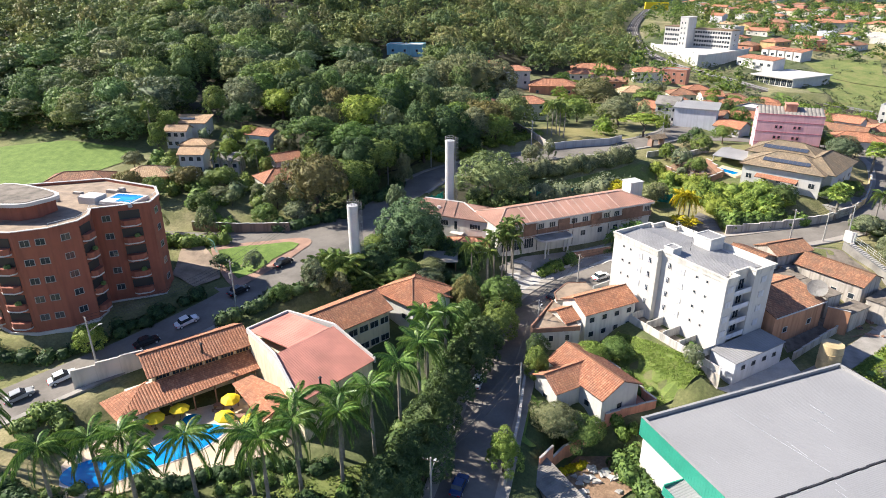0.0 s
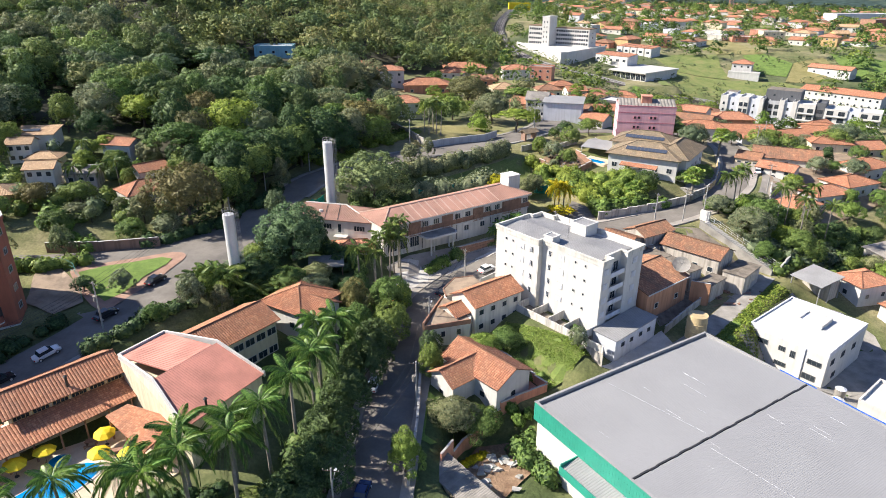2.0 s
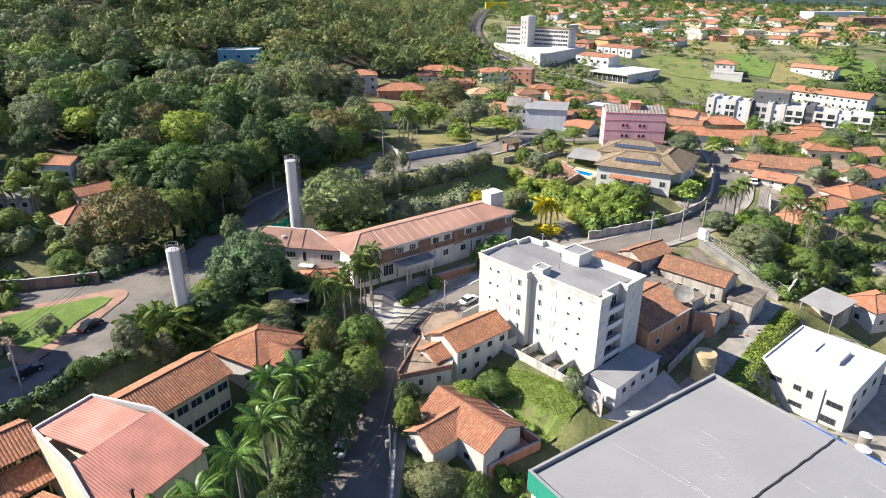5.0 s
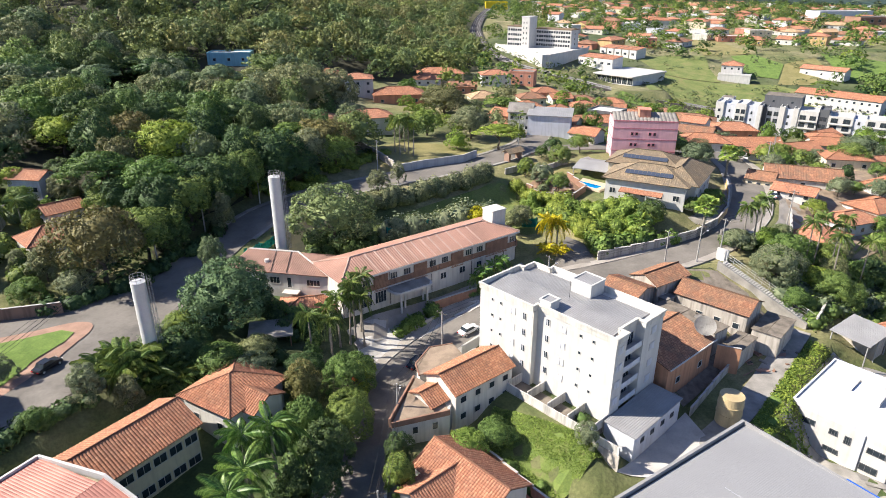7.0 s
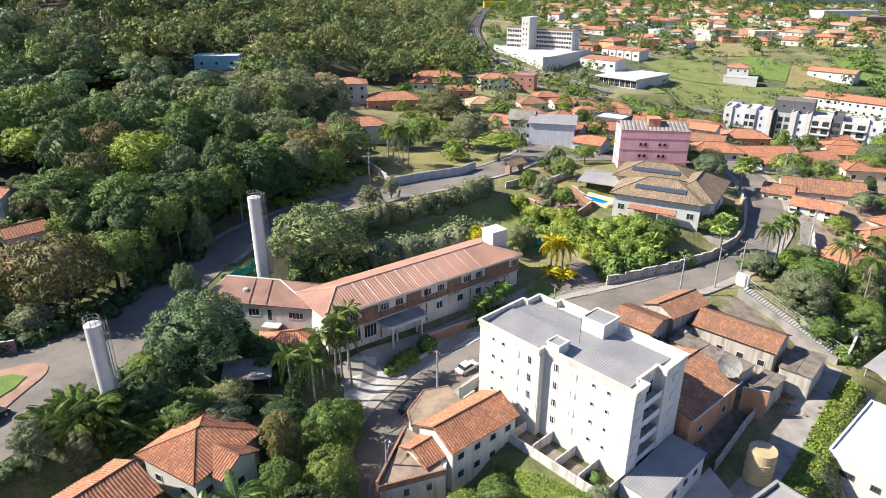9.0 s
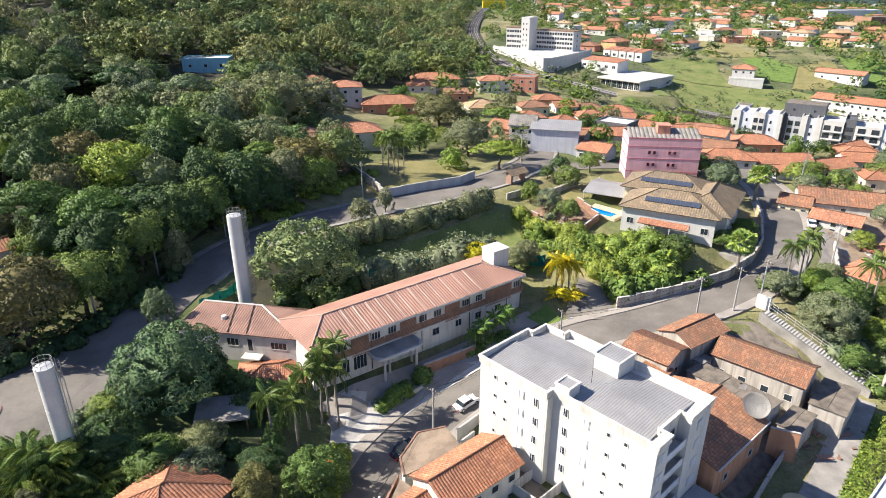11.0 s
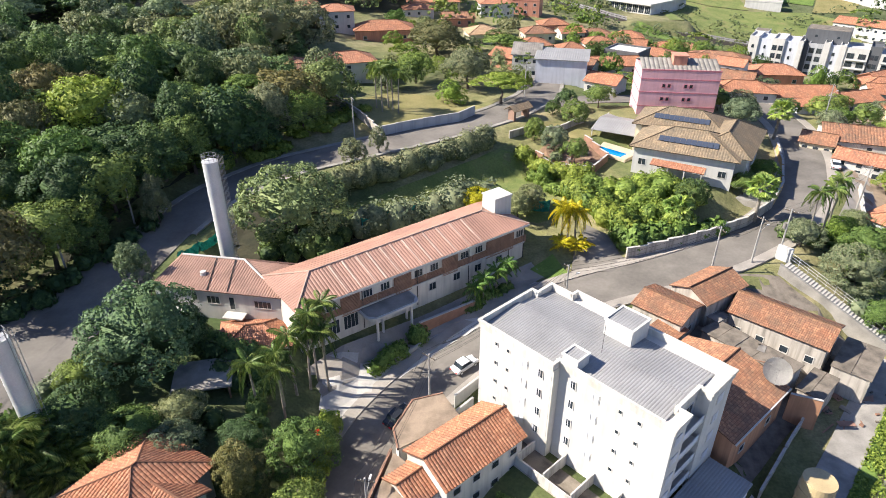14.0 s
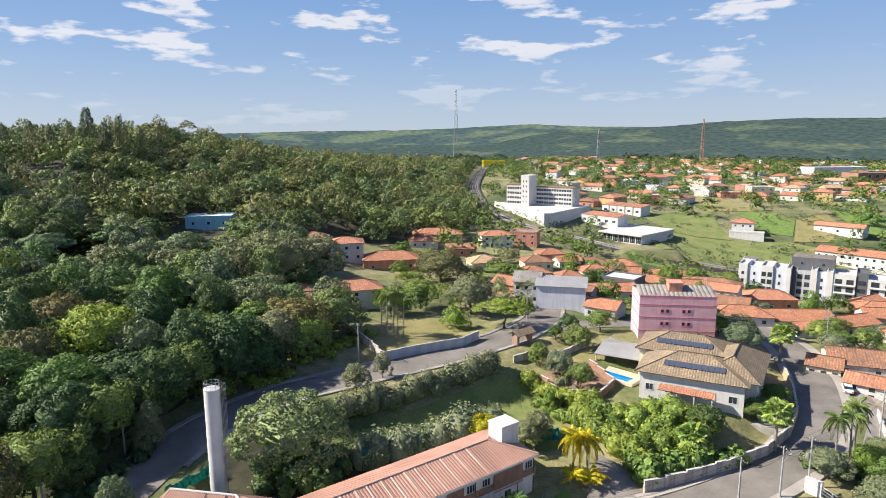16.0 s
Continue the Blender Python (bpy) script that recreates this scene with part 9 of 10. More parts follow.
wall_run("planter_wall", [(-0.8, 129.9), (7.6, 135.5)], 1.9, 0.35, "brickwall", "brick planter wall beside the entrance drive", z=-2.6)
wall_run("club_wall", [(-72.0, 62.6), (-64.4, 69.4)], 3.0, 0.25, "offwhite", "white yard wall of the club")
wall_run("stair_wall", [(70, 126.5), (80, 138), (92, 150)], 2.2, 0.3, "paleslab", "pale retaining wall running up beside the palms")
pav = thing("pavilion", pose(-27.8, 116.4, -1.4, 0, 0, 12), "open garden pavilion with a flat pale grey roof", "pavilion")
bm = bmesh.new()
box(bm, -3.6, 3.6, -2.9, 2.9, 2.6, 2.85)
part("roof", bm, M["concrete"], pav)
for sx in (-3.2, 3.2):
    for sy in (-2.5, 2.5):
        bm = bmesh.new()
        box(bm, sx - 0.1, sx + 0.1, sy - 0.1, sy + 0.1, -0.6, 2.6)
        part("post", bm, M["wood"], pav)
bm = bmesh.new()
box(bm, -3.6, 3.6, -2.9, 2.9, -0.6, 0.08)
part("floor", bm, M["paver"], pav)
patch("lower_pavement", [(71, 152), (79, 150), (84, 158), (88, 168), (91, 180), (88, 182), (84, 172), (79, 162)], "pave", "pale pavement and yard strip below the bending street", 0.2)
wall_run("yard_wall", [(73.5, 150.5), (80, 157.5), (84.6, 167.5)], 1.5, 0.2, "stained", "stained white yard wall below the bending street")
patch("lower_yards", [(79, 152), (92, 152), (106, 160), (130, 176), (134, 208), (112, 212), (97, 196), (90, 184), (86, 172), (82, 160)], "court", "patched concrete yards of the lower street houses", 0.18)
patch("corner_lawn", [(17.2, 144.0), (21.4, 147.4), (23.6, 142.9), (20.2, 141.6)], "lawn", "mown lawn at the end of the long building", 0.3)
patch("side_drive", [(24.0, 143.4), (25.4, 149), (28.6, 155), (31.6, 152), (33.5, 146.4), (30.5, 142.6)], "asphalt", "dark asphalt side drive behind a gate", 0.2)
cp_ = thing("carport", pose(76.2, 123.0, -3.1, 0, 0, 36), "open carport with a flat grey sheet roof below the stairs", "carport")
part("roof", roof_mesh("roof", [((-4.8, -3.4, -0.1), (4.8, -3.4, -0.1), (4.8, 3.4, 0.35), (-4.8, 3.4, 0.35))], M["greysheet"], 0.36, 0.04), None, cp_, "grey corrugated roof sheets")
for x, y in ((-4.4, -3.0), (0, -3.0), (4.4, -3.0), (-4.4, 3.0), (4.4, 3.0)):
    bm = bmesh.new()
    tube(bm, x, y, -6.5, -0.1 + (y > 0) * 0.36, 0.11, 0.11, 8)
    part("post", bm, M["pole"], cp_)
bm = bmesh.new()
box(bm, 0.2, 4.4, -2.8, 2.8, -6.5, -0.5)
part("store_room", bm, M["oldwall"], cp_, "rendered store room under the roof")
for x, y, yaw, l, w, h, mat, lab in ((88, 126, 20, 9, 7, 4.2, "claynew", "small house with a bright orange roof"), (95, 117, 25, 11, 9, 4.4, "claynew", "house with a bright orange roof below the stairs"),
                                     (102.5, 139.0, 25, 12, 7, 3.8, "fibre", "long shed with a grey roof on the slope"), (108, 128, 25, 12, 9, 4.4, "clay", "house with an orange roof on the lower slope")):
    house(x, y, yaw, l, w, h, 1.4 if mat != "fibre" else 0.8, lab, "oldwall" if mat == "fibre" else "white", mat, "shed" if mat == "fibre" else "hip", wins=(("F", 2, 1), ("L", 1, 1)), group="houses below the stairs")


def shade_net(pts, low, top, seed):
    """Teal shade cloth sagging between thin posts."""
    r = random.Random(seed)
    x0, y0 = pts[0]
    net = thing("shade_net", pose(x0, y0, at(x0, y0), 0, 0, 0), "sagging teal shade cloth hung on thin posts among shrubs", "netting", "shade nets")
    bm = bmesh.new()
    rows = []
    for (ax, ay), (bx, by) in zip(pts, pts[1:]):
        for k in range(14):
            f = k / 13
            x, y = ax + (bx - ax) * f - x0, ay + (by - ay) * f - y0
            z = at(x0 + x, y0 + y) - at(x0, y0)
            sag = 0.5 * math.sin(math.pi * f)
            rows.append([bm.verts.new((x + r.uniform(-0.2, 0.2), y + r.uniform(-0.2, 0.2), z + top - sag + (low - top) * j / 3 + r.uniform(-0.12, 0.12))) for j in range(4)])
    for a, b in zip(rows, rows[1:]):
        for j in range(3):
            bm.faces.new((a[j], b[j], b[j + 1], a[j + 1]))
    bmesh.ops.solidify(bm, geom=bm.faces[:], thickness=0.02)
    part("cloth", bm, M["net"], net)
    for x, y in pts:
        bm = bmesh.new()
        z = at(x, y) - at(x0, y0)
        rod(bm, (x - x0, y - y0, z - 0.3), (x - x0, y - y0, z + top + 0.1), 0.05)
        part("post", bm, M["dark"], net)


shade_net([(-11, 149.6), (-6.5, 152.0), (-2, 154.4)], 1.6, 4.4, 3)
shade_net([(1.5, 156.4), (5.5, 158.6), (9.5, 160.6)], 1.6, 4.4, 4)
shade_net([(18.5, 160.5), (22.5, 159.0)], 0.3, 2.6, 5)


# ---------------------------------------------------------------- woods on the western hillside
def in_wood(x, y):
    edge = np.interp(y, [125, 160, 172, 198, 206, 216, 250, 285, 300, 330, 400, 433, 487, 549, 618, 700, 1000], [-60, -50, -40, -20, -24, -36, -40, -52, -56, 0, 26, 21, 16, 15, 22, 30, 60])
    return x < edge and y > 125 and clear_of(x, y, 0.5)


kinds = (("round", "leaf", 1), ("tall", "leaf", 2), ("round", "leafdark", 3), ("tall", "leafgrey", 4), ("umbrella", "leaf", 5), ("round", "leafgrey", 6), ("tall", "leafdark", 7), ("round", "leafbright", 8), ("round", "leafbrown", 9))
words = {"leaf": "green", "leafdark": "dark green", "leafgrey": "grey-green", "leafbright": "bright green", "leafbrown": "brownish green"}
shapes = {"round": "broad round crown", "tall": "tall uneven crown", "umbrella": "flat spreading crown"}
GLADES = ((-146, 129, 36, 19), (-100, 152, 26, 27), (-120, 185, 14, 12), (-74, 138, 17, 15), (-96, 222, 9, 7), (-86, 284, 17, 24), (-80, 256, 12, 15), (-60, 205, 6, 5), (-150, 300, 10, 10))


def open_spot(x, y):
    return all(((x - a) / c) ** 2 + ((y - b) / d) ** 2 > 1 for a, b, c, d in GLADES)


LOTS = [(o.matrix_basis.translation.x, o.matrix_basis.translation.y) for o in scene.objects if o.get("group") in ("hillside houses", "houses along the streets")]


def free_lot(x, y, gap=9.0):
    return all((x - a) ** 2 + (y - b) ** 2 > gap * gap for a, b in LOTS)


rw = random.Random(21)
deep = {"leafwood": [], "leafdark": [], "leafgrey": []}
for x, y in scatter(11, 215, lambda x, y: in_wood(x, y) and open_spot(x, y) and free_lot(x, y), (-190, -18, 128, 262), lambda x, y: 6.8):
    kind, leaf, seed = kinds[min(int(rw.random() ** 1.1 * 9), 8)]
    if x > -100 and y < 192 and rw.random() < 0.4:  # more dark-leaved kinds above the street
        kind, leaf, seed = rw.choice((kinds[2], kinds[6], kinds[2], kinds[8]))
    w = rw.uniform(10.5, 17)
    h = rw.uniform(9.5, 15.5)
    if math.hypot(x + 119, y - 131) < 11:  # the open strip below the meadow
        continue
    if y > 196 or x < -125:
        deep[{"leafdark": "leafdark", "leafgrey": "leafgrey", "leafbrown": "leafgrey"}.get(leaf, "leafwood")].append((x, y))
    else:
        tree(x, y, kind, w, h, leaf, f"woodland tree with a {words[leaf]} {shapes[kind]}", seed=seed)
for leaf, spots in deep.items():
    far_wood("woodland", spots, leaf, "closely grown woodland trees with uneven crowns", 71 + len(spots), 2700, 0.24, (11, 17), (10, 16), lobes=46)

far_wood("woodland", scatter(12, 2100, lambda x, y: in_wood(x, y) and open_spot(x, y) and free_lot(x, y, 11) and not (x > -190 and y < 262), (-470, 60, 150, 760), lambda x, y: 5.2 if y < 480 and x > -330 else 7.5), "leafwood", "dense mixed green woodland on the hillside", 31, 560, 0.40, (11, 18), (9, 16), lobes=26)
far_wood("woodland", scatter(13, 520, lambda x, y: in_wood(x, y) and open_spot(x, y) and free_lot(x, y, 11) and not (x > -190 and y < 262), (-470, 60, 150, 760), lambda x, y: 12), "leafgrey", "grey-green trees among the hillside woodland", 41, 560, 0.36, (9, 15), (12, 20), lobes=26)
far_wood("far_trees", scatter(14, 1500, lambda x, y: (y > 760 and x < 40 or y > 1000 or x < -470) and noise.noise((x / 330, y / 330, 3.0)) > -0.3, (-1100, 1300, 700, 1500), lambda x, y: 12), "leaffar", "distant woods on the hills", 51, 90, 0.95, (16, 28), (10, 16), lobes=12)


# very dark brown-green ground colour, laid only under the trees
M["floordark"] = earth("forest_floor", [(0.3, (0.022, 0.026, 0.013)), (0.7, (0.055, 0.05, 0.026))], 0.3, 2.0)
patch("forest_floor", [(-62, 124), (-56, 140), (-52, 158), (-42, 174), (-24, 196), (-28, 208), (-40, 218), (-44, 250), (-56, 285), (-60, 300), (-4, 332), (22, 400), (15, 433), (10, 487), (9, 549), (16, 618), (20, 700), (-560, 700), (-560, 160), (-190, 168), (-150, 166), (-122, 174), (-104, 172), (-92, 164), (-78, 152), (-66, 142), (-66, 128)], "floordark", "dark brown-green ground sheet under the wood", 0.1, 4.0)


patch("shaded_bed", [(-33, 143), (-28, 140.5), (-18, 139.5), (-11, 146), (-9, 150), (-18, 156), (-24, 160), (-32, 158), (-36, 151)], "floordark", "dark brown-green ground patch below the spreading tree", 0.14)
bushes("shrubbery", [(-21 + 7.0 * math.cos(k * 2.4) * math.sqrt((k + 1) / 22), 148.5 + 6.2 * math.sin(k * 2.4) * math.sqrt((k + 1) / 22)) for k in range(22)], "leafdark", "dark shrubs below the spreading tree", (2.8, 2.6), 131, 200, 0.26)
basin = thing("water_basin", pose(-32.9, 139.4, at(-32.9, 139.4), 0, 0, -10), "small teal water basin at the foot of the water tower", "basin")
bm = bmesh.new()
box(bm, -1.3, 1.3, -0.9, 0.9, -0.4, 1.6)
part("rim", bm, M["paleslab"], basin)
bm = bmesh.new()
box(bm, -1.1, 1.1, -0.7, 0.7, 1.2, 1.63)
part("water", bm, M["teal"], basin)
shade_net([(-38.4, 139.6), (-36.4, 143.0), (-34.2, 146.6)], 0.2, 2.0, 6)


# ---------------------------------------------------------------- single trees, as they stand
for x, y, kind, w, h, leaf, seed, lab in (
        (-22.0, 149.0, "dome", 17.5, 14, "leafwood", 1, "broad spreading tree beside the long building"),
        (-34.8, 117.6, "dome", 14.5, 12.5, "leafwood", 14, "dense round dark tree beside the street"),
        (-31.5, 121.0, "round", 6.5, 7, "leafdark", 3, "dense round tree behind the garden"),
        (-60.8, 134.4, "cone", 9.0, 12.5, "leafdark", 11, "dark conical tree at the edge of the wood"),
        (-65.0, 130.0, "tall", 6.5, 7, "leafgrey", 4, "slender grey-green tree by the street"),
        (17.5, 207.0, "umbrella", 13, 8, "leafbright", 12, "bright green spreading tree at the street corner"),
        (10.0, 222.0, "round", 13, 11, "leafgrey", 6, "round olive-green tree"),
        (-4.0, 228.0, "round", 11, 9, "leaf", 1, "green garden tree"), (-12.0, 222.0, "round", 9, 8, "leafbright", 8, "bright green garden tree"),
        (22.0, 255.0, "umbrella", 12, 8, "leaf", 5, "flat-crowned tree between houses"), (2.0, 258.0, "round", 19, 12, "leafbrown", 9, "large bare-branched brownish tree"),
        (9.2, 158.0, "round", 6.5, 6.5, "leafyellow", 13, "yellow-leaved tree behind the long building"), (-46, 152, "tall", 6, 9, "leafgrey", 4, "thin tree on the verge"),
        (-42.5, 133.5, "tall", 6, 7.5, "leafgrey", 4, "thin leafless-looking tree beside the wing"),
        (60.0, 164.0, "round", 6, 5, "leaf", 1, "small garden tree"), (69.0, 190.0, "round", 9, 7, "leafgrey", 6, "round tree beside the street"),
        (41.0, 205.0, "round", 7, 6, "leaf", 1, "clipped round tree"), (33.0, 204.0, "round", 5, 5, "leafdark", 3, "small round tree"),
        (-12.5, 97.5, "dome", 8, 8.5, "leaf", 8, "leafy round tree over the street"), (-14.5, 91.0, "dome", 8, 9, "leafdark", 3, "dark street tree"),
        (-15.5, 84.5, "dome", 8.5, 9, "leafdark", 3, "dark street tree"), (-17.0, 77.0, "round", 8.5, 9, "leafdark", 7, "dark street tree"), (-18.0, 70.0, "dome", 9, 9, "leafdark", 3, "dark street tree"),
        (-17.8, 63.0, "dome", 9, 9, "leafdark", 3, "dark street tree"), (-20.5, 57.0, "dome", 9, 8, "leafdark", 3, "dark street tree"), (-13.6, 106.0, "dome", 8, 9, "leaf", 1, "street tree"),
        (-19.5, 101.5, "tall", 7, 9, "leafbrown", 9, "thin brownish tree"), (-18.0, 95.0, "tall", 7, 9, "leaf", 2, "tall tree between the palms"),
        (-1.0, 78.5, "round", 8.0, 6.5, "leafgrey", 6, "olive garden tree"), (3.6, 78.8, "round", 7.0, 6.5, "leaf", 1, "green garden tree"), (-4.8, 87.6, "tall", 5.5, 6.5, "leaf", 2, "garden tree beside the wall"),
        (-5.2, 92.0, "tall", 5, 6, "leafdark", 7, "garden tree beside the wall"), (4.0, 94.4, "round", 6.5, 5, "leafbright", 8, "bright shrub tree behind the bungalow"), (8.0, 97.0, "round", 6.5, 4.6, "leaf", 1, "green shrub tree behind the bungalow"),
        (-7.2, 66.5, "tall", 6.0, 7.5, "leafbright", 8, "bushy yellow-green tree beside the street"), (-74.9, 70.2, "round", 5.5, 6.5, "leafbright", 8, "bright green tree beside the street pole"),
        (67.0, 138.0, "dome", 10, 8, "leafgrey", 6, "grey-green tree beside the stairs"), (72.0, 143.5, "dome", 9, 8, "leaf", 1, "green tree beside the stairs"), (77, 135, "round", 8, 7, "leaf", 1, "green tree below the stairs"),
        (63.0, 147.0, "round", 7, 5, "leafgrey", 6, "shrubby tree above the stairs"), (112, 152, "round", 13, 9, "leafdark", 3, "dark tree on the slope"), (98, 131, "round", 8, 6, "leafbright", 8, "bright tree between houses"),
        (120, 205, "round", 11, 8, "leaf", 1, "green tree by the lower street"), (104, 213, "round", 8, 6, "leaf", 1, "green tree by the lower street"), (132, 220, "round", 13, 9, "leafgrey", 6, "grey-green tree"),
        (88.5, 207.0, "round", 6, 5, "leafdark", 3, "dark round street tree"), (30, 176, "round", 5, 6, "leaf", 1, "small tree at the garden edge"), (23, 172, "tall", 4, 5, "leafbright", 8, "bright young tree"),
        (16.5, 157.5, "round", 6, 5.5, "leafgrey", 6, "grey-green tree behind the tank box"), (-10.0, 176.5, "tall", 4, 6, "leafgrey", 4, "young tree on the verge"), (-0.5, 172.5, "tall", 4, 5, "leafgrey", 4, "young tree on the verge"),
        (-14.5, 170.0, "tall", 7, 6, "leafgrey", 4, "grey-green shrub tree on the verge"), (-90, 108, "tall", 7, 9, "leafgrey", 4, "sparse tree behind the brick apartments"), (-79.5, 112, "tall", 5, 7, "leafgrey", 4, "sparse tree"),
        (-62, 100.5, "tall", 4.5, 4.5, "leafgrey", 4, "small tree on the traffic island"), (-69, 100, "round", 4, 3.5, "leafdark", 3, "small dark island shrub"), (-47.5, 96, "tall", 6, 6, "leafgrey", 4, "thin tree on the bank"),
        (-43, 98, "tall", 5, 5.5, "leafgrey", 4, "thin tree on the bank"), (-51, 90, "round", 4, 4, "leaf", 1, "small tree on the bank"), (-28.5, 110, "round", 6, 5, "leafgrey", 6, "garden tree"),
        (-20.5, 107.5, "round", 6, 5, "leafdark", 3, "garden tree"), (-46, 233, "dome", 22, 18, "leafgrey", 6, "huge olive-green tree at the edge of the wood"), (-36, 246, "dome", 18, 16.5, "leafgrey", 1, "huge olive-green tree behind the houses"), (27.5, 235, "umbrella", 9, 8, "leaf", 5, "flat-crowned street tree"), (24.5, 217, "tall", 4.5, 6, "leafbright", 8, "young bright tree on the corner"), (20.5, 93.5, "tall", 4, 4, "leafgrey", 4, "young tree in the vacant plot")):
    tree(x, y, kind, w, h, leaf, lab if len(lab.split()) > 3 else lab + " beside the pavement", seed=seed, fine=y < 165 and x > -60)

for x, y, w, h in ((-176, 334, 9, 19), (-170, 338, 7, 17), (-163, 341, 8, 18), (-157, 345, 10, 24), (-150, 347, 9, 19), (-146, 351, 10, 23), (-138, 354, 10, 20), (-185, 330, 8, 18)):
    tree(x, y, "plume", w, h, "leafgrey", "tall thin eucalyptus standing above the wood", seed=int(-x) % 3 + 21)
for x, y, kind, w, h, leaf, seed in ((-83.7, 124.5, "dome", 5.5, 4.2, "leafgrey", 6), (-81.6, 156.5, "dome", 6.5, 7, "leafgrey", 6), (-93.4, 127.5, "round", 7, 6.5, "leafbrown", 9), (-69.1, 149, "round", 9, 9, "leaf", 1), (-93, 158, "round", 6, 6, "leafbright", 8),
                                     (-91.2, 142.5, "tall", 4, 6, "leafbright", 8), (-79.4, 141, "tall", 5, 6, "leaf", 2), (-95.7, 156, "round", 5, 5, "leaf", 1), (-85, 119, "dome", 6, 5, "leafdark", 3), (-63.7, 124.5, "dome", 6, 5, "leafgrey", 6), (-87, 150, "round", 6, 6, "leaf", 1),
                                     (-112, 133, "round", 6, 5.5, "leafgrey", 6), (-104, 120, "round", 7, 7, "leafbrown", 9), (-98, 121, "dome", 6, 6, "leaf", 1), (-76, 129, "tall", 4, 4.5, "leafgrey", 4), (-70, 127, "tall", 6, 7, "leafgrey", 4), (-89, 128, "dome", 5, 4.5, "leaf", 8),
                                     (-114, 146, "tall", 6, 8, "leaf", 2), (-117, 156, "round", 7, 8, "leaf", 1), (-84, 161, "dome", 8, 8, "leafdark", 3), (-100, 166, "round", 9, 9, "leafdark", 3), (-110, 170, "tall", 9, 11, "leaf", 2), (-72, 156, "dome", 9, 9, "leafdark", 3)):
    tree(x, y, kind, w, h, leaf, "leafy garden tree among the hillside houses", seed=seed)
for x, y, h in ((-120, 152, 9), (-86, 140.2, 4), (-90.5, 138, 4.5), (-83, 143, 5), (-95, 150, 5)):
    royal_palm(x, y, h, "garden palm beside the hillside villa", "frondmid", size=0.62, group="garden palms")

# royal palms of the club, fan palms by the entrance, streets and gardens
for x, y, h in ((-71.5, 47.0, 8), (-55.8, 48.0, 7.5), (-51.8, 48.8, 8.5), (-43.6, 49.8, 8.5), (-37.0, 52.2, 9), (-31.5, 54.2, 10), (-27.0, 57.0, 10), (-24.6, 63.0, 10.5), (-22.4, 68.0, 11), (-21.2, 74.5, 11), (-21.4, 80.0, 10), (-19.8, 86.0, 10.5), (-33.5, 58.5, 9),
                (-22.8, 84.5, 10), (-60, 44.5, 7.5), (-48.5, 45.5, 8), (-28.5, 61.0, 9)):
    royal_palm(x, y, h)
for x, y, h in ((-13.4, 121.4, 9.8), (-15.0, 118.4, 8.8), (-14.2, 120.0, 10.2), (-17.6, 114.6, 7.2), (-20.4, 113.2, 6.6), (-12.6, 118.6, 8.6), (-16.4, 116.6, 8.2), (-17.0, 112.4, 7.0)):
    royal_palm(x, y, h, "tall palm with a brown trunk beside the entrance drive", "frondmid", size=0.66, group="entrance palms")
for x, y, h in ((59.0, 155.8, 6.5), (78.5, 191.5, 6.5), (44.0, 154.0, 3.5)):
    fan_palm(x, y, h, "fan palm in front of the hip-roofed villa", "frondlight", size=1.35, group="villa palms")
for x, y, h in ((64.2, 147.6, 8.5), (68.4, 149.6, 9.5), (66.6, 147.8, 9.0), (75.0, 142.0, 10.5), (78.0, 144.0, 11), (81.0, 143.0, 10.5), (84.0, 146.0, 11), (86.5, 141.0, 10), (79.5, 139.0, 10.5), (-11.0, 200.0, 9), (-8.6, 201.5, 9.5), (-12.6, 202.8, 9), (-7.2, 199.5, 8.5), (-9.8, 203.6, 9)):
    royal_palm(x, y, h, "slender tall palm with bright drooping fronds", "frondmid", size=0.62, group="slender palms")
for x, y, h in ((24.2, 149.8, 5.8), (25.6, 150.2, 4.8), (23.4, 150.8, 5.2)):
    royal_palm(x, y, h, "golden yellow feather palm beside the building", "frondgold", size=0.75, group="golden palms")
for x, y, k in ((26.0, 148.6, 0.7), (23.2, 148.8, 0.7)):
    areca_clump(x, y, k, "frondgold", z=at(x, y))
for x, y, h in ((9.0, 137.2, 3.2), (11.2, 139.2, 3.0), (13.0, 140.2, 3.6), (7.6, 136.2, 2.4)):
    royal_palm(x, y, h, "small palm in the bed before the building", size=0.55, group="small bed palms")

# hedges, shrubs and rough growth
bushes("hedge", along([(-22, 161), (-14, 166), (-4, 171), (6, 177), (13, 183)], 1.1, 0.6, 2), "leafgrey", "unclipped grey-green hedge along the upper street", (3.7, 4.0), 61, 420, 0.24)
bushes("hedge", along([(28.5, 165), (30.5, 159), (33.5, 153), (37.5, 148.8)], 1.1, 1.0, 3) + along([(30, 166), (33, 158), (36, 152)], 1.2, 0.9, 4), "leafhedge", "bright green clipped hedge beside the drive", (3.4, 3.4), 62, 220)
bushes("shrubbery", [(41 + 3.5 * math.cos(k * 2.4) * math.sqrt(k) * 0.5, 159 + 3.2 * math.sin(k * 2.4) * math.sqrt(k) * 0.5) for k in range(26)], "leafbright", "low bright green creeper thicket below the villa", (3.2, 2.4), 63, 220)
bushes("shrubbery", along([(34, 148.5), (40, 150), (46, 151.5), (52, 153.5)], 1.3, 0.9, 6), "leaf", "banana and shrub bank above the street wall", (3.0, 3.2), 64, 200, 0.5)
bushes("shrubbery", along([(22, 176), (26, 170), (30, 166.5), (33, 163)], 1.5, 1.4, 7), "leafhedge", "yellow-green shrubs on the bank", (3.0, 2.4), 65, 180)
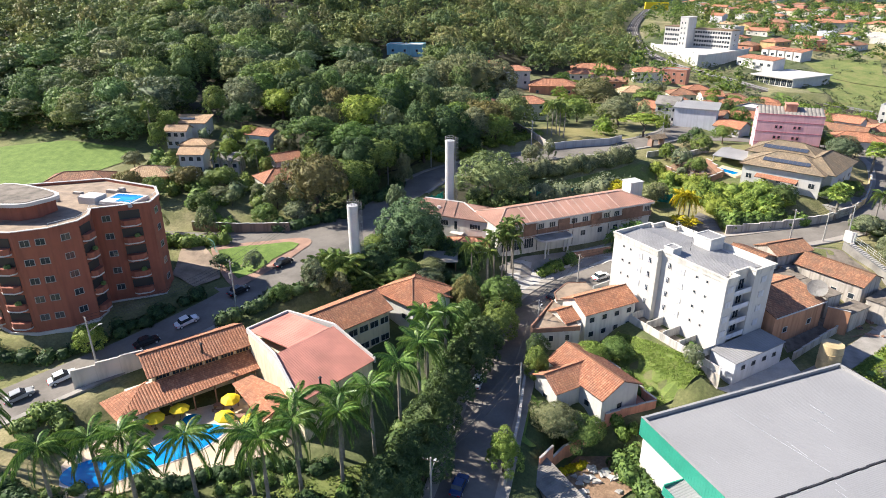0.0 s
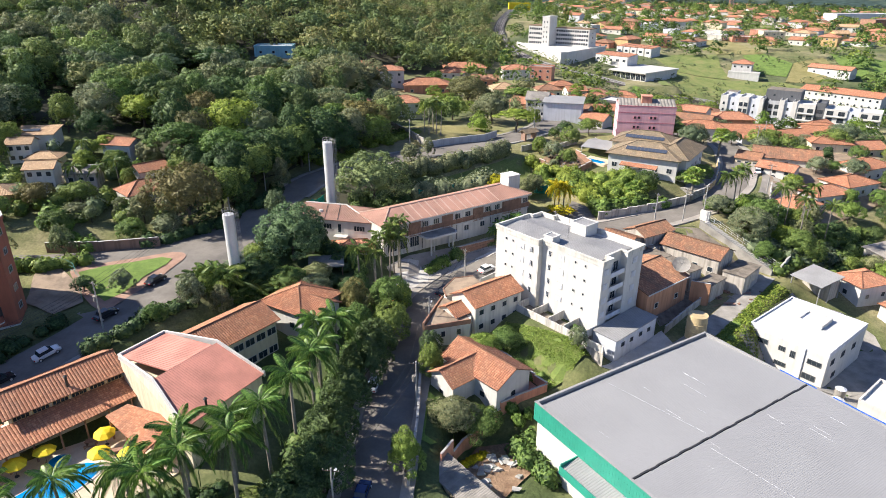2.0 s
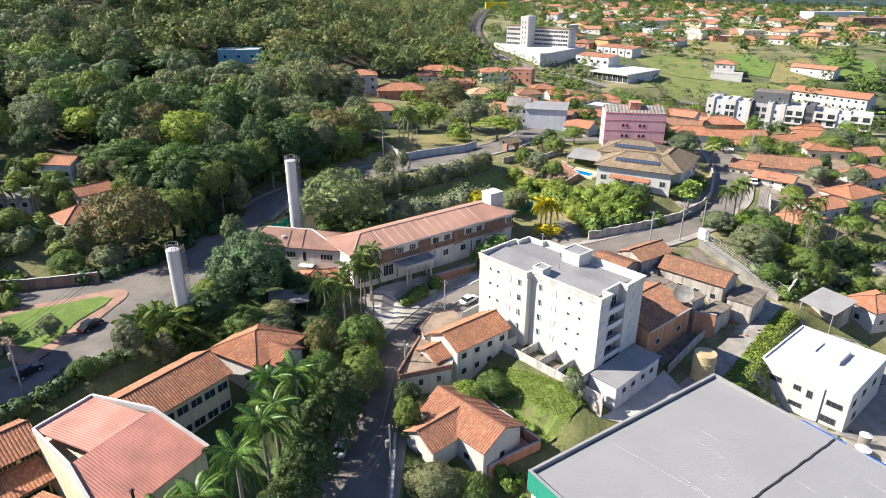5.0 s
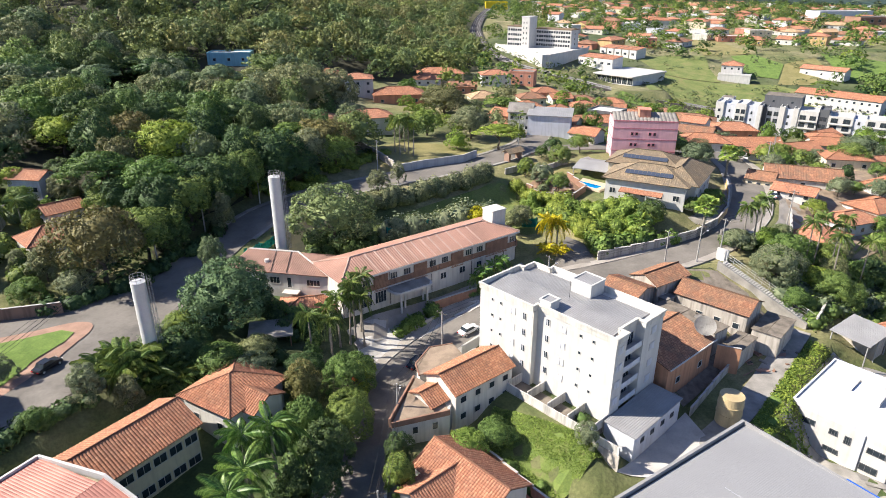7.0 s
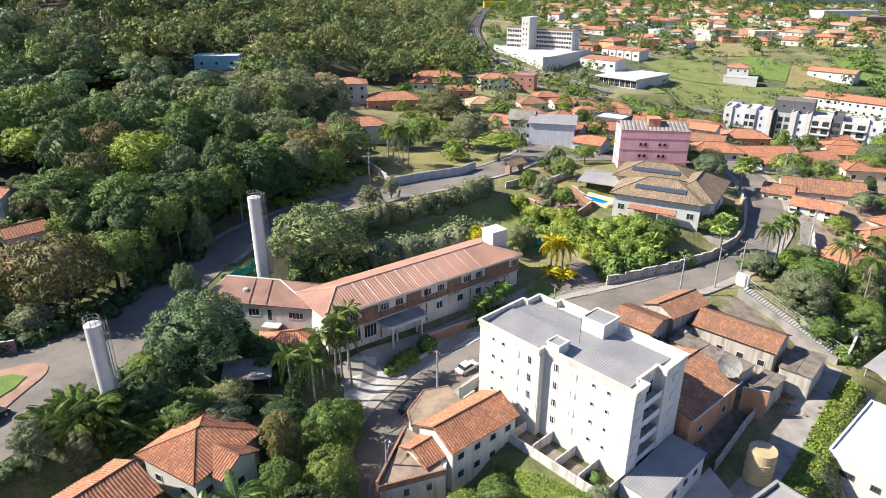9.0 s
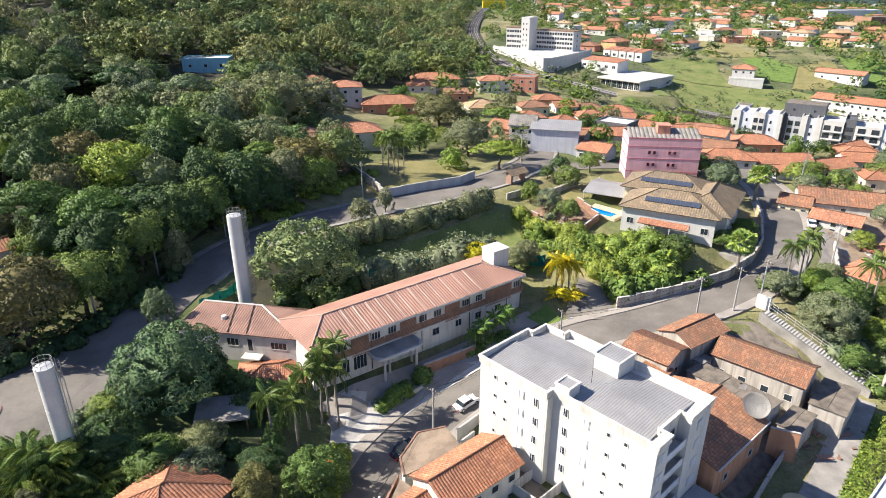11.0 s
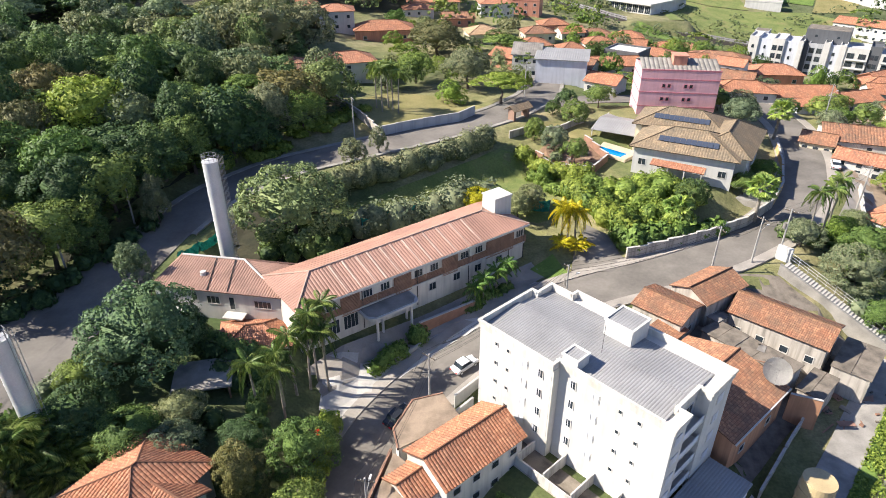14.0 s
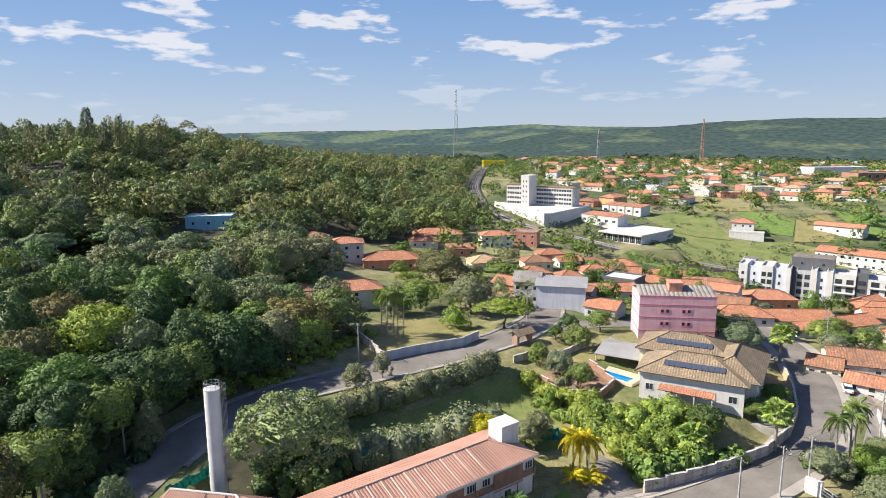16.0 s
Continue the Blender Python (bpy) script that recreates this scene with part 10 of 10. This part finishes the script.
bushes("shrubbery", along([(-11, 150.5), (-3, 155), (5, 159.5), (13, 163.5)], 1.6, 0.9, 8), "leafgrey", "grey-green shrubs behind the long building", (5.0, 5.4), 66, 300, 0.36)
bushes("shrubbery", along([(-50, 99.0), (-46, 101.0), (-41, 101.5), (-37, 104)], 1.5, 0.7, 9), "leafdark", "dark low shrubs under the areca palms", (2.6, 2.2), 67, 220, 0.26)
bushes("shrubbery", along([(-58, 82), (-52, 92), (-46, 97)], 1.8, 0.9, 10), "leafdark", "dark shrubs on the bank below the street", (2.6, 2.0), 68, 150)
bushes("shrubbery", along([(-7.0, 122.9), (-5.4, 124.3), (-3.2, 126.2), (-2.2, 127.0)], 0.9, 0.4, 11), "leafbright", "bright shrubs in the entrance planter", (2.2, 2.1), 69, 240, 0.28)
bushes("shrubbery", [(-1.3, 128.4), (-0.9, 128.9)], "leaf", "round green shrub at the end of the entrance planter", (2.6, 3.0), 169, 320, 0.24)
bushes("shrubbery", along([(6.5, 135.3), (11, 138.6), (15, 141)], 1.2, 0.5, 12), "leaf", "low planting bed before the long building", (1.8, 1.2), 70, 160, 0.28)
bushes("shrubbery", along([(-36, 121), (-33, 124), (-26, 120), (-24, 114)], 1.5, 0.9, 13), "leafdark", "garden shrubs round the kiosk", (2.6, 2.2), 71, 160)
bushes("shrubbery", along([(-69, 51), (-67, 55), (-72, 58), (-74, 52)], 1.4, 1.0, 14), "leaf", "garden shrubs at the pool terrace", (2.4, 1.8), 72, 150)
bushes("shrubbery", along([(-46, 46), (-38, 49), (-30, 52), (-24, 58)], 1.8, 1.2, 15), "leaf", "low planting between the palms", (1.8, 1.1), 73, 120)
bushes("shrubbery", along([(-22, 60), (-21, 70), (-20, 80), (-19, 90), (-18, 98)], 1.7, 0.9, 16), "leafdark", "dense shrubs between the palms and the street", (3.4, 3.4), 74, 200)
bushes("shrubbery", along([(7, 83), (10, 81), (12, 82.4)], 0.9, 0.3, 17), "leafbright", "bright creeper over the garden wall", (1.6, 1.6), 75, 180, 0.25)
rg = random.Random(4)
tufts("weeds", [(8.5, 103.0), (6.4, 97.5), (14.6, 86.5), (24.2, 93.4)], 12000, "leafbright", "tall grass and weeds over the vacant plot", 0.13, 3, 0.1)
tufts("weeds", [(46.5, 100.5), (51, 96.5), (56, 99), (66, 111), (70, 119), (66.5, 122), (56, 111)], 6000, "leafbright", "rough grass on the slope above the lane", 0.2, 4, 0.25)
tufts("lawn_grass", [(-66, 44), (-50, 46), (-36, 52), (-25, 62), (-20, 60), (-26, 48), (-45, 40)], 6000, "leaf", "uneven grass of the club garden", 0.2, 6, 0.1)
tufts("weeds", [(78, 130), (64, 148), (76, 152), (92, 150), (94, 134)], 6000, "leafgrey", "rough grass between the palms beside the stairs", 0.25, 8, 0.25)
bushes("rough_growth", [(rg.uniform(9.0, 22.0), rg.uniform(88, 101)) for k in range(4)], "leaf", "small shrubs in the vacant plot", (1.8, 1.4), 176, 160, 0.16)
bushes("rough_growth", along([(64, 150), (70, 148), (76, 150), (84, 152), (90, 150)], 1.6, 1.6, 18), "leaf", "thicket under the slender palms", (3.4, 2.8), 78, 170, 0.4)
bushes("rough_growth", along([(66, 133), (70, 138), (78, 131), (84, 138), (90, 134)], 1.6, 1.8, 19), "leafgrey", "grey-green thicket beside the stairs", (3.2, 2.6), 79, 170, 0.4)
bushes("rough_growth", along([(-46, 170), (-34, 178), (-26, 186), (-20, 194), (-16, 202)], 1.6, 2.0, 20), "leafbright", "bright green climbers over the bank below the wood", (3.0, 1.8), 80, 170, 0.35)
bushes("rough_growth", along([(4, 75.4), (1, 73.2), (-1.4, 70.8)], 0.8, 0.2, 21), "leafyellow", "yellow flowering creeper along the pit edge", (1.3, 0.8), 81, 150, 0.2)
bushes("rough_growth", along([(9, 76), (12, 74), (13, 70), (10, 79)], 1.2, 0.9, 22), "leaf", "shrubs beside the pit and the warehouse", (2.8, 2.4), 82, 170, 0.35)
bushes("shrubbery", along([(-112, 138), (-100, 132), (-92, 126), (-84, 120), (-76, 116)], 1.8, 2.4, 23), "leaf", "mixed garden shrubs among the hillside houses", (3.2, 2.6), 83, 170, 0.4)
bushes("shrubbery", along([(-66, 118), (-60, 122), (-54, 132), (-50, 142), (-46, 156)], 2.2, 1.2, 24), "leafdark", "dark shrubs at the foot of the wood", (3.0, 2.2), 84, 150, 0.4)

# gardens by the water tower and the pavilion
for x, y, k in ((-48.6, 101.6, 1.0), (-46.4, 103.4, 1.15), (-44.2, 102.6, 1.2), (-43.4, 104.4, 1.2), (-41.8, 103.0, 1.2), (-40.2, 104.6, 1.15), (-38.6, 103.4, 1.05), (-37.0, 105.6, 1.0), (-45.2, 100.4, 1.0), (-42.4, 100.8, 1.0), (-39.4, 101.4, 0.9), (-47.6, 105.4, 0.95)):
    areca_clump(x, y, k, "frondmid")
bushes("shrubbery", along([(-44.5, 109), (-42.5, 113), (-40.5, 118), (-39, 123)], 1.4, 0.6, 32), "leafgrey", "grey-green shrubs along the street bank", (2.8, 2.2), 102, 200, 0.26)
bushes("shrubbery", along([(-40, 108), (-35, 110), (-31, 108), (-24, 110)], 1.4, 1.3, 33), "leafdark", "dark garden shrubs behind the street bank", (3.0, 2.6), 103, 220, 0.26)
bushes("shrubbery", along([(-32, 124), (-28, 123), (-23, 121), (-21, 116), (-20, 110)], 1.1, 0.6, 34), "leaf", "garden shrubs between the wing and the pavilion", (2.2, 2.4), 104, 220, 0.24)
bushes("shrubbery", along([(-12, 113), (-11.6, 110), (-12.4, 106), (-14, 104)], 1.0, 0.5, 35), "leafbright", "bright shrubs beside the entrance drive", (2.4, 2.6), 105, 240, 0.24)
# the dark edge of the wood above the upper street
for x, y, w, h, k in ((-54.8, 142, 10, 9, 3), (-57, 148, 14, 12, 7), (-52, 159, 14, 12, 3), (-45, 169, 13, 12, 2), (-36, 178, 12, 11, 3), (-27, 186, 11, 10, 1), (-66.5, 149, 11, 10, 7), (-62, 156, 13, 13, 1), (-70, 121, 6.5, 5, 1)):
    tree(x, y, "tall" if k in (2, 7) else "dome", w, h, {1: "leaf", 2: "leaf", 3: "leafdark", 7: "leafdark"}[k], "dark leafy tree overhanging the upper street", seed=k, fine=True)
# low growth under the wood
far_wood("undergrowth", scatter(19, 900, lambda x, y: in_wood(x, y) and open_spot(x, y) and free_lot(x, y, 8), (-190, -18, 128, 300), lambda x, y: 4.0), "leafdark", "dark undergrowth below the woodland trees", 61, 110, 0.65, (6, 9), (3, 5), lobes=10)
# gardens of the hillside houses
bushes("shrubbery", [(-108 + (k * 5.3) % 44, 124 + (k * 7.9) % 30) for k in range(46) if free_lot(-108 + (k * 5.3) % 44, 124 + (k * 7.9) % 30, 5.5)], "leaf", "mixed garden shrubs round the hillside houses", (3.2, 2.8), 106, 190, 0.36)
bushes("shrubbery", [(-106 + (k * 6.1) % 42, 126 + (k * 8.7) % 32) for k in range(30) if free_lot(-106 + (k * 6.1) % 42, 126 + (k * 8.7) % 32, 5.0)], "leafgrey", "pale grey-green garden shrubs round the hillside houses", (3.4, 3.2), 107, 190, 0.36)
bushes("shrubbery", [(-104 + (k * 7.3) % 36, 128 + (k * 5.9) % 28) for k in range(16) if free_lot(-104 + (k * 7.3) % 36, 128 + (k * 5.9) % 28, 5.0)], "leafbright", "bright green bananas and shrubs round the hillside houses", (3.4, 3.6), 108, 190, 0.42)
for x, y, w, h, leaf, k in ((-101, 133, 3, 3, "leafgrey", 6), (-86, 131, 7, 6, "leaf", 1), (-93, 147, 5, 6, "leafbright", 8), (-84, 147, 6, 6, "leafdark", 3), (-80, 124, 4, 4, "leafgrey", 6), (-108, 139, 2.4, 2.2, "leaf", 1)):
    tree(x, y, "round" if k not in (2, 4) else "tall", w, h, leaf, "small garden tree among the hillside houses", seed=k)
# club garden in front of the pool
bushes("shrubbery", along([(-70, 44), (-60, 42.5), (-50, 43), (-42, 45.5), (-35, 49), (-29, 54)], 1.4, 1.2, 36), "leafdark", "dark garden shrubs in front of the pool", (2.6, 1.8), 109, 200, 0.24)
bushes("shrubbery", along([(-62, 46.5), (-50, 48), (-40, 51.5), (-32, 56)], 2.2, 1.2, 37), "leaf", "low flower beds between the palms", (1.9, 1.1), 110, 150, 0.2)
for x, y, h in ((-34.0, 50.5, 9.5), (-75.0, 50.0, 8)):
    royal_palm(x, y, h)
bushes("shrubbery", along([(-52, 50.5), (-47, 51.5), (-42, 54.2), (-37.5, 57), (-33, 57.6), (-29, 60.4)], 1.3, 0.8, 38), "leafdark", "dark shrubs along the edge of the pool terrace", (2.2, 1.4), 116, 200, 0.22)
# the field and the yards behind the long building
bushes("hedge", along([(20, 181), (24, 176.5), (28, 172.5), (33, 169.5)], 1.0, 0.7, 41), "leafhedge", "row of yellow-green shrubs along the field", (2.8, 2.6), 111, 220, 0.28)
bushes("hedge", along([(27, 167), (29.5, 161), (32, 155.5), (35.5, 150)], 0.9, 0.5, 42), "leafhedge", "tall clipped yellow-green hedge along the side drive", (2.8, 4.0), 112, 260, 0.26)
bushes("shrubbery", [(42 + 1.9 * math.cos(k * 2.4) * math.sqrt(k), 159.5 + 1.7 * math.sin(k * 2.4) * math.sqrt(k)) for k in range(14)], "leafbright", "large round mound of dense green creeper", (4.2, 3.0), 113, 300, 0.26)
bushes("shrubbery", along([(4, 158.5), (10, 161.5), (15, 164)], 1.1, 0.8, 43), "leaf", "grey-green shrubs under a torn green net", (3.6, 3.4), 114, 240, 0.28)
bushes("rough_growth", along([(25, 178), (29, 181), (33, 183)], 1.2, 1.6, 44), "leafgrey", "weeds and small shrubs in the ruined yard", (1.6, 1.2), 115, 130, 0.26)
for x, y, w, h, leaf, k in ((26.5, 181.5, 6, 6, "leafgrey", 6), (23.0, 186.0, 5, 5.5, "leaf", 1), (33.5, 196.0, 7, 6.0, "leaf", 1), (29.0, 199.0, 4, 4.0, "leafdark", 3), (19.0, 160.5, 6, 5.5, "leafgrey", 6), (47.5, 157.5, 6, 6, "leafdark", 3), (75.5, 205, 8, 6.5, "leafgrey", 6)):
    tree(x, y, "dome", w, h, leaf, "small tree in the yard behind the field", seed=k)
for x, y, w, h, leaf, k in ((-39, 108.5, 8, 6.5, "leafdark", 3), (-33, 106, 8, 6, "leaf", 1), (-27.5, 105, 7, 6, "leafgrey", 6), (-40.5, 112.5, 6, 5.0, "leaf", 1)):
    tree(x, y, "dome", w, h, leaf, "garden tree below the street bank", seed=k, fine=True)
# dark shrubs added both for the hedge and for the tower's shade
bushes("shrubbery", along([(-104, 68), (-96, 66), (-88, 65), (-80, 69), (-75, 78), (-70.5, 85), (-68, 90)], 1.5, 1.2, 51), "leafdark", "dark shrubs standing for hedge and tower shade at the brick apartments", (2.6, 1.8), 121, 190, 0.26)
bushes("shrubbery", along([(-90, 104), (-80, 106), (-72, 109)], 1.6, 1.0, 52), "leaf", "garden shrubs behind the brick apartments", (2.8, 2.4), 122, 190, 0.3)


# ---------------------------------------------------------------- trees between the houses
HOUSES = [(o.matrix_basis.translation.x, o.matrix_basis.translation.y) for o in scene.objects if o.parent is None and o.name.split(".")[0] in ("house", "villa", "pink_apartments", "apartment_wing", "villa_wing", "glass_showroom")]


def free_of_houses(x, y, gap=8.0):
    return all((x - a) ** 2 + (y - b) ** 2 > gap * gap for a, b in HOUSES)


RAIL = rail[:, :2]
BARE = ((133, 266, 30, 18), (150, 365, 46, 24), (140, 412, 22, 26), (190, 415, 22, 24), (186, 478, 14, 44), (212, 405, 24, 22), (0, 200, 14, 9), (30, 183, 10, 8), (8, 166, 20, 9), (10, 150, 26, 8), (65, 440, 34, 44), (108, 380, 24, 22), (110, 425, 30, 24), (116, 340, 30, 10))


def town_spot(x, y):
    return (x > -15 and clear_of(x, y, -1.0) and free_of_houses(x, y) and np.min(np.hypot(RAIL[:, 0] - x, RAIL[:, 1] - y)) > 8
            and all(((x - a) / c) ** 2 + ((y - b) / d) ** 2 > 1 for a, b, c, d in BARE))


for x, y in scatter(33, 46, lambda x, y: clear_of(x, y, -2.2) and free_of_houses(x, y, 6.0) and (y > 150 or x < 106) and not (x < 92 and y < 128) and x + y > 200, (66, 138, 124, 212), lambda x, y: 4.6):
    kind, leaf, seed = kinds[(int(x * 7 + y * 3)) % 8]
    w = 4.6 + (x * 1.7 + y) % 3.2
    tree(x, y, kind if kind != "umbrella" else "dome", w, w * 0.85, leaf, f"small garden tree with a {words[leaf]} crown below the street", seed=seed)
bushes("rough_growth", [(70 + (k * 5.1) % 34, 127 + (k * 7.7) % 24) for k in range(60) if free_of_houses(70 + (k * 5.1) % 34, 127 + (k * 7.7) % 24, 6)], "leaf", "dense green thicket on the slope below the street", (3.6, 2.6), 141, 170, 0.34)
garden = scatter(15, 62, lambda x, y: town_spot(x, y) and y > 205, (-15, 160, 205, 300), lambda x, y: 6.5)
for k, leaf in enumerate(("leaf", "leafbright", "leafgrey", "leafdark")):
    far_wood("garden_trees", garden[k::4], leaf, "leafy trees in the gardens between the houses", 171 + k, 1900, 0.26, (6, 10), (5, 9), lobes=40)
far_wood("town_trees", scatter(16, 1250, lambda x, y: town_spot(x, y) and (y > 300 or x > 160), (-10, 640, 210, 1050), lambda x, y: 6.2), "leaf", "green trees between the town houses", 91, 190, 0.6, (7, 15), (6, 12), lobes=18)
far_wood("town_trees", scatter(17, 300, lambda x, y: town_spot(x, y), (20, 620, 345, 1050), lambda x, y: 12), "leafdark", "dark trees between the town houses", 95, 190, 0.6, (7, 15), (6, 13), lobes=18)
far_wood("railway_scrub", scatter(18, 160, lambda x, y: 8 < np.min(np.hypot(RAIL[:, 0] - x, RAIL[:, 1] - y)) < 22 and free_of_houses(x, y, 9) and x > 0, (0, 240, 300, 470), lambda x, y: 4.5), "leafgrey", "scrub along the railway bank", 97, 110, 0.7, (4, 8), (3, 6), lobes=10)


far_wood("slope_scrub", scatter(29, 110, lambda x, y: all((x - a) ** 2 + (y - b) ** 2 > 140 for a, b in HOUSES) and np.min(np.hypot(RAIL[:, 0] - x, RAIL[:, 1] - y)) > 7, (98, 250, 335, 450), lambda x, y: 4.5), "leafgrey", "scattered shrubs on the grassy slopes", 99, 110, 0.7, (3, 7), (2, 5), lobes=10)


# ---------------------------------------------------------------- the far hills
def hill_sheet(radius, profile, woods, fields, share, seed):
    """A distant range of hills beyond the valley, as a glowing backdrop with haze in its colours."""
    m = bpy.data.materials.new("distant_hills_haze")
    m.use_nodes = True
    t = m.node_tree
    t.nodes.clear()
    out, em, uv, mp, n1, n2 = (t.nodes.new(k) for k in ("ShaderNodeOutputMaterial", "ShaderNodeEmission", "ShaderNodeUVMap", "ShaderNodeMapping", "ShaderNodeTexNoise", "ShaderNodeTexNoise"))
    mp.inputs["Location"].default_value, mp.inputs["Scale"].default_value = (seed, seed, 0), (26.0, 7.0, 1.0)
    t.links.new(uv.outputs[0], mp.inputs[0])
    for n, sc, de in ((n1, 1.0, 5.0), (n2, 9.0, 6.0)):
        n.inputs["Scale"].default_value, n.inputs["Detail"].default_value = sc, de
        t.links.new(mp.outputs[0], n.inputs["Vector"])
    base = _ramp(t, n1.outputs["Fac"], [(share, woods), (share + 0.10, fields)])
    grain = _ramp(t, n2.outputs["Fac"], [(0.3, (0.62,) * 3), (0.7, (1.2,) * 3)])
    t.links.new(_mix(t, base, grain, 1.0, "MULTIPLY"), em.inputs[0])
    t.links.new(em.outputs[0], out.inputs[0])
    az, up = zip(*profile)
    n, co, uvs, loops = 420, [], [], []
    for k in range(n + 1):
        a = az[0] + (az[-1] - az[0]) * k / n
        top = 55 + radius * (np.interp(a, az, up) + 0.9 * noise.noise((a * 1.1, seed, 0)) + 0.7 * noise.noise((a * 5, seed, 2)) + 0.35 * noise.noise((a * 15, seed, 5))) / 1119
        for z in (-260, float(top)):
            co.append((radius * math.sin(radians(a)), 50 + radius * math.cos(radians(a)), z))
    for k in range(n):
        q = 2 * k
        loops += [q, q + 2, q + 3, q + 1]
        uvs += [(k / n, 0), ((k + 1) / n, 0), ((k + 1) / n, 1), (k / n, 1)]
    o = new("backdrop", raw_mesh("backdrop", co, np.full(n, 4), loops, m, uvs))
    o.visible_shadow = False
    tagged(o, "distant hills with woods and fields, haze painted into their glow", "hills", kind="structure")


# bluish wood and field colours carry the haze of distance
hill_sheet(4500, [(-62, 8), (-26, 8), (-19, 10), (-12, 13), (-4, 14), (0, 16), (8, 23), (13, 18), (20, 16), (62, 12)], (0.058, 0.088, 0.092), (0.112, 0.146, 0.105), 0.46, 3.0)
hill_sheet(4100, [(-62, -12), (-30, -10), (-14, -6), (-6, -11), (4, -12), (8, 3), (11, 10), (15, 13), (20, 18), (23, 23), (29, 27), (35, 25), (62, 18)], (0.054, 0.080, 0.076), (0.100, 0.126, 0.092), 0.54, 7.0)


# ---------------------------------------------------------------- clouds on the horizon
def cloud_sheet():
    """A far curved glowing sheet beyond the hills: fair-weather clouds over painted sky and horizon haze."""
    m = bpy.data.materials.new("cloud_sheet")
    m.use_nodes = True
    t = m.node_tree
    t.nodes.clear()
    out, mix, tr, em = (t.nodes.new(k) for k in ("ShaderNodeOutputMaterial", "ShaderNodeMixShader", "ShaderNodeBsdfTransparent", "ShaderNodeEmission"))
    uv, mp = t.nodes.new("ShaderNodeUVMap"), t.nodes.new("ShaderNodeMapping")
    mp.inputs["Scale"].default_value = (21.0, 13.0, 1.0)
    t.links.new(uv.outputs[0], mp.inputs[0])
    def tex(scale, detail, rough):
        n = t.nodes.new("ShaderNodeTexNoise")
        n.inputs["Scale"].default_value, n.inputs["Detail"].default_value, n.inputs["Roughness"].default_value = scale, detail, rough
        t.links.new(mp.outputs[0], n.inputs["Vector"])
        return n.outputs["Fac"]
    body = _math(t, "ADD", _math(t, "MULTIPLY", tex(0.8, 0.0, 0.5), 0.55), _math(t, "MULTIPLY", tex(2.6, 6.0, 0.5), 0.45))
    sep = t.nodes.new("ShaderNodeSeparateXYZ")
    t.links.new(uv.outputs[0], sep.inputs[0])
    cloud = _ramp(t, body, [(0.56, (0, 0, 0)), (0.63, (0.9,) * 3)])
    low = _ramp(t, sep.outputs[1], [(0.0, (0.0,) * 3), (0.34, (0.35,) * 3), (0.5, (1.0,) * 3), (0.9, (1.0,) * 3)])
    cover = _math(t, "MULTIPLY", cloud, low)
    # horizon haze and sky blue painted as a glow gradient
    air = _ramp(t, sep.outputs[1], [(0.0, (0.265, 0.292, 0.326)), (0.26, (0.207, 0.260, 0.331)), (0.5, (0.141, 0.212, 0.331)), (0.75, (0.097, 0.177, 0.318)), (1.0, (0.088, 0.159, 0.309))])
    t.links.new(_mix(t, air, (0.41, 0.405, 0.42), cover), em.inputs[0])
    veil = _ramp(t, sep.outputs[1], [(0.0, (0.9,) * 3), (0.7, (0.9,) * 3), (1.0, (0.0,) * 3)])
    t.links.new(veil, mix.inputs[0])
    em.inputs[1].default_value = 1.0
    t.links.new(tr.outputs[0], mix.inputs[1])
    t.links.new(em.outputs[0], mix.inputs[2])
    t.links.new(mix.outputs[0], out.inputs[0])
    co, uvs, n = [], [], 40
    for k in range(n + 1):
        a = radians(-62 + 124 * k / n)
        co += [(4700 * math.sin(a), 4700 * math.cos(a), -200), (4700 * math.sin(a), 4700 * math.cos(a), 1500)]
    loops = []
    for k in range(n):
        q = 2 * k
        loops += [q, q + 2, q + 3, q + 1]
        uvs += [(k / n, 0), ((k + 1) / n, 0), ((k + 1) / n, 1), (k / n, 1)]
    o = new("backdrop", raw_mesh("backdrop", co, np.full(n, 4), loops, m, uvs))
    o.visible_shadow = False
    tagged(o, "glowing backdrop of fair-weather clouds, sky and painted horizon haze", "clouds", kind="structure")


cloud_sheet()
